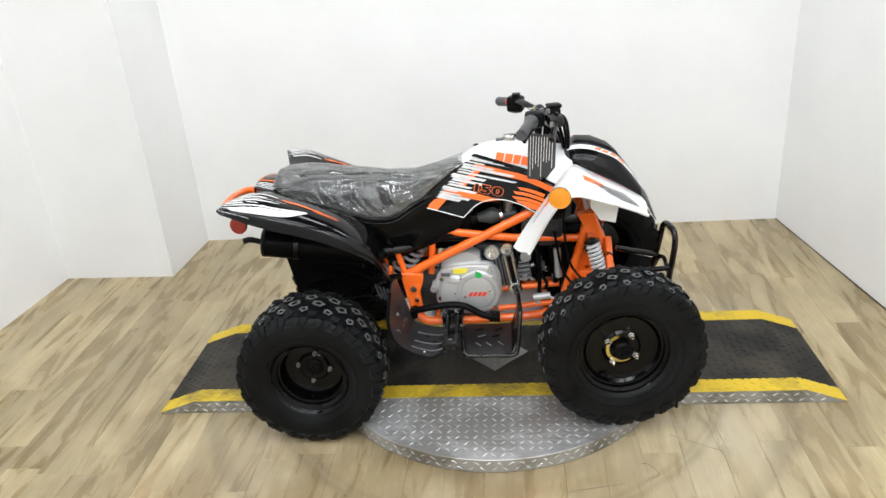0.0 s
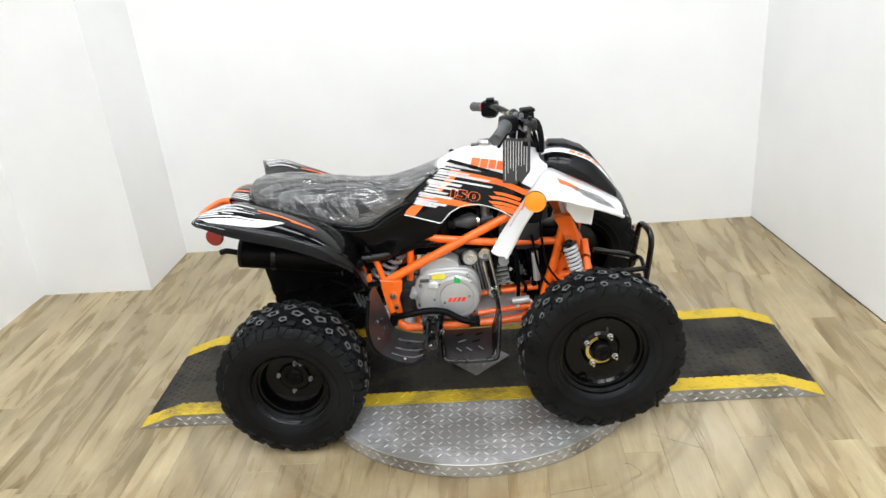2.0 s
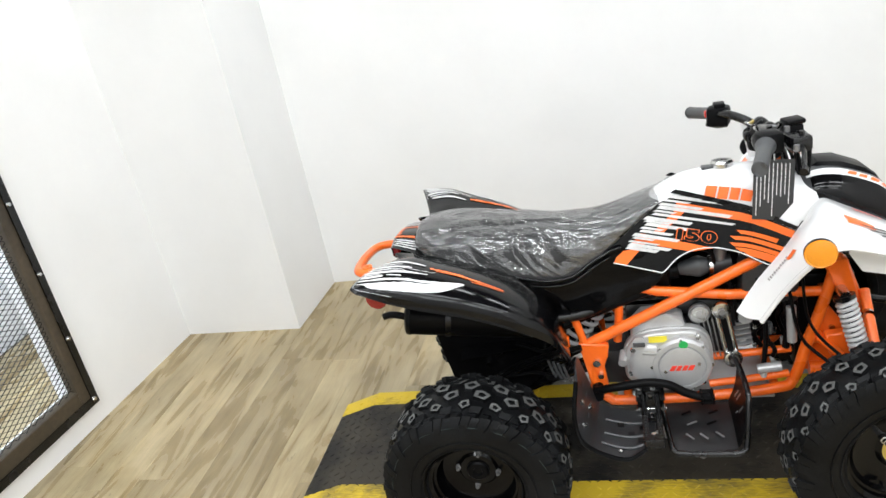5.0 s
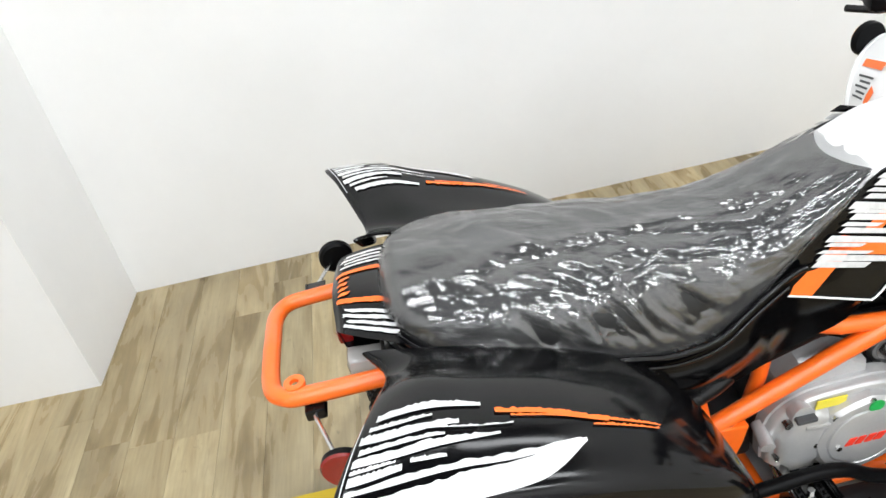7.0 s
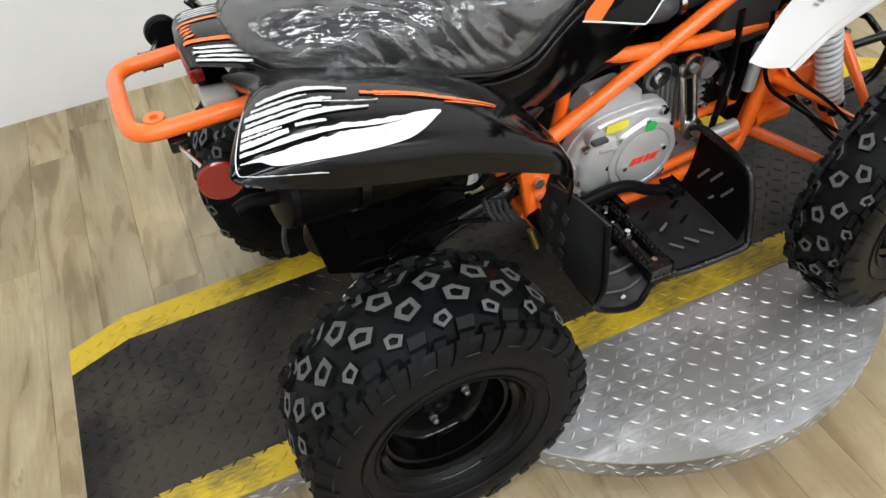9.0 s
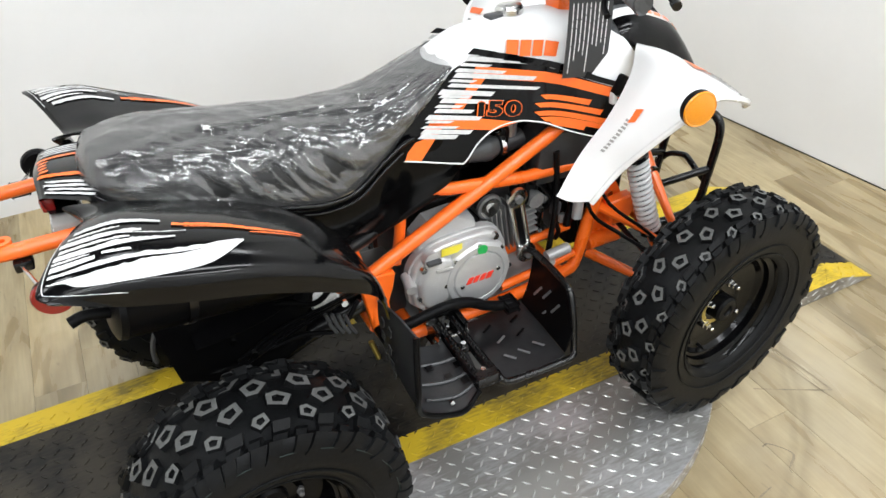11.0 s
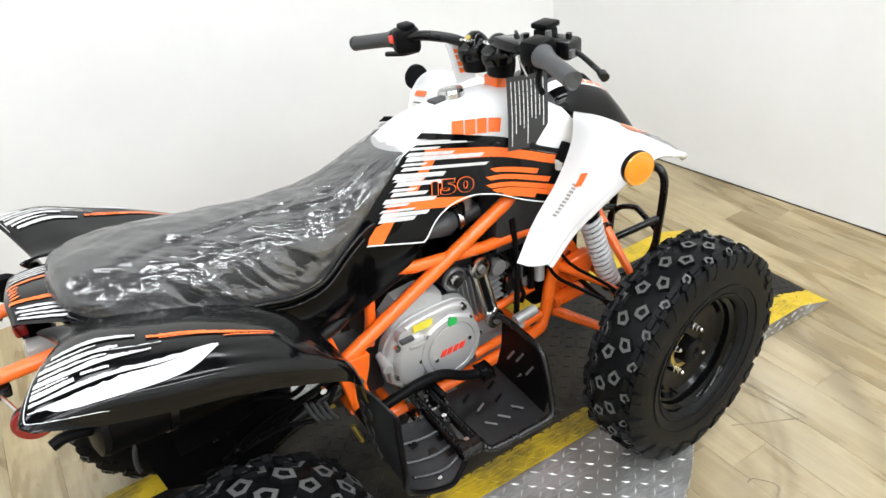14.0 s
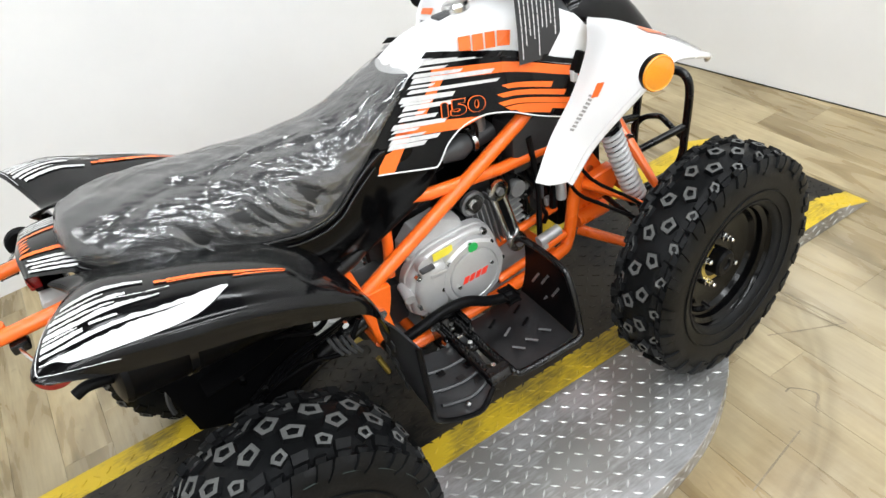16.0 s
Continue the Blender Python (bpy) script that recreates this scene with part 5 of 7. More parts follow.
# bright linkage plate
l0, l1 = S(0.309, 0.100, 0.538, -1), S(0.334, 0.122, 0.400, -1)
bm = bmesh.new()
dd = (l1 - l0).normalized()
sd = dd.cross(Vector((0, -1, 0))).normalized()
for off in (-0.016, 0.016):
    tube(bm, [l0 + sd * off * 0.80, l1 + sd * off * 0.80], 0.0065, 12)
lk = part("link_plate", bm, M_STEEL, quad, "slotted bright steel link")
bm = bmesh.new()
ring = [l0 + sd * 0.013, l0 - sd * 0.013, l1 - sd * 0.015, l1 + sd * 0.015]
loft(bm, [[p + Vector((0, 0.006, 0)) for p in ring], [p for p in ring]])
part("link_insert", bm, M_MATTE, lk, "black slot in the link", smooth=False)
for p in (l0, l1):
    bm = bmesh.new()
    lathe(bm, [(0.008, 0), (0.024, 0), (0.025, 0.004), (0.023, 0.010), (0.015, 0.012), (0.008, 0.012)], 24)
    for v in bm.verts:
        v.co = p + Vector((v.co.x, -v.co.y - 0.004, v.co.z))
    part("link_eye", bm, M_STEEL, lk)
    part("eye_bolt", rod(bmesh.new(), p + Vector((0, -0.008, 0)), p + Vector((0, -0.022, 0)), 0.009, 6), M_FIN, lk)
# carburettor and air box behind it
bm = bmesh.new()
tube(bm, [(0.212, -0.062, 0.632), (0.222, -0.062, 0.634), (0.258, -0.062, 0.637), (0.266, -0.062, 0.637), (0.286, -0.062, 0.637)], [0.015, 0.018, 0.028, 0.028, 0.020], 22)
carb = part("carburettor", bm, M_GREY, quad, "grey cast carburettor body", sharp=30)
part("carb_plug", rod(bmesh.new(), (0.180, -0.064, 0.630), (0.210, -0.063, 0.632), 0.022, 20), M_MATTE, carb)
part("carb_clamp", rod(bmesh.new(), (0.288, -0.062, 0.637), (0.298, -0.062, 0.637), 0.027, 22), M_STEEL, carb)
part("carb_throat", rod(bmesh.new(), (0.298, -0.062, 0.637), (0.345, -0.062, 0.642), 0.021, 20), M_ENGINE, carb)
part("carb_top", rod(bmesh.new(), (0.318, -0.062, 0.640), (0.318, -0.060, 0.700), 0.016, 16), M_FIN, carb)
bar("breather_hose", [S(0.18, 0.05, 0.64, -1), S(0.195, 0.07, 0.68, -1), S(0.24, 0.075, 0.705, -1), S(0.29, 0.07, 0.69, -1), S(0.30, 0.06, 0.65, -1)], 0.005, M_MATTE, smooth=24, n=8)
part("air_box", box(bmesh.new(), (-0.02, YC - 0.08, 0.585), (0.19, YC + 0.08, 0.70), 0.02), M_MATTE, quad, "matte black air box")
for p0, p1, r in ((S(0.455, 0.085, 0.60, -1), S(0.475, 0.085, 0.40, -1), 0.010), (S(0.40, 0.10, 0.62, -1), S(0.415, 0.10, 0.33, -1), 0.007), (S(0.485, 0.08, 0.62, -1), S(0.49, 0.06, 0.36, -1), 0.006)):
    bar("hose", [p0, p0.lerp(p1, 0.5) + Vector((0.012, -0.006, 0)), p1], r, M_MATTE, smooth=14, n=8)
part("radiator_hose_joint", rod(bmesh.new(), S(0.480, 0.105, 0.535, -1), S(0.486, 0.105, 0.430, -1), 0.0125, 14), M_ALU, quad, "short bright damper")
bm = bmesh.new()
rod(bm, S(0.395, 0.125, 0.360, -1), S(0.455, 0.125, 0.366, -1), 0.0135, 14)
rod(bm, S(0.410, 0.120, 0.362, -1), S(0.410, 0.125, 0.335, -1), 0.010, 12)
part("drain_joint", bm, M_ALU, quad, "short bright pipe fitting")
part("wiring_block", box(bmesh.new(), S(0.36, 0.10, 0.54, -1), S(0.50, 0.02, 0.66, -1), 0.012), M_ENGINE, quad)
bar("frame_brace", [S(-0.12, 0.095, 0.510, -1), S(0.13, 0.090, 0.600, -1)], 0.0105, M_MATTE, "matte black brace tube")
bar("wiring_loom", [S(0.14, 0.06, 0.60, -1), S(0.02, 0.09, 0.56, -1), S(-0.05, 0.10, 0.535, -1), S(-0.14, 0.11, 0.50, -1)], 0.007, M_MATTE, smooth=14, n=8)

# dark boxes and looms that fill the frame behind the cylinder
part("ignition_box", box(bmesh.new(), (0.30, YC + 0.045, 0.35), (0.50, YC + 0.075, 0.66), 0.012), M_MATTE, quad, "matte black inner panel")
part("left_cover", box(bmesh.new(), (0.06, YC + 0.10, 0.33), (0.27, YC + 0.135, 0.47), 0.02), M_ENGINE, quad)
part("heat_shield", box(bmesh.new(), (0.02, YC + 0.05, 0.48), (0.34, YC + 0.08, 0.68), 0.012), M_MATTE, quad, "matte black heat shield")
rsx = random.Random(21)
for k in range(9):
    x0 = 0.33 + 0.02 * k
    p0, p1 = Vector((x0, YC - 0.07 + rsx.uniform(-0.01, 0.02), 0.60 + rsx.uniform(-0.03, 0.04))), Vector((x0 + rsx.uniform(-0.03, 0.05), YC - 0.06 + rsx.uniform(-0.03, 0.03), 0.38 + rsx.uniform(-0.03, 0.06)))
    bar("loom", [p0, p0.lerp(p1, 0.4) + Vector((rsx.uniform(-0.02, 0.02), -0.02, 0)), p0.lerp(p1, 0.7) + Vector((rsx.uniform(-0.03, 0.02), 0.01, 0)), p1], rsx.uniform(0.003, 0.007), M_MATTE, smooth=12, n=7)
for k in range(5):
    p = Vector((0.36 + k * 0.026, YC - 0.075, 0.40 + 0.035 * ((k * 3) % 4)))
    part("clip", box(bmesh.new(), p, p + Vector((0.016, 0.012, 0.022)), 0.002), M_STEEL if k % 2 else M_ALU, quad)
part("gear_case", box(bmesh.new(), (-0.06, YC - 0.06, 0.285), (0.07, YC + 0.06, 0.40), 0.015), M_ENGINE, quad, "dark gear case behind the engine")
# --- foot wells
def slot(parent, c, along, across, ln, wd, up, mat=M_BLACKSTEEL):
    bm = bmesh.new()
    ring = [c + along * a * ln + across * b * wd for a, b in ((-1, -1), (1, -1), (1, 1), (-1, 1))]
    loft(bm, [[p - up * 0.0005 for p in ring], [p + up * 0.0012 for p in ring]])
    return part("slot", bm, mat, parent, smooth=False)


for s in (-1, 1):
    # front foot plate: floor and an upright toe guard, bent from one sheet
    P = patch([[S(0.125, 0.15, 0.2730, s), S(0.145, 0.24, 0.2670, s), S(0.158, 0.33, 0.2630, s)],
               [S(0.22, 0.15, 0.2710, s), S(0.22, 0.24, 0.2660, s), S(0.22, 0.338, 0.2610, s)],
               [S(0.315, 0.15, 0.2730, s), S(0.315, 0.24, 0.2680, s), S(0.312, 0.335, 0.2640, s)]])
    fw = part("foot_plate", sheet(bmesh.new(), P, 14, 12, thick=0.004), M_STEP, quad, "black slotted foot plate, scuffed")
    T = patch([[S(0.318, 0.15, 0.2750, s), S(0.318, 0.24, 0.2710, s), S(0.316, 0.330, 0.2670, s)],
               [S(0.336, 0.15, 0.33, s), S(0.338, 0.23, 0.33, s), S(0.336, 0.325, 0.325, s)],
               [S(0.345, 0.15, 0.405, s), S(0.348, 0.20, 0.405, s), S(0.346, 0.285, 0.385, s)]])
    toe = part("toe_guard", sheet(bmesh.new(), T, 12, 10, thick=0.004), M_MATTE, quad, "black upright toe guard")
    bar("foot_rail", [S(0.322, 0.125, 0.40, s), S(0.335, 0.16, 0.418, s), S(0.345, 0.27, 0.402, s), S(0.343, 0.305, 0.365, s), S(0.333, 0.335, 0.28, s), S(0.322, 0.346, 0.2650, s), S(0.29, 0.347, 0.2610, s), S(0.18, 0.343, 0.2610, s), S(0.156, 0.338, 0.2670, s), S(0.150, 0.32, 0.275, s), S(0.140, 0.20, 0.285, s), S(0.135, 0.13, 0.29, s)], 0.0075, M_BLACKSTEEL, "bent black rail round the foot plate", smooth=70)
    for k, (x, h, ang) in enumerate(((0.20, 0.29, 0.9), (0.235, 0.29, 0.9), (0.275, 0.285, 0.9), (0.21, 0.235, -0.5), (0.26, 0.235, -0.5), (0.20, 0.19, -0.5), (0.27, 0.19, -0.5))):
        slot(fw, S(x, h, 0.2725, s), Vector((math.cos(ang), s * math.sin(ang), 0)), Vector((-math.sin(ang), s * math.cos(ang), 0)), 0.014, 0.0026, Vector((0, 0, 1)), M_FIN if k < 4 else M_MATTE)
    for h, z in ((0.19, 0.33), (0.225, 0.345), (0.26, 0.33), (0.225, 0.29)):
        slot(toe, S(0.3315 if z > 0.3 else 0.3225, h, z, s), Vector((0.2, s * 0.5, 0.84)).normalized(), Vector((0, s * 0.86, -0.5)), 0.018, 0.0026, Vector((-1, 0, 0.2)), M_FIN)
    # heel guard curls up behind
    Hh = patch([[S(0.120, 0.205, 0.300, s), S(0.110, 0.30, 0.292, s), S(0.086, 0.362, 0.292, s)],
                [S(0.05, 0.19, 0.288, s), S(0.042, 0.30, 0.282, s), S(0.032, 0.388, 0.285, s)],
                [S(-0.030, 0.18, 0.312, s), S(-0.042, 0.29, 0.308, s), S(-0.056, 0.398, 0.338, s)],
                [S(-0.054, 0.20, 0.405, s), S(-0.070, 0.32, 0.412, s), S(-0.076, 0.432, 0.440, s)],
                [S(-0.070, 0.24, 0.505, s), S(-0.069, 0.32, 0.530, s), S(-0.064, 0.395, 0.535, s)]])
    hg = part("heel_guard", sheet(bmesh.new(), Hh, 14, 12, 0.0, 0.5, thick=0.004), M_GUARD, quad, "dark grey ribbed heel guard")
    back = part("guard_back", sheet(bmesh.new(), Hh, 14, 12, 0.503, 1.0, thick=0.004), M_GUARD, hg, "dark perforated upright")
    for u in (0.60, 0.70, 0.80, 0.90):
        for v in (0.22, 0.42):
            p = Hh(u, v)
            slot(hg, p + Vector((0.0025, 0, 0)), Vector((0, 0.3 * s, 0.95)), Vector((0, 0.95, -0.3 * s)), 0.010, 0.007, Vector((1, 0, 0.2)), M_GREY)
            slot(hg, p + Vector((-0.0045, 0, 0)), Vector((0, 0.3 * s, 0.95)), Vector((0, 0.95, -0.3 * s)), 0.010, 0.007, Vector((-1, 0, 0.2)), M_GREY)
    bar("guard_edge", [Hh(u, 1.0) for u in np.linspace(0.0, 1, 24)], 0.006, M_MATTE, parent=hg, n=8)
    for v in (0.25, 0.50, 0.75):
        bm = bmesh.new()
        tube(bm, [Hh(u, v) + Vector((0.001, 0, 0.0025)) for u in np.linspace(0.05, 0.42, 11)], 0.0045, 6)
        part("rib", bm, M_GUARD, hg)
    for u, v in ((0.12, 0.35), (0.12, 0.6), (0.22, 0.45), (0.31, 0.3)):
        p = Hh(u, v)
        part("hole", box(bmesh.new(), p + Vector((-0.008, -0.008, 0.0036)), p + Vector((0.008, 0.008, 0.0052))), M_BLACKSTEEL, hg, smooth=False)
    for u, v in ((0.07, 0.12), (0.30, 0.85), (0.62, 0.3), (0.62, 0.7), (0.75, 0.5)):
        p = Hh(u, v)
        part("bolt", rod(bmesh.new(), p + Vector((0.002, 0, 0.002)), p + Vector((0.009, 0, 0.007)), 0.006, 6), M_STEEL, hg)
    # toothed foot peg
    pk = part("foot_peg", box(bmesh.new(), S(0.085, 0.14, 0.298, s), S(0.096, 0.355, 0.318, s), 0.002), M_BLACKSTEEL, quad, "black toothed foot peg")
    part("peg_side", box(bmesh.new(), S(0.122, 0.14, 0.298, s), S(0.132, 0.352, 0.318, s), 0.002), M_BLACKSTEEL, pk)
    part("peg_cross", box(bmesh.new(), S(0.085, 0.343, 0.296, s), S(0.132, 0.358, 0.322, s), 0.003), M_BLACKSTEEL, pk)
    part("peg_cross", box(bmesh.new(), S(0.085, 0.24, 0.298, s), S(0.132, 0.255, 0.312, s), 0.003), M_BLACKSTEEL, pk)
    for x in (0.0905, 0.127):
        bm = bmesh.new()
        for k in range(14):
            h = 0.165 + k * 0.013
            q = [S(x - 0.003, h, 0.317, s), S(x + 0.003, h, 0.317, s), S(x + 0.003, h + 0.009, 0.317, s), S(x - 0.003, h + 0.009, 0.317, s)]
            t = S(x, h + 0.0045, 0.326, s)
            vs = [bm.verts.new(p) for p in q] + [bm.verts.new(t)]
            for i in range(4):
                bm.faces.new((vs[i], vs[(i + 1) % 4], vs[4]))
        part("teeth", bm, M_BLACKSTEEL, pk, smooth=False)
    for h in (0.175, 0.25, 0.335):
        part("peg_bolt", rod(bmesh.new(), S(0.109, h, 0.31, s), S(0.109, h, 0.322, s), 0.006, 6), M_STEEL, pk)
    mount = part("peg_mount", box(bmesh.new(), S(0.080, 0.125, 0.272, s), S(0.138, 0.150, 0.322, s), 0.005), M_BLACKSTEEL, quad, "black clevis that holds the foot peg")
    for x in (0.074, 0.138):
        part("cheek", box(bmesh.new(), S(x, 0.125, 0.266, s), S(x + 0.006, 0.200, 0.326, s), 0.003), M_BLACKSTEEL, mount)
        part("cheek_bolt", rod(bmesh.new(), S(x + 0.003, 0.188, 0.300, s), S(x + 0.003, 0.205, 0.300, s), 0.007, 6), M_STEEL, mount)
    part("peg_pin", rod(bmesh.new(), S(0.070, 0.182, 0.284, s), S(0.150, 0.182, 0.284, s), 0.0045, 10), M_STEEL, mount, "bright pivot pin")
# brake pedal
bar("brake_pedal", [S(-0.035, 0.165, 0.340, -1), S(-0.015, 0.175, 0.350, -1), S(0.04, 0.18, 0.362, -1), S(0.10, 0.18, 0.370, -1), S(0.155, 0.18, 0.362, -1), S(0.20, 0.182, 0.336, -1), S(0.235, 0.184, 0.322, -1), S(0.262, 0.19, 0.322, -1)], 0.0120, M_MATTE, "curved black brake pedal", smooth=40)
part("pedal_pad", box(bmesh.new(), S(0.244, 0.170, 0.314, -1), S(0.270, 0.206, 0.330, -1), 0.005), M_MATTE, quad)
part("pedal_pivot", rod(bmesh.new(), S(-0.030, 0.13, 0.335, -1), S(-0.030, 0.188, 0.335, -1), 0.016, 14), M_MATTE, quad)

# --- seat, with its wrapping film
seat_top = curve_of([(-0.492, 0.790), (-0.470, 0.820), (-0.44, 0.828), (-0.40, 0.829), (-0.30, 0.819), (-0.20, 0.805), (-0.10, 0.793), (0.0, 0.795), (0.08, 0.813), (0.14, 0.835), (0.172, 0.846)])
seat_low = curve_of([(-0.492, 0.785), (-0.455, 0.776), (-0.385, 0.750), (-0.29, 0.724), (-0.195, 0.701), (-0.12, 0.680), (-0.06, 0.682), (0.0, 0.716), (0.087, 0.786), (0.172, 0.846)])
seat_half = curve_of([(-0.492, 0.055), (-0.475, 0.090), (-0.44, 0.125), (-0.38, 0.146), (-0.28, 0.150), (-0.16, 0.145), (-0.06, 0.128), (0.04, 0.105), (0.12, 0.088), (0.172, 0.070)])


def seat_ring(x, grow, n=40):
    zt, zl, w = seat_top(x) + grow, seat_low(x) - grow * 0.2, seat_half(x) + grow
    zl = min(zl, zt - 0.006)
    pts = []
    for k in range(n):
        a = math.pi * k / (n - 1)
        c = math.cos(a)
        y = w * math.copysign(abs(c) ** 0.62, c)
        z = zl + (zt - zl) * math.sin(a) ** 0.55 if 0 < k < n - 1 else zl
        pts.append((x, YC + y, z))
    return pts


xs = [-0.492 + 0.664 * (k / 46) for k in range(47)]
bm = bmesh.new()
loft(bm, [seat_ring(x, 0.0) for x in xs])
part("seat", bm, M_VINYL, quad, "black vinyl seat")

film = thing("seat_wrap", (-0.16, YC, 0.70), "crinkled clear plastic wrap stretched over the black seat", "plastic wrap")
# the film is a crumpled skin of flat facets: long pleats fanning out on top, sharp creases down the sides
rsf = random.Random(17)
LATTICE = [[rsf.uniform(-1, 1) for _ in range(64)] for _ in range(64)]


def facets(u, v):
    """Height of a crumpled sheet: flat triangles between random corners of a lattice."""
    i, j = math.floor(u), math.floor(v)
    f, g = u - i, v - j
    a, b, c, d = (LATTICE[p % 64][q % 64] for p, q in ((i, j), (i + 1, j), (i, j + 1), (i + 1, j + 1)))
    return a + (b - a) * f + (d - b) * g if f > g else a + (c - a) * g + (d - c) * f


NX, NK = 210, 150
xs = [-0.4935 + 0.668 * (k / NX) for k in range(NX + 1)]
skin = []
for i, x in enumerate(xs):
    row = []
    xc = max(min(x, 0.172), -0.492)
    ring = [Vector(p) for p in seat_ring(xc, 0.004, NK)]
    arc = [0.0]
    for p, q in zip(ring, ring[1:]):
        arc.append(arc[-1] + (q - p).length)
    mid = arc[-1] / 2
    for k, p in enumerate(ring):
        t = (p - Vector((p.x, YC, seat_low(xc) + 0.01))).normalized()
        side = min(max((seat_top(xc) - 0.012 - p.z) / 0.03, 0), 1)
        w = arc[k] - mid
        warp = noise.noise(Vector((x * 5, w * 7, 3.1)))
        warp2 = noise.noise(Vector((x * 9 + 4, w * 11, 7.7)))
        # pleats run forward along the seat and fan towards its rear
        fan = w / (1.0 + 0.8 * (0.17 - x))
        pleat = facets(x * 6 + warp * 1.8 + w * 4, fan * 78 + x * 11 + warp2 * 2.4)
        calm = min(max(0.62 + 1.7 * noise.noise(Vector((x * 8, w * 9, 1.3))), 0.05), 1)
        big = facets((x * 0.8 + w * 0.6) * 15 + warp, (w * 0.8 - x * 0.6) * 38 + warp2)
        fine = facets((x * 0.75 + w * 0.66) * 19 + warp2 * 2.6, (w * 0.75 - x * 0.66) * 88 + warp * 3.4)
        tiny = facets((x * 0.94 + w * 0.34) * 36 + warp * 4, (w * 0.94 - x * 0.34) * 150 + warp2 * 5)
        amp = 0.0046 * pleat * (1 - 0.4 * side) + (0.0022 + 0.0070 * side) * big + (0.0014 + 0.0040 * side * calm) * fine + (0.0003 + 0.0013 * side * calm) * tiny
        edge = min(1, min(k, NK - 1 - k) / 6)
        row.append(p + t * (amp * edge + 0.003))
    skin.append(row)


def crumpled(k0, k1):
    """The skin between two lines along it."""
    bm = bmesh.new()
    vs = [[bm.verts.new(p) for p in r[k0:k1]] for r in skin]
    for a, c in zip(vs, vs[1:]):
        for k in range(len(a) - 1):
            bm.faces.new((a[k], a[k + 1], c[k + 1]))
            bm.faces.new((a[k], c[k + 1], c[k]))
    return bm


for name, k0, k1 in (("side_film", 0, 48), ("top_film", 47, 103), ("side_film", 102, NK)):
    part(name, crumpled(k0, k1), M_FILM, film, smooth=False)

# --- bodywork beneath the seat
P_side = {}
for s in (-1, 1):
    BODY_LOW = curve_of([(-0.50, 0.760), (-0.40, 0.728), (-0.28, 0.690), (-0.18, 0.625), (-0.10, 0.535), (-0.04, 0.548), (0.02, 0.575), (0.10, 0.602), (0.150, 0.625), (0.178, 0.660)])
    BODY_TOP = curve_of([(-0.50, 0.792), (-0.455, 0.776), (-0.385, 0.752), (-0.29, 0.726), (-0.195, 0.704), (-0.12, 0.684), (-0.06, 0.686), (0.0, 0.718), (0.06, 0.740), (0.12, 0.730), (0.178, 0.690)])
    def body_pt(u, v, s=s):
        x = -0.50 + 0.678 * u
        zt, zl = BODY_TOP(x), BODY_LOW(x)
        wt = seat_half(x) + 0.012 if x < -0.06 else max(0.106, seat_half(-0.06) + 0.012 - 0.28 * (x + 0.06))
        wt += 0.018 * v * min(max((x + 0.06) / 0.08, 0), 1)
        bulge = (0.012 if x < 0 else 0.006) * math.sin(math.pi * min(1, v * 1.2))
        return S(x, wt - 0.020 * v + bulge, zt + (zl - zt) * v, s)
    part("side_cover", sheet(bmesh.new(), body_pt, 44, 10, thick=0.004), M_SIDE, quad, "glossy black side cover")
    # raised lip along the seat's edge
    bar("seat_lip", [body_pt(u, 0.0) + Vector((0, s * 0.006, 0.002)) for u in np.linspace(0.01, 0.84, 60)], 0.0048, M_GLOSS, n=12)
    bar("seam_bead", [body_pt(u, 0.0) + Vector((0, s * 0.0085, -0.013)) for u in np.linspace(0.01, 0.80, 60)], 0.0030, M_GLOSS, n=10)
# tail deck behind the seat
P = patch([[S(-0.553, 0.075, 0.786, -1), S(-0.556, 0, 0.792, 1), S(-0.553, 0.075, 0.786, 1)],
           [S(-0.535, 0.100, 0.796, -1), S(-0.535, 0, 0.802, 1), S(-0.535, 0.100, 0.796, 1)],
           [S(-0.47, 0.128, 0.786, -1), S(-0.47, 0, 0.796, 1), S(-0.47, 0.128, 0.786, 1)],
           [S(-0.41, 0.135, 0.760, -1), S(-0.41, 0, 0.772, 1), S(-0.41, 0.135, 0.760, 1)]])
tail = part("tail_deck", sheet(bmesh.new(), P, 14, 16), M_GLOSS, quad, "glossy black tail cover")
bm = bmesh.new()
edge = [P(0, v) for v in np.linspace(0, 1, 13)]
loft(bm, [[p for p in edge], [p + Vector((0.006, 0, -0.03)) for p in edge], [p + Vector((0.05, 0, -0.035)) for p in edge]], wrap=False)
part("tail_skirt", bm, M_GLOSS, tail)
Q = lifted(P, 0.0016)
if Q(0.5, 0.5).z < P(0.5, 0.5).z:
    Q = lifted(P, -0.0016)
for v0, v1 in ((0.30, 0.345), (0.655, 0.70)):
    part("orange_print", stroke(bmesh.new(), Q, 0.17, 0.62, v0, v1, 0.01), M_ORANGE_DECAL, tail, "orange printed band", smooth=False)
for k in range(4):
    part("mark_block", stroke(bmesh.new(), Q, 0.20 + 0.02 * (k % 2), 0.32, 0.375 + k * 0.066, 0.415 + k * 0.066, 0.015, 0.06, 4), M_ORANGE_DECAL, tail, "orange plain mark", smooth=False)
for k in range(4):
    for v in (0.06, 0.76):
        part("white_print", stroke(bmesh.new(), Q, 0.28 + 0.05 * (k % 2), 0.66 + 0.06 * ((k * 7) % 3), v + k * 0.05, v + 0.030 + k * 0.05, 0.03), M_WHITE_DECAL, tail, "white torn brush stroke", smooth=False)
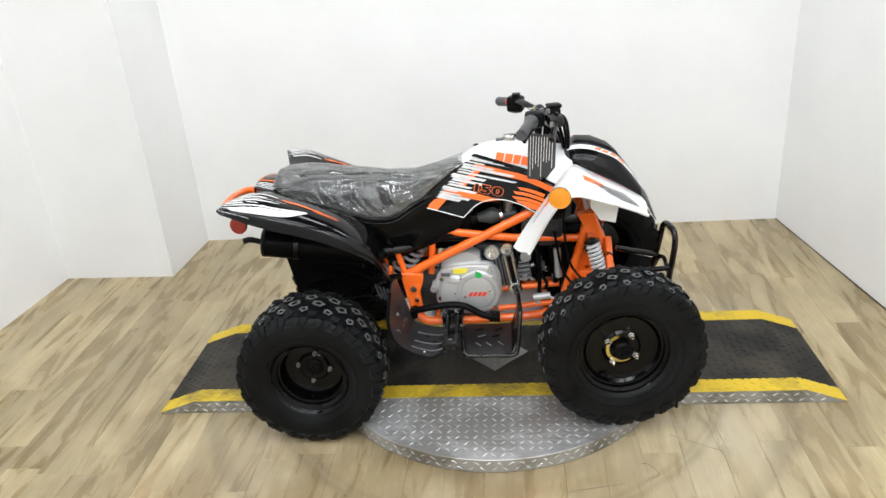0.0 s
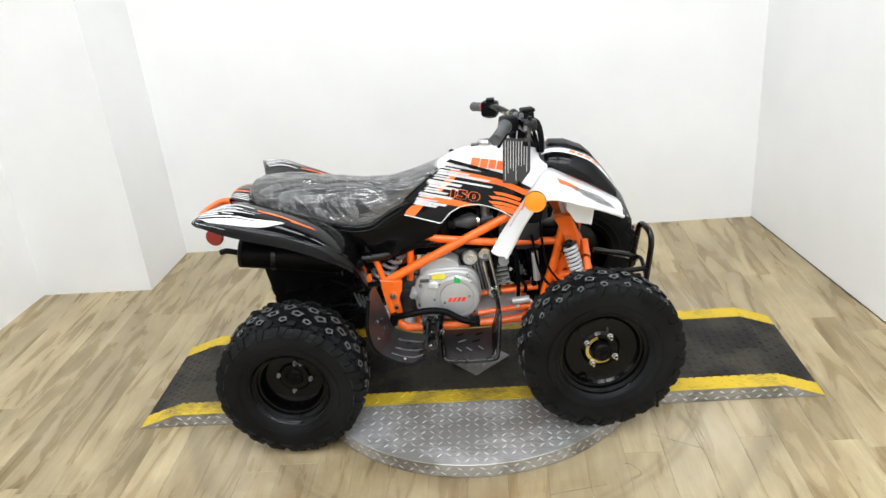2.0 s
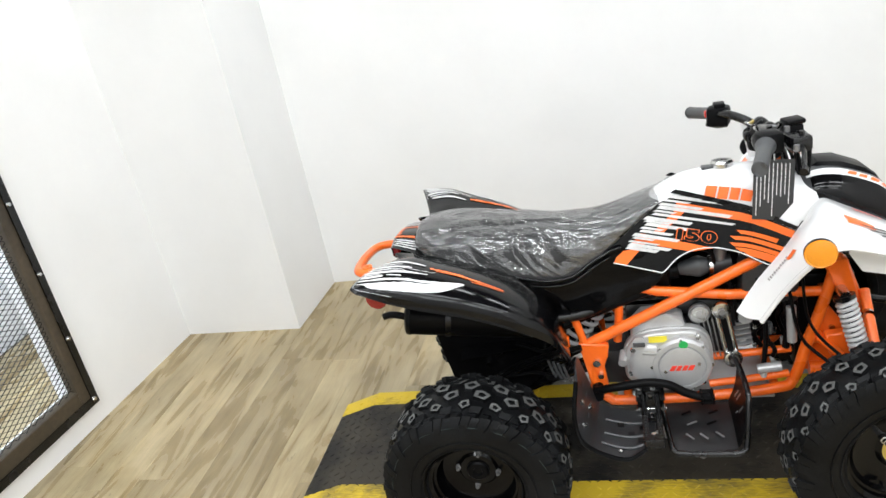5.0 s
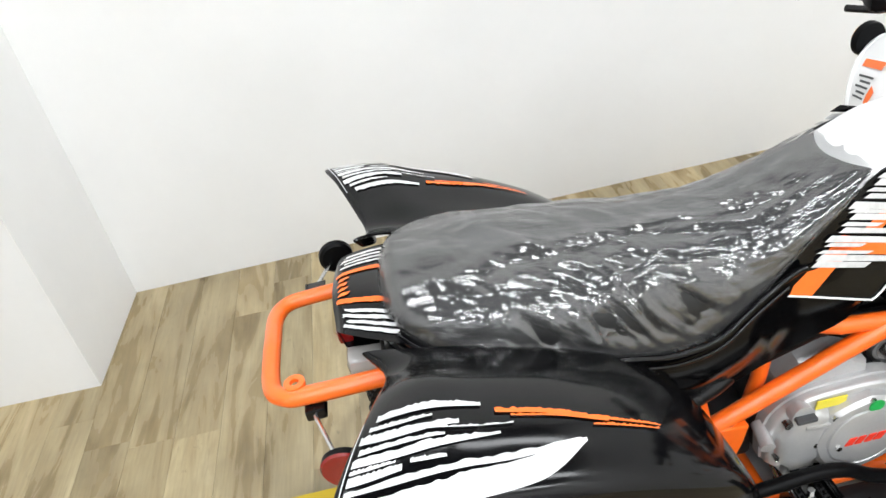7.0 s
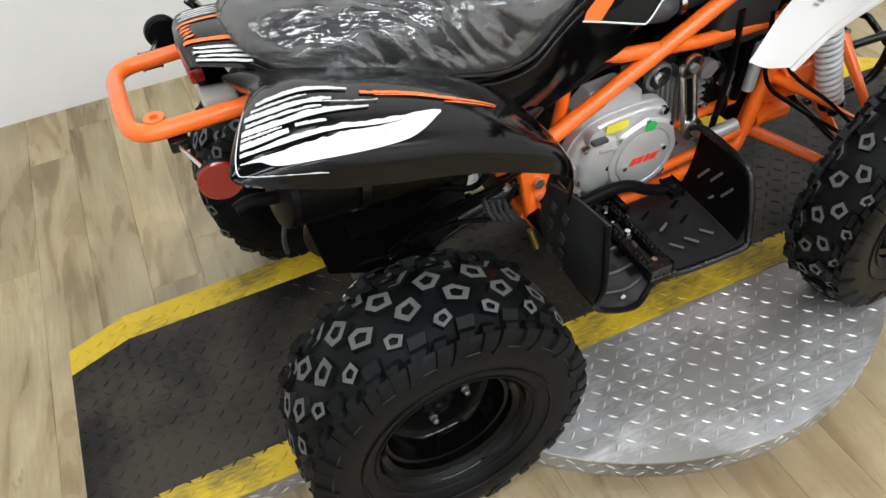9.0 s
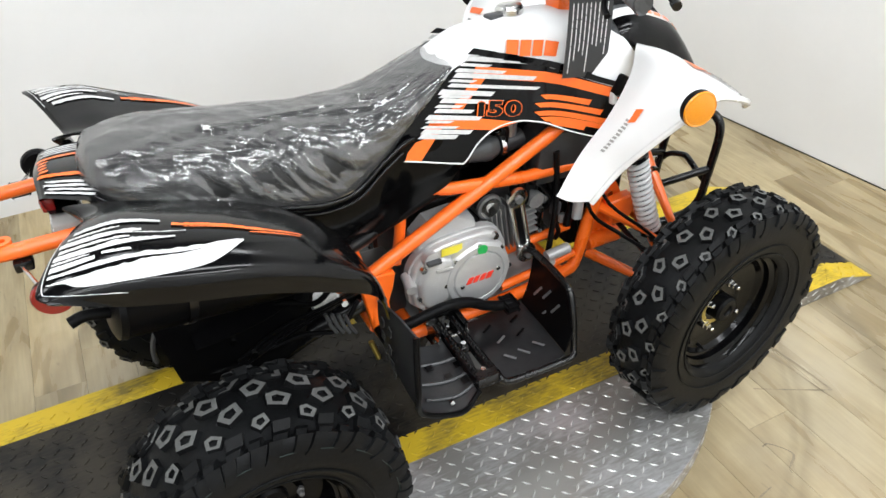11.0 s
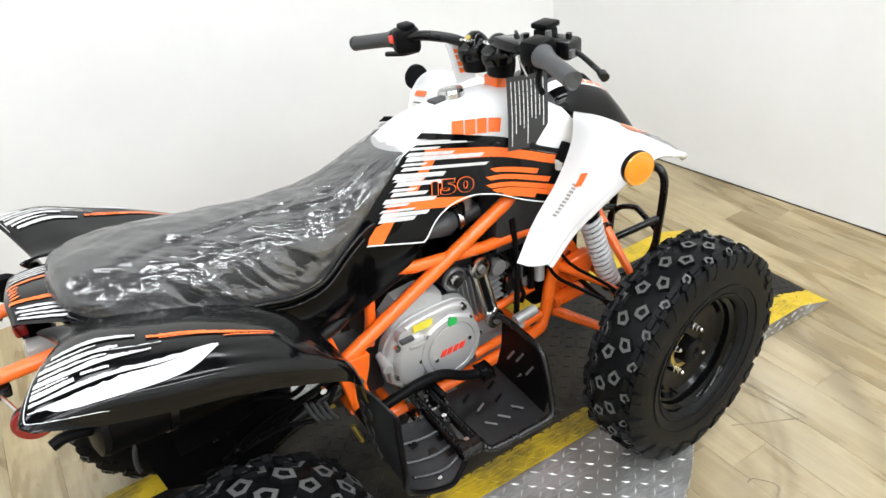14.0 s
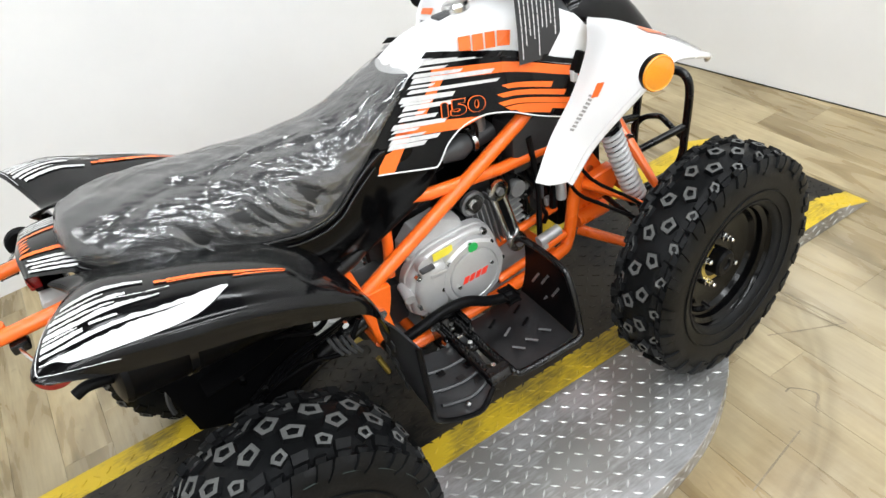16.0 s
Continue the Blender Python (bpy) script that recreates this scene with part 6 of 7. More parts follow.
part("tail_lamp", box(bmesh.new(), (-0.557, YC - 0.065, 0.752), (-0.535, YC + 0.065, 0.778), 0.006), M_RED, quad, "red tail lamp")
part("lamp_lens", box(bmesh.new(), (-0.552, YC - 0.10, 0.715), (-0.50, YC + 0.06, 0.748), 0.012), M_CLEAR, quad, "clear lower lens")
# grab bar
gb = bar("grab_bar", [S(-0.48, 0.130, 0.742, -1), S(-0.60, 0.132, 0.742, -1), S(-0.635, 0.125, 0.741, -1), S(-0.653, 0.095, 0.739, -1), S(-0.656, 0.0, 0.736, -1), S(-0.656, 0.065, 0.733, 1), S(-0.640, 0.098, 0.733, 1), S(-0.60, 0.105, 0.734, 1), S(-0.48, 0.105, 0.738, 1)], 0.0125, M_ORANGE, "orange tubular grab bar", smooth=60)
bm = bmesh.new()
lathe(bm, [(0.006, -0.003), (0.014, -0.003), (0.014, 0.003), (0.006, 0.003), (0.006, -0.003)], 16)
for v in bm.verts:
    v.co = S(-0.618 + v.co.x, 0.118 + v.co.z, 0.753 + v.co.y, -1)
part("tow_eye", bm, M_ORANGE, gb)
for s in (-1, 1):
    br = part("reflector_bracket", box(bmesh.new(), S(-0.612, 0.150, 0.712, s), S(-0.585, 0.122, 0.730, s), 0.003), M_BLACKSTEEL, quad)
    part("bracket_wire", rod(bmesh.new(), S(-0.600, 0.150, 0.722, s), S(-0.575, 0.225, 0.716, s), 0.003, 8), M_STEEL, br)
    Mx = Matrix.Translation(S(-0.566, 0.240, 0.717, s)) @ (Matrix.Rotation(0.12, 4, "Z") if s > 0 else Matrix.Rotation(math.pi - 0.12, 4, "Z"))
    bm = bmesh.new()
    lathe(bm, [(0, -0.010), (0.024, -0.010), (0.029, -0.006), (0.0295, 0.003)], 32)
    rf = None
    for v in bm.verts:
        v.co = Mx @ v.co
    rf = part("rear_reflector", bm, M_MATTE, quad, "round red reflector in a black cup", sharp=30)
    bm = bmesh.new()
    lathe(bm, [(0.0295, 0.003), (0.027, 0.006), (0, 0.0075)], 32)
    for v in bm.verts:
        v.co = Mx @ v.co
    part("red_lens", bm, M_RED, rf, "red lens", sharp=30)

# --- rear fenders
for s in (-1, 1):
    def drop(h):
        """The left fender's outer half hangs lower than the right one's."""
        t = min(max((h - 0.145) / 0.09, 0), 1)
        return -0.036 * t * t * (3 - 2 * t) if s > 0 else 0.0
    rows = [[(-0.512, 0.146, 0.780), (-0.520, 0.195, 0.784), (-0.526, 0.255, 0.812), (-0.540, 0.340, 0.826), (-0.550, 0.396, 0.822), (-0.540, 0.408, 0.816)],
            [(-0.520, 0.142, 0.800), (-0.528, 0.190, 0.805), (-0.532, 0.255, 0.834), (-0.546, 0.340, 0.843), (-0.556, 0.400, 0.836), (-0.546, 0.414, 0.824)],
            [(-0.48, 0.148, 0.800), (-0.47, 0.190, 0.812), (-0.46, 0.250, 0.848), (-0.465, 0.335, 0.848), (-0.47, 0.400, 0.826), (-0.47, 0.411, 0.788)],
            [(-0.40, 0.146, 0.780), (-0.395, 0.185, 0.796), (-0.39, 0.250, 0.832), (-0.39, 0.330, 0.826), (-0.39, 0.390, 0.798), (-0.39, 0.402, 0.757)],
            [(-0.30, 0.144, 0.748), (-0.295, 0.180, 0.766), (-0.29, 0.245, 0.798), (-0.29, 0.320, 0.792), (-0.29, 0.378, 0.764), (-0.29, 0.390, 0.722)],
            [(-0.20, 0.140, 0.698), (-0.198, 0.175, 0.718), (-0.195, 0.235, 0.748), (-0.19, 0.305, 0.742), (-0.185, 0.362, 0.712), (-0.18, 0.374, 0.668)],
            [(-0.14, 0.136, 0.636), (-0.135, 0.17, 0.652), (-0.128, 0.225, 0.678), (-0.12, 0.290, 0.672), (-0.112, 0.338, 0.648), (-0.108, 0.348, 0.610)],
            [(-0.105, 0.130, 0.545), (-0.098, 0.16, 0.552), (-0.090, 0.21, 0.562), (-0.082, 0.265, 0.558), (-0.076, 0.305, 0.546), (-0.076, 0.312, 0.520)]]
    def rear(h):
        """The rear edge is drawn in at the crease and runs back to the outer corner."""
        t = (h - 0.142) / 0.05 if h < 0.192 else 1 - (h - 0.192) / 0.21
        return (0.028 if s > 0 else 0.034) * max(t, 0)

    def crest(h):
        return 0.020 * math.exp(-((h - 0.25) / 0.075) ** 2)

    rows = [[(x + rear(h) * k, h, z - crest(h) * min(1, k2)) for x, h, z in r] for r, k, k2 in zip(rows, (1, 1, 0.45, 0.15, 0, 0, 0, 0), (0.5, 0.5, 0.8, 1, 1, 1, 0.8, 0.3))]
    F = patch([[S(x, h, z + drop(h), s) for x, h, z in r] for r in rows])
    fd = part("rear_fender", sheet(bmesh.new(), F, 54, 30, thick=0.004), M_GLOSS, quad, "glossy black rear fender with white brush-stroke print", sharp=60)
    Q = lifted(F, 0.0022)
    if (Q(0.3, 0.4) - F(0.3, 0.4)).z < 0:
        Q = lifted(F, -0.0022)
    random.seed(11)
    def printed(name, m, label, shapes):
        """Each brush stroke is its own printed patch; shapes: pairs of lower and upper lines."""
        for low, high in shapes:
            part(name, blade(bmesh.new(), Q, low, high, 34, 0.0036), m, fd, label, smooth=False)

    printed("white_print", M_WHITE_DECAL, "white torn brush stroke", (
        ([(0.163, 0.772), (0.200, 0.782), (0.232, 0.822), (0.344, 0.812), (0.456, 0.776), (0.505, 0.735), (0.556, 0.655)],
         [(0.163, 0.766), (0.200, 0.760), (0.262, 0.746), (0.319, 0.730), (0.356, 0.718), (0.438, 0.700), (0.556, 0.642)]),
        ([(0.163, 0.738), (0.225, 0.731), (0.281, 0.720), (0.363, 0.704), (0.431, 0.695), (0.475, 0.684), (0.548, 0.650)],
         [(0.163, 0.720), (0.225, 0.710), (0.281, 0.700), (0.363, 0.684), (0.431, 0.674), (0.475, 0.664), (0.548, 0.645)]),
        ([(0.163, 0.705), (0.20, 0.703), (0.25, 0.690)], [(0.163, 0.676), (0.20, 0.676), (0.25, 0.672)]),
        ([(0.163, 0.668), (0.20, 0.668), (0.24, 0.664)], [(0.163, 0.655), (0.20, 0.656), (0.24, 0.658)]),
        ([(0.163, 0.647), (0.238, 0.652), (0.33, 0.637), (0.431, 0.612)], [(0.163, 0.622), (0.238, 0.626), (0.33, 0.614), (0.431, 0.602)]),
        ([(0.262, 0.674), (0.29, 0.675), (0.325, 0.672)], [(0.262, 0.660), (0.29, 0.662), (0.325, 0.662)]),
        ([(0.172, 0.612), (0.24, 0.614), (0.325, 0.608)], [(0.172, 0.594), (0.24, 0.598), (0.325, 0.600)]),
        ([(0.165, 0.575), (0.24, 0.588), (0.356, 0.574)], [(0.165, 0.548), (0.24, 0.562), (0.356, 0.560)]),
        ([(0.180, 0.540), (0.24, 0.548), (0.30, 0.544)], [(0.180, 0.526), (0.24, 0.534), (0.30, 0.536)]),
        ([(0.190, 0.514), (0.30, 0.520), (0.406, 0.514)], [(0.190, 0.492), (0.30, 0.496), (0.406, 0.500)]),
        ([(0.250, 0.580), (0.35, 0.586), (0.456, 0.578)], [(0.250, 0.575), (0.35, 0.580), (0.456, 0.573)])))
    printed("pin_line", M_SPRING, "thin pale edge line", (
        ([(0.150, 0.50), (0.150, 0.62), (0.150, 0.72), (0.152, 0.84)], [(0.154, 0.50), (0.154, 0.62), (0.154, 0.72), (0.156, 0.84)]),
        ([(0.155, 0.845), (0.20, 0.875), (0.30, 0.895)], [(0.155, 0.838), (0.20, 0.868), (0.30, 0.890)])))
    printed("orange_print", M_ORANGE_DECAL, "orange torn brush stroke", (
        ([(0.430, 0.538), (0.50, 0.548), (0.57, 0.572)], [(0.430, 0.522), (0.50, 0.530), (0.57, 0.556)]),
        ([(0.455, 0.552), (0.52, 0.562), (0.60, 0.588)], [(0.455, 0.544), (0.52, 0.553), (0.60, 0.576)]),
        ([(0.555, 0.570), (0.62, 0.588), (0.680, 0.604)], [(0.555, 0.556), (0.62, 0.576), (0.680, 0.599)]),
        ([(0.575, 0.600), (0.62, 0.607), (0.675, 0.617)], [(0.575, 0.594), (0.62, 0.598), (0.675, 0.611)])))

# --- tank and shrouds
def half(x, z):
    """Half the width of the tank and its shrouds."""
    t = min(max((x - 0.36) / 0.16, 0), 1)
    return 0.070 + 0.225 * (0.87 - z) + 0.085 * t * t * (3 - 2 * t)


tank_top = curve_of([(0.150, 0.838), (0.181, 0.856), (0.233, 0.882), (0.283, 0.894), (0.342, 0.899), (0.41, 0.896), (0.47, 0.884), (0.53, 0.860)])
tank_low = curve_of([(0.150, 0.828), (0.181, 0.842), (0.22, 0.852), (0.28, 0.843), (0.35, 0.812), (0.42, 0.785), (0.53, 0.752)])


def tank_pt(u, v):
    x = 0.150 + 0.38 * u
    zt, zl = tank_top(x), tank_low(x)
    a = (v - 0.5) * 2
    s = 1 if a >= 0 else -1
    a = abs(a)
    z1 = min(zt - 0.012, zl + 0.55 * (zt - zl))
    w1 = max(half(x, min(z1, 0.875)) * 0.96, 0.045)
    if a < 0.55:
        k = a / 0.55
        return S(x, w1 * math.sin(k * 1.3) / math.sin(1.3), z1 + (zt - z1) * math.cos(k * math.pi / 2) ** 0.8, s)
    k = (a - 0.55) / 0.45
    z = z1 + (zl - z1) * k
    return S(x, w1 + (half(x, zl) + 0.001 - w1) * k, z, s)


tank = part("fuel_tank", sheet(bmesh.new(), tank_pt, 34, 44, thick=0.003), M_WHITE, quad, "white plastic tank cover", sharp=60)
bm = bmesh.new()
lathe(bm, [(0.028, -0.004), (0.028, 0.006), (0.024, 0.012), (0.010, 0.014), (0, 0.014)], 24)
for v in bm.verts:
    v.co = Vector((0.335 + v.co.x, YC + v.co.z, 0.901 + v.co.y))
part("tank_cap", bm, M_STEEL, quad, "bright fuel cap", sharp=30)
part("cap_seal", box(bmesh.new(), (0.285, YC - 0.016, 0.892), (0.352, YC + 0.016, 0.9010), 0.003), M_GREY, quad)

sh_low = curve_of([(0.007, 0.708), (0.06, 0.694), (0.12, 0.676), (0.158, 0.6648), (0.167, 0.6625), (0.174, 0.667), (0.200, 0.692), (0.236, 0.711), (0.292, 0.716), (0.346, 0.702), (0.406, 0.676), (0.46, 0.668), (0.52, 0.69)])


def sh_top(x):
    return min(0.712 + (x - 0.007) * 0.80, tank_low(max(x, 0.15)) + 0.004) if x < 0.19 else tank_low(x) + 0.004


for s in (-1, 1):
    def shroud(u, v, s=s):
        x = 0.007 + 0.513 * u
        zl, zt = sh_low(x), max(sh_top(x), sh_low(x) + 0.003)
        z = zl + (zt - zl) * v
        return S(x, half(x, z) + 0.003, z, s)
    sd = part("shroud", sheet(bmesh.new(), shroud, 60, 12, thick=0.004), M_GLOSS, quad, "glossy black shroud with orange and white stripes", sharp=60)

    def face(x, z, lift, s=s):
        return S(x, half(x, z) + 0.003 + lift, z, s)

    def poly(bm, pts, lift, steps=10, s=s):
        """A flat-cut sticker: a quad of (x, z) corners laid on the shroud."""
        a, b, c, d = [np.array(p, float) for p in pts]
        grid = []
        for i in range(steps + 1):
            lo, hi = a + (b - a) * i / steps, d + (c - d) * i / steps
            grid.append([face(*(lo + (hi - lo) * j / 3), lift) for j in range(4)])
        vs = [[bm.verts.new(p) for p in r] for r in grid]
        for i in range(steps):
            for j in range(3):
                bm.faces.new((vs[i][j], vs[i + 1][j], vs[i + 1][j + 1], vs[i][j + 1]))

    lift = 0.0030
    def sticker(name, m, label, pts, lift, parent=None):
        bm = bmesh.new()
        poly(bm, pts, lift)
        part(name, bm, m, parent or sd, label, smooth=False)

    sticker("orange_print", M_ORANGE_DECAL, "orange slanted stripe", [(0.205, 0.822), (0.512, 0.742), (0.516, 0.760), (0.215, 0.841)], lift)
    sticker("orange_print", M_ORANGE_DECAL, "orange slanted stripe", [(0.100, 0.752), (0.240, 0.715), (0.295, 0.7185), (0.122, 0.772)], lift)
    sticker("orange_print", M_ORANGE_DECAL, "orange slanted stripe", [(0.040, 0.703), (0.078, 0.692), (0.142, 0.755), (0.118, 0.766)], lift)
    sticker("orange_print", M_ORANGE_DECAL, "orange slanted stripe", [(0.150, 0.770), (0.172, 0.764), (0.232, 0.815), (0.212, 0.824)], lift)
    for k, (x0, x1, z0) in enumerate(((0.350, 0.435, 0.757), (0.335, 0.452, 0.744), (0.332, 0.470, 0.728), (0.345, 0.462, 0.714), (0.365, 0.425, 0.702))):
        sticker("orange_print", M_ORANGE_DECAL, "orange slanted stripe", [(x0 + 0.012, z0 - 0.009 - 0.0), (x1, z0 - 0.009 - (x1 - x0) * 0.16), (x1 + 0.006, z0 + 0.002 - (x1 - x0) * 0.16), (x0, z0 + 0.002)], lift)
    rs = random.Random(5)
    for k in range(16):
        t = k / 15
        z0 = 0.858 - 0.118 * t
        x0 = 0.176 - 0.100 * t + rs.uniform(-0.006, 0.010)
        ln = (0.13, 0.06, 0.10, 0.17, 0.05, 0.19, 0.11, 0.06, 0.125, 0.05, 0.075, 0.11, 0.05, 0.07, 0.10, 0.075)[k]
        h = 0.78 * (0.0045, 0.002, 0.003, 0.0045, 0.002, 0.0028, 0.005, 0.002, 0.0042, 0.0022, 0.0035, 0.0045, 0.002, 0.0018, 0.0045, 0.0045)[k]
        top = sh_top(x0 + 0.01)
        if z0 + h > top:
            x0 += (z0 + h - top) / 0.8
        sticker("white_print", M_WHITE_DECAL, "white torn speed streak", [(x0, z0 - h), (x0 + ln, z0 - h - ln * 0.24), (x0 + ln + 0.010, z0 + h * 0.6 - ln * 0.24), (x0 + 0.010, z0 + h)], lift + 0.0008)
    for k in range(7):
        x0, z0 = 0.20 + 0.036 * k, 0.872 - 0.0125 * k
        ln = rs.uniform(0.05, 0.10)
        sticker("black_print", M_GLOSS, "black torn streak on white", [(x0, z0 - 0.006), (x0 + ln, z0 - 0.006 - ln * 0.28), (x0 + ln + 0.01, z0 + 0.001 - ln * 0.28), (x0 + 0.014, z0 + 0.002)], 0.0042, tank)
    # thin white line along the lower edge
    bar("pin_line", [face(x, sh_low(x) + 0.004, 0.0022) for x in np.linspace(0.012, 0.455, 70)], 0.0016, M_WHITE, n=6, parent=sd)
    # engine size number
    for size_off, m, lf in ((0.0017, M_ORANGE_DECAL, 0.0042), (0.0002, M_GLOSS, 0.0052)):
        cu = bpy.data.curves.new("number", "FONT")
        cu.body, cu.size, cu.offset, cu.shear, cu.space_character = "i50", 0.050, size_off + 0.0020, 0.12, 1.16
        tmp = bpy.data.objects.new("number", cu)
        me = bpy.data.meshes.new_from_object(tmp)
        bpy.data.objects.remove(tmp)
        bpy.data.curves.remove(cu)
        for v in me.vertices:
            x, y = v.co.x * 1.36, v.co.y * 0.76
            if s > 0:
                x = 0.112 - x
            x0, z0 = 0.206 + x, 0.752 + y - x * 0.22
            v.co = face(x0, z0, lf)
        me.materials.append(m)
        part("number", me, m, sd, "engine size number in outline" if m is M_ORANGE_DECAL else "")
    # maker's mark on the tank: plain slanted blocks
    for k, (x0, x1) in enumerate(((0.000, 0.026), (0.030, 0.054), (0.058, 0.080), (0.084, 0.108))):
        bm = bmesh.new()
        for i in range(1):
            q = [(0.280 + x0, 0.844 - x0 * 0.18), (0.280 + x1, 0.844 - x1 * 0.18), (0.288 + x1, 0.872 - x1 * 0.18), (0.288 + x0, 0.872 - x0 * 0.18)]
            vs = []
            for x, z in q:
                u = (x - 0.150) / 0.38
                lo, hi = 0.0, 1.0
                best = min((tank_pt(u, 0.5 + s * 0.5 * t) for t in np.linspace(0.3, 1, 60)), key=lambda p: abs(p.z - z))
                vs.append(bm.verts.new(best + Vector((0, s * 0.0045, 0.0015))))
            bm.faces.new(vs)
        part("mark_block", bm, M_ORANGE_DECAL, tank, "orange plain mark", smooth=False)

# --- nose
pod_top = curve_of([(0.49, 0.856), (0.53, 0.880), (0.575, 0.884), (0.63, 0.868), (0.684, 0.836), (0.714, 0.800), (0.745, 0.755), (0.777, 0.704), (0.822, 0.600)])
pod_low = curve_of([(0.49, 0.830), (0.56, 0.812), (0.62, 0.785), (0.70, 0.742), (0.76, 0.698), (0.822, 0.600)])
pod_half = curve_of([(0.49, 0.105), (0.56, 0.118), (0.64, 0.118), (0.72, 0.110), (0.78, 0.088), (0.822, 0.045)])


def pod(u, v):
    x = 0.49 + 0.332 * u
    a = math.pi * v
    c = math.cos(a)
    zt, zl, w = pod_top(x), pod_low(x), pod_half(x)
    return Vector((x, YC - w * math.copysign(abs(c) ** 0.6, c), zl + (zt - zl) * math.sin(a) ** 0.7))


nose = part("nose_cover", sheet(bmesh.new(), pod, 40, 32, thick=0.004), M_GREY, quad, "dark grey nose cover", sharp=60)
Q = lifted(pod, 0.002)
if (Q(0.5, 0.5) - pod(0.5, 0.5)).z < 0:
    Q = lifted(pod, -0.002)
for v0, v1 in ((0.30, 0.385), (0.615, 0.70)):
    part("white_print", stroke(bmesh.new(), Q, 0.08, 0.92, v0, v1, 0.0, 0.0, 34), M_WHITE, nose, "white band", smooth=True)
Q2 = lifted(pod, 0.0032)
if (Q2(0.5, 0.5) - pod(0.5, 0.5)).z < 0:
    Q2 = lifted(pod, -0.0032)
for v0, v1 in ((0.320, 0.365), (0.635, 0.680)):
    for k in range(4):
        part("mark_block", stroke(bmesh.new(), Q2, 0.34 + k * 0.075, 0.395 + k * 0.075, v0, v1, 0.003, 0.02, 4), M_ORANGE_DECAL, nose, "orange plain mark", smooth=False)
for v0, v1 in ((0.012, 0.295), (0.705, 0.988)):
    part("black_panel", stroke(bmesh.new(), Q, 0.10, 0.80, v0, v1, 0.0, 0.0, 30, 6), M_GLOSS, nose, "glossy black side window", smooth=True)
# flat raised plateau on top of the nose
bm = bmesh.new()
rings = []
for x, w, up in ((0.535, 0.040, 0.000), (0.548, 0.046, 0.010), (0.60, 0.052, 0.011), (0.655, 0.050, 0.010), (0.684, 0.044, 0.004), (0.694, 0.040, -0.004)):
    z = pod_top(x) + up
    rings.append([(x, YC - w, z - 0.014), (x, YC - w * 0.86, z - 0.001), (x, YC - w * 0.4, z + 0.001), (x, YC + w * 0.4, z + 0.001), (x, YC + w * 0.86, z - 0.001), (x, YC + w, z - 0.014)])
loft(bm, rings)
part("nose_plateau", bm, M_MATTE, nose, "raised matte black plateau")

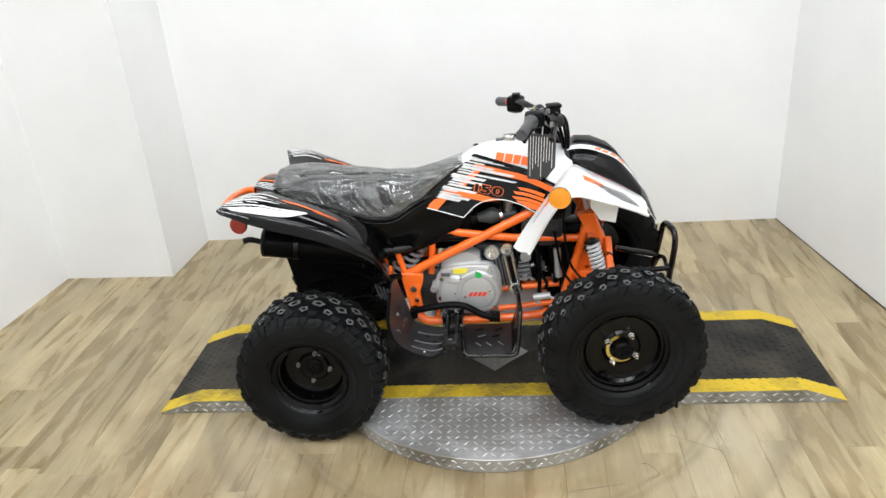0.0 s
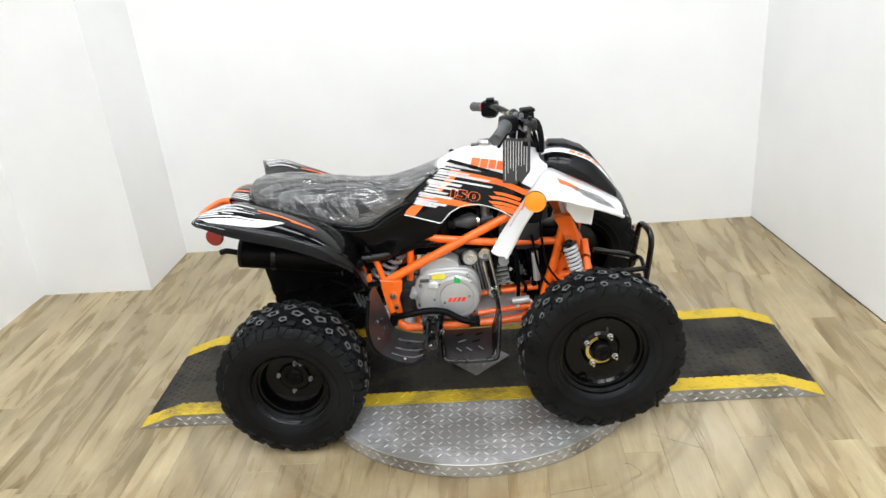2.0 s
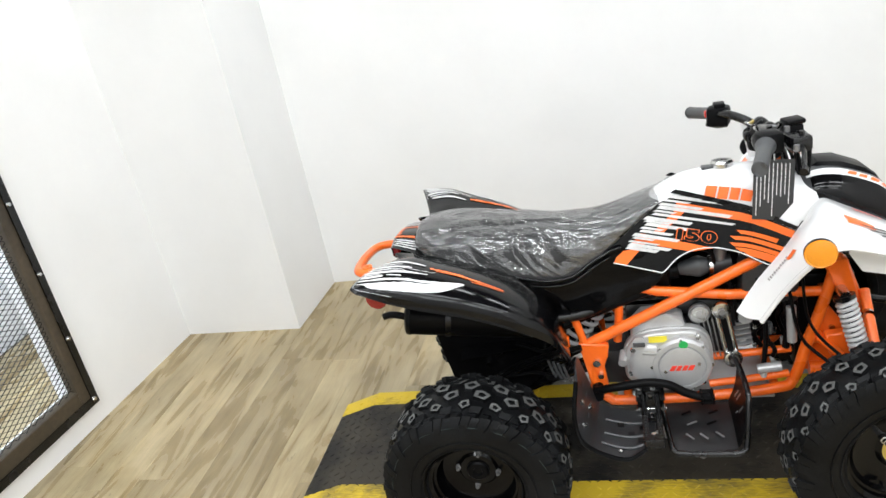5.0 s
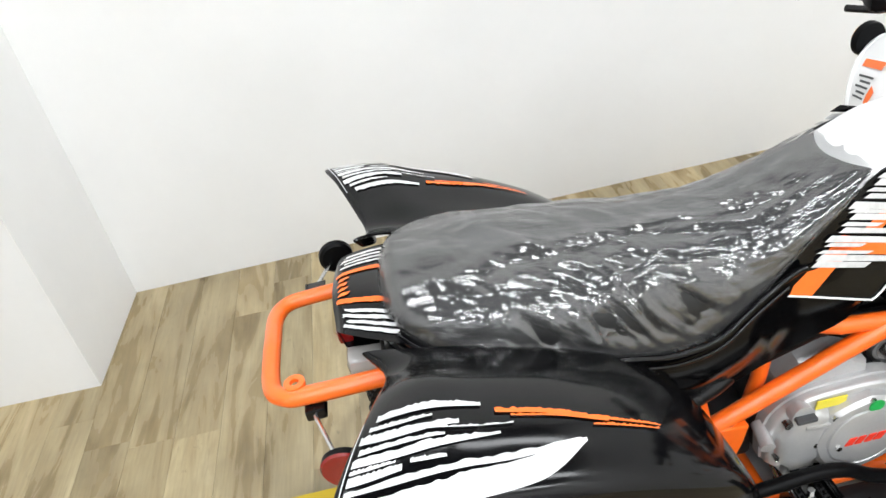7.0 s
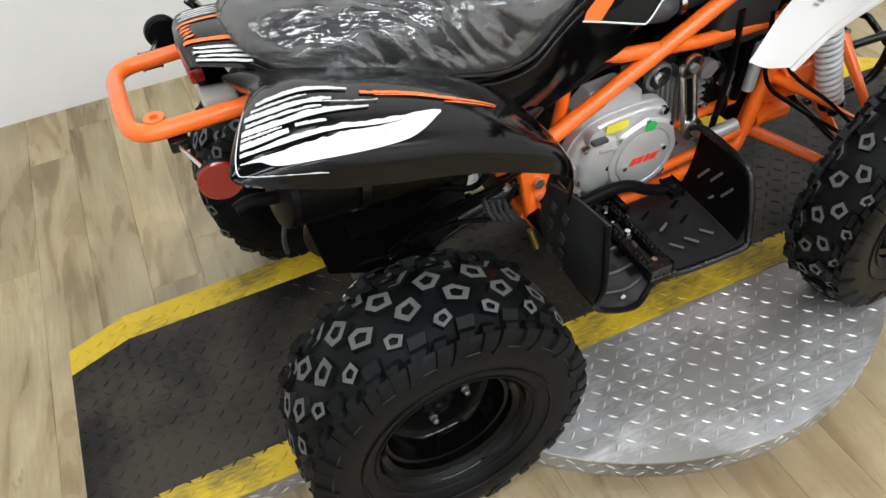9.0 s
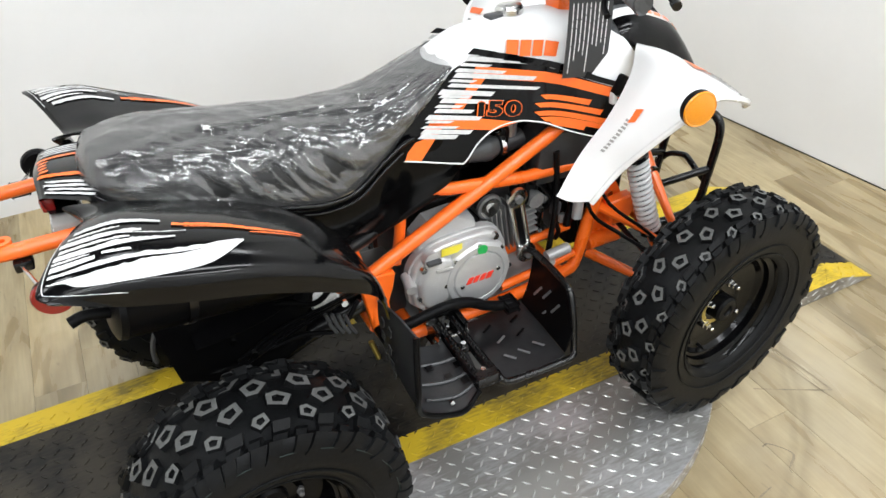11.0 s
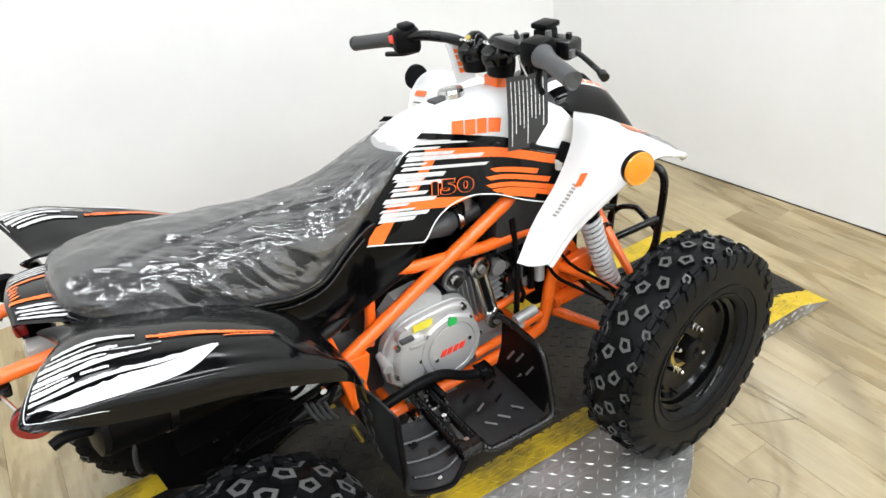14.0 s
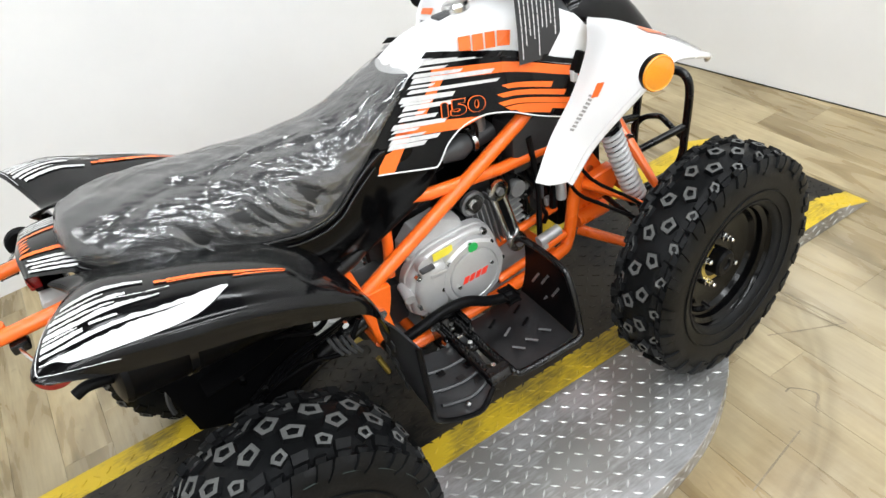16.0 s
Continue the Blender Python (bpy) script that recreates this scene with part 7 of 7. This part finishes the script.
# --- front fenders
for s in (-1, 1):
    F = patch([[S(0.330, 0.212, 0.592, s), S(0.350, 0.235, 0.586, s), S(0.380, 0.262, 0.592, s)],
               [S(0.376, 0.205, 0.665, s), S(0.388, 0.242, 0.668, s), S(0.413, 0.284, 0.664, s)],
               [S(0.430, 0.216, 0.745, s), S(0.432, 0.270, 0.752, s), S(0.442, 0.335, 0.742, s)],
               [S(0.480, 0.204, 0.812, s), S(0.476, 0.272, 0.826, s), S(0.476, 0.378, 0.806, s)],
               [S(0.524, 0.160, 0.846, s), S(0.524, 0.246, 0.856, s), S(0.521, 0.384, 0.830, s)],
               [S(0.580, 0.112, 0.812, s), S(0.600, 0.230, 0.818, s), S(0.612, 0.355, 0.794, s)],
               [S(0.670, 0.108, 0.762, s), S(0.690, 0.205, 0.765, s), S(0.700, 0.300, 0.744, s)],
               [S(0.755, 0.095, 0.708, s), S(0.760, 0.170, 0.712, s), S(0.752, 0.250, 0.704, s)]])
    if s > 0:
        flat = F
        F = lambda u, v: flat(u, v) - Vector((0.034 * min(1, max(0, (0.62 - u) / 0.3)), 0, 0))
    fd = part("front_fender", sheet(bmesh.new(), F, 60, 18, thick=0.004), M_WHITE, quad, "white front fender with a drooping mud flap", sharp=60)
    # rolled outer edge
    bar("fender_edge", [F(u, 1.0) + Vector((0, 0, -0.004)) for u in np.linspace(0.0, 1, 46)], 0.006, M_WHITE, n=8, parent=fd)
    Q = lifted(F, 0.0022)
    if (Q(0.7, 0.5) - F(0.7, 0.5)).z < 0:
        Q = lifted(F, -0.0022)
    bm = bmesh.new()
    random.seed(3)
    for k in range(5):
        stroke(bm, Q, 0.66 + 0.03 * k, 0.84 + 0.02 * k, 0.66 + 0.05 * k, 0.685 + 0.05 * k, 0.02, 0.0, 14)
    part("dark_print", bm, M_GREY, fd, "dark torn streaks", smooth=False)
    bm = bmesh.new()
    stroke(bm, Q, 0.60, 0.70, 0.60, 0.70, 0.02, 0.03, 8)
    part("orange_print", bm, M_ORANGE_DECAL, fd, "orange accent", smooth=False)
    bm = bmesh.new()
    for k in range(9):
        if k != 5:
            stroke(bm, Q, 0.72 + k * 0.0205, 0.734 + k * 0.0205, 0.20, 0.29, 0.0, 0.0, 2, 1)
    part("letter_bar", bm, M_REDP, fd, "small red line of lettering", smooth=False)
    bm = bmesh.new()
    for k in range(10):
        stroke(bm, Q, 0.18 + k * 0.012, 0.187 + k * 0.012, 0.44 + 0.008 * (k % 3), 0.53 + 0.01 * (k % 2), 0.0, 0.0, 1, 1)
    part("faint_print", bm, M_CLEAR, fd, "faint grey lettering", smooth=False)
    bm = bmesh.new()
    stroke(bm, Q, 0.285, 0.33, 0.50, 0.60, 0.0, 0.012, 2, 2)
    part("orange_tab", bm, M_ORANGE_DECAL, fd, smooth=False)
    if s > 0:
        part("label_header", stroke(bmesh.new(), Q, 0.385, 0.41, 0.62, 0.90, 0.0, 0.0, 2, 4), M_ORANGE_DECAL, fd, "orange header of a warning label", smooth=False)
        for k in range(5):
            part("letter_bar", stroke(bmesh.new(), Q, 0.30 + 0.014 * k, 0.306 + 0.014 * k, 0.64, 0.88 - 0.05 * (k % 2), 0.0, 0.0, 1, 4), M_GREY, fd, smooth=False)
    # round amber reflector
    bm = bmesh.new()
    lathe(bm, [(0, -0.010), (0.031, -0.010), (0.0325, -0.006), (0.0325, 0.003)], 36)
    Mx = Matrix.Translation(S(0.471, 0.396, 0.824, s)) @ Matrix.Rotation(s * 0.12, 4, "Z") @ (Matrix.Identity(4) if s > 0 else Matrix.Rotation(math.pi, 4, "Z"))
    for v in bm.verts:
        v.co = Mx @ v.co
    am = part("side_reflector", bm, M_MATTE, quad, "round amber reflector in a black ring", sharp=30)
    bm = bmesh.new()
    lathe(bm, [(0.0325, 0.003), (0.0305, 0.006), (0.028, 0.005), (0.024, 0.0065), (0, 0.0075)], 36)
    for v in bm.verts:
        v.co = Mx @ v.co
    part("amber_lens", bm, M_AMBER, am, "amber lens", sharp=30)
    # white inner splash plate under the fender
    bm = bmesh.new()
    prof = [(0.585, 0.775), (0.672, 0.735), (0.660, 0.660), (0.610, 0.672), (0.580, 0.720)]
    loft(bm, [[S(x, 0.200, z, s) for x, z in prof], [S(x, 0.204, z, s) for x, z in prof]])
    part("splash_plate", bm, M_WHITE, quad, "white inner splash plate", smooth=False)
    # rubber buckle between shroud and fender
    bm = bmesh.new()
    box(bm, S(0.485, 0.172, 0.776, s) - Vector((0.010, 0.008, 0.022)), S(0.485, 0.172, 0.776, s) + Vector((0.010, 0.008, 0.022)), 0.004, Matrix.Rotation(0.5, 4, "Y"))
    part("fixing_buckle", bm, M_MATTE, quad, "small black rubber fixing")
    part("buckle_tab", box(bmesh.new(), S(0.472, 0.173, 0.753, s) - Vector((0.006, 0.006, 0.012)), S(0.472, 0.173, 0.753, s) + Vector((0.006, 0.006, 0.012)), 0.002), M_SPRING, quad)

# --- steering
bar("steering_stem", [(0.505, YC, 0.70), (0.492, YC, 0.84), (0.462, YC, 0.955)], 0.016, M_BLACKSTEEL, "black steering stem")
part("stem_bracket", box(bmesh.new(), (0.432, YC - 0.026, 0.872), (0.470, YC + 0.024, 0.915), 0.006), M_ORANGE, quad, "orange steering bracket")
hb = bar("handlebar", [(0.322, YC + 0.31, 0.968), (0.345, YC + 0.235, 0.985), (0.372, YC + 0.165, 0.998), (0.415, YC + 0.095, 0.985), (0.445, YC + 0.045, 0.958), (0.450, YC, 0.955), (0.452, YC - 0.045, 0.960), (0.438, YC - 0.095, 0.990), (0.412, YC - 0.165, 1.010), (0.395, YC - 0.235, 1.010), (0.370, YC - 0.325, 1.004)], 0.0115, M_BLACKSTEEL, "black handlebar", smooth=60)
part("bar_clamp", box(bmesh.new(), (0.428, YC - 0.035, 0.940), (0.475, YC + 0.035, 0.975), 0.007), M_BLACKSTEEL, hb)
for pts in ([(0.300, YC + 0.352, 0.962), (0.304, YC + 0.345, 0.963), (0.347, YC + 0.236, 0.985)], [(0.366, YC - 0.342, 1.003), (0.369, YC - 0.333, 1.004), (0.398, YC - 0.225, 1.010)]):
    g = part("grip", tube(bmesh.new(), crom(pts, 14), [0.0145] + [0.0175] * 2 + [0.0165] * 9 + [0.0175, 0.0225], 20), M_GREY, hb, "grey rubber grip", sharp=30)
# left switch block, lever
sw = part("switch_block", box(bmesh.new(), (0.328, YC + 0.186, 0.958), (0.388, YC + 0.232, 1.012), 0.010, Matrix.Rotation(-0.3, 4, "Z")), M_MATTE, quad, "black switch block")
part("stop_button", box(bmesh.new(), (0.322, YC + 0.208, 0.983), (0.336, YC + 0.226, 1.000), 0.003), M_REDP, sw, "red stop switch")
part("choke_tab", box(bmesh.new(), (0.345, YC + 0.19, 1.008), (0.375, YC + 0.225, 1.022), 0.004), M_MATTE, sw)
bar("park_lever", [(0.375, YC + 0.19, 0.962), (0.355, YC + 0.22, 0.952), (0.335, YC + 0.27, 0.945)], 0.006, M_BLACKSTEEL, n=8)
bar("cable", [(0.365, YC + 0.19, 0.99), (0.42, YC + 0.12, 0.985), (0.47, YC + 0.04, 0.93), (0.50, YC + 0.01, 0.86), (0.49, YC, 0.76)], 0.0045, M_MATTE, smooth=24, n=8)
bar("cable", [(0.40, YC - 0.16, 0.995), (0.455, YC - 0.10, 0.975), (0.49, YC - 0.04, 0.92), (0.51, YC - 0.02, 0.84), (0.50, YC, 0.74)], 0.0045, M_MATTE, smooth=24, n=8)
bar("cable", [(0.47, YC - 0.14, 1.02), (0.50, YC - 0.09, 0.98), (0.515, YC - 0.06, 0.90), (0.52, YC - 0.05, 0.82)], 0.005, M_MATTE, smooth=24, n=8)
rsx = random.Random(8)
for k in range(5):
    y = -0.05 - 0.02 * k
    bar("cable", [(0.435 + 0.006 * k, YC + y - 0.06, 1.0), (0.455 + 0.008 * k, YC + y - 0.02, 1.012 - 0.006 * k), (0.485, YC + y * 0.6, 0.975), (0.505, YC + y * 0.4, 0.90), (0.51, YC + y * 0.3, 0.80)], 0.0035 + 0.0006 * k, M_MATTE if k % 3 else M_GLOSS, smooth=20, n=7)
part("clamp_cover", box(bmesh.new(), (0.405, YC - 0.155, 0.985), (0.470, YC - 0.055, 1.008), 0.008, Matrix.Rotation(0.15, 4, "Y")), M_GLOSS, quad, "glossy black clamp cover")
# right throttle housing, brake reservoir, lever
part("throttle_housing", box(bmesh.new(), (0.382, YC - 0.222, 0.985), (0.438, YC - 0.170, 1.035), 0.012, Matrix.Rotation(0.25, 4, "Z")), M_MATTE, quad, "black throttle housing")
mc = part("brake_reservoir", box(bmesh.new(), (0.452, YC - 0.160, 1.000), (0.490, YC - 0.126, 1.030), 0.006, Matrix.Rotation(0.25, 4, "Z")), M_MATTE, quad, "black brake fluid reservoir")
part("reservoir_lid", box(bmesh.new(), (0.449, YC - 0.163, 1.030), (0.493, YC - 0.123, 1.042), 0.005, Matrix.Rotation(0.25, 4, "Z")), M_MATTE, mc)
part("lever_mount", box(bmesh.new(), (0.445, YC - 0.225, 0.985), (0.492, YC - 0.165, 1.022), 0.008, Matrix.Rotation(0.25, 4, "Z")), M_BLACKSTEEL, quad)
for k, (x, y, z) in enumerate(((0.452, -0.175, 1.024), (0.476, -0.205, 1.020), (0.460, -0.232, 0.998), (0.420, -0.150, 1.022), (0.436, -0.120, 1.012), (0.398, -0.205, 0.985))):
    part("clamp_screw", rod(bmesh.new(), (x, YC + y, z - 0.004), (x, YC + y, z + 0.010), 0.0065, 6), M_BLACKSTEEL if k % 2 else M_FIN, quad)
bar("brake_hose", [(0.470, YC - 0.135, 1.010), (0.505, YC - 0.120, 0.990), (0.520, YC - 0.085, 0.930), (0.520, YC - 0.060, 0.84)], 0.0055, M_MATTE, smooth=20, n=8)
part("lever_perch", rod(bmesh.new(), (0.452, YC - 0.212, 1.006), (0.486, YC - 0.206, 1.004), 0.013, 12), M_BLACKSTEEL, quad)
lev = bar("brake_lever", [(0.468, YC - 0.205, 1.003), (0.472, YC - 0.235, 0.999), (0.466, YC - 0.275, 0.991), (0.456, YC - 0.318, 0.982)], 0.0052, M_BLACKSTEEL, "black brake lever", smooth=18)
part("lever_ball", rod(bmesh.new(), (0.458, YC - 0.313, 0.983), (0.453, YC - 0.327, 0.980), 0.0085, 14), M_BLACKSTEEL, lev)
part("thumb_throttle", tube(bmesh.new(), [(0.405, YC - 0.21, 0.985), (0.385, YC - 0.225, 0.965), (0.375, YC - 0.25, 0.955)], 0.006, 8, 10), M_MATTE, quad)
# instrument pods ahead of the tank
for y, x in ((0.045, 0.428), (-0.030, 0.436)):
    bm = bmesh.new()
    tube(bm, crom([(x + 0.004, YC + y, 0.918), (x + 0.006, YC + y, 0.94), (x + 0.002, YC + y, 0.958)], 6), [0.026, 0.030, 0.031, 0.032, 0.032, 0.031], 24)
    pdx = part("instrument_pod", bm, M_MATTE, quad, "black instrument pod with a glossy cap", sharp=40)
    bm = bmesh.new()
    tube(bm, crom([(x + 0.003, YC + y, 0.950), (x, YC + y, 0.968), (x - 0.006, YC + y, 0.984), (x - 0.012, YC + y, 0.990)], 9), [0.034, 0.0355, 0.036, 0.0355, 0.034, 0.031, 0.027, 0.021, 0.012], 26)
    part("pod_cap", bm, M_GLOSS, pdx, "glossy black cap")
    part("pod_ring", tube(bmesh.new(), [(x - 0.010 + 0.018 * math.cos(t), YC + y + 0.018 * math.sin(t), 0.9885 - 0.004 * math.cos(t)) for t in np.linspace(0, 2 * math.pi, 24, endpoint=False)], 0.0022, 6, closed=True), M_STEEL, pdx)
part("ignition_barrel", rod(bmesh.new(), (0.417, YC + 0.045, 0.990), (0.414, YC + 0.045, 0.994), 0.008, 12), M_ZINC, quad, "brass-coloured ignition barrel")

# --- hang tag on the bar
tag = thing("hang_tag", (0.43, -0.136, 0.787), "dark card tag with pale print hanging from the handlebar", "tag")
A, B, C = Vector((0.392, -0.137, 0.945)), Vector((0.480, -0.150, 0.940)), Vector((0.385, -0.137, 0.793))
du, dv = B - A, C - A
nn = du.cross(dv).normalized()
if nn.y > 0:
    nn = -nn


def card(u, v):
    return A + du * u + dv * v + nn * (0.006 * math.sin(v * 2.4) + 0.004 * u)


part("card", sheet(bmesh.new(), card, 8, 12, thick=0.0012), M_TAG, tag)
rs = random.Random(9)
for k in range(9):
    u = 0.08 + k * 0.098
    bm = bmesh.new()
    v = 0.06
    end = rs.uniform(0.55, 0.95) if k not in (0, 4) else 0.93
    while v < end:
        ln = rs.uniform(0.05, 0.17)
        vs = [bm.verts.new(card(u + a, min(v + b, end)) + nn * 0.0018) for a, b in ((0, 0), (0.022, 0), (0.022, ln), (0, ln))]
        bm.faces.new(vs)
        v += ln + 0.010
    part("print_line", bm, M_PAPER, tag, smooth=False)
part("string", tube(bmesh.new(), [card(0.5, 0.02), (0.44, YC - 0.10, 0.965), (0.445, YC - 0.09, 0.99)], 0.002, 6, 8), M_PAPER, tag)
# white cover plate on the bar
P = patch([[(0.396, YC + 0.110, 0.991), (0.437, YC + 0.100, 0.977)], [(0.407, YC + 0.109, 0.940), (0.450, YC + 0.100, 0.935)], [(0.417, YC + 0.108, 0.884), (0.462, YC + 0.100, 0.889)]])
bc = part("bar_cover", sheet(bmesh.new(), P, 10, 6, thick=0.004), M_WHITE, quad, "white plastic bar cover with red mark")
Q = lifted(P, 0.006)
if (Q(0.5, 0.5) - P(0.5, 0.5)).dot(Vector((-0.5, -0.7, 0.5))) < 0:
    Q = lifted(P, -0.006)
for k in range(4):
    part("mark_block", stroke(bmesh.new(), Q, 0.22 + k * 0.15, 0.33 + k * 0.15, 0.28, 0.72, 0.0, 0.03, 3, 2), M_ORANGE_DECAL, bc, "red plain mark", smooth=False)
# ---------------------------------------------------------------- floor planks
PLANK_W, PLANK_L = 0.126, 1.22
bm = bmesh.new()
box(bm, (-3.4, -4.5, -0.06), (2.8, 1.7, -0.012))
floor = tagged(part("floor", bm, M_GUNK, smooth=False), "limed oak vinyl plank floor, scuffed by tyres", "floor", kind="structure")
# scratches and tyre scrubs on the vinyl
M_SCUFF = material("dark_scuff", (0.235, 0.19, 0.125), 0.5, grain=0.4, scale=120, stain=0.3)
for pts, w in (([(0.977, -0.388), (0.983, -0.47), (0.989, -0.559)], 0.0018), ([(0.989, -0.559), (0.90, -0.51), (0.822, -0.464)], 0.0016),
               ([(0.707, -0.606), (0.727, -0.608), (0.753, -0.653), (0.716, -0.678), (0.711, -0.690)], 0.0020), ([(0.941, -0.337), (0.955, -0.448), (0.967, -0.572)], 0.0013),
               ([(0.449, -0.733), (0.545, -0.714), (0.642, -0.695)], 0.0020), ([(-0.35, -0.55), (-0.30, -0.66), (-0.20, -0.74)], 0.0022)):
    bm = bmesh.new()
    line = [Vector((*p, 0.0012)) for p in crom(pts, 24)]
    rows = []
    for a, b in zip(line, line[1:] + [2 * line[-1] - line[-2]]):
        d = (b - a).normalized().cross(Vector((0, 0, 1)))
        h = w * 1.7 * (0.6 + 0.5 * noise.noise(a * 40))
        rows.append((bm.verts.new(a - d * h), bm.verts.new(a + d * h)))
    for p, q in zip(rows, rows[1:]):
        bm.faces.new((p[0], p[1], q[1], q[0]))
    part("scratch", bm, M_SCUFF, floor, smooth=False)
bm = bmesh.new()
box(bm, (-PLANK_W / 2 + 0.0002, -PLANK_L / 2 + 0.0002, -0.012), (PLANK_W / 2 - 0.0002, PLANK_L / 2 - 0.0002, 0.0))
bmesh.ops.bevel(bm, geom=[e for e in bm.edges if all(v.co.z > -0.001 for v in e.verts)], offset=0.0005, segments=1, affect="EDGES")
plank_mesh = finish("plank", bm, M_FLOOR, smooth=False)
rng = random.Random(4)
for i in range(-33, 15):
    shift = rng.uniform(0, PLANK_L)
    for j in range(-3, 3):
        x, y = 0.97 - PLANK_W / 2 + (i - 1) * PLANK_W, -1.0 + j * PLANK_L + shift
        if -3.12 < x < 2.40 and y + PLANK_L / 2 > -4.3 and y - PLANK_L / 2 < 1.45:
            ob = new("plank", plank_mesh)
            ob.location = (x, y, 0)
            ob.parent = floor
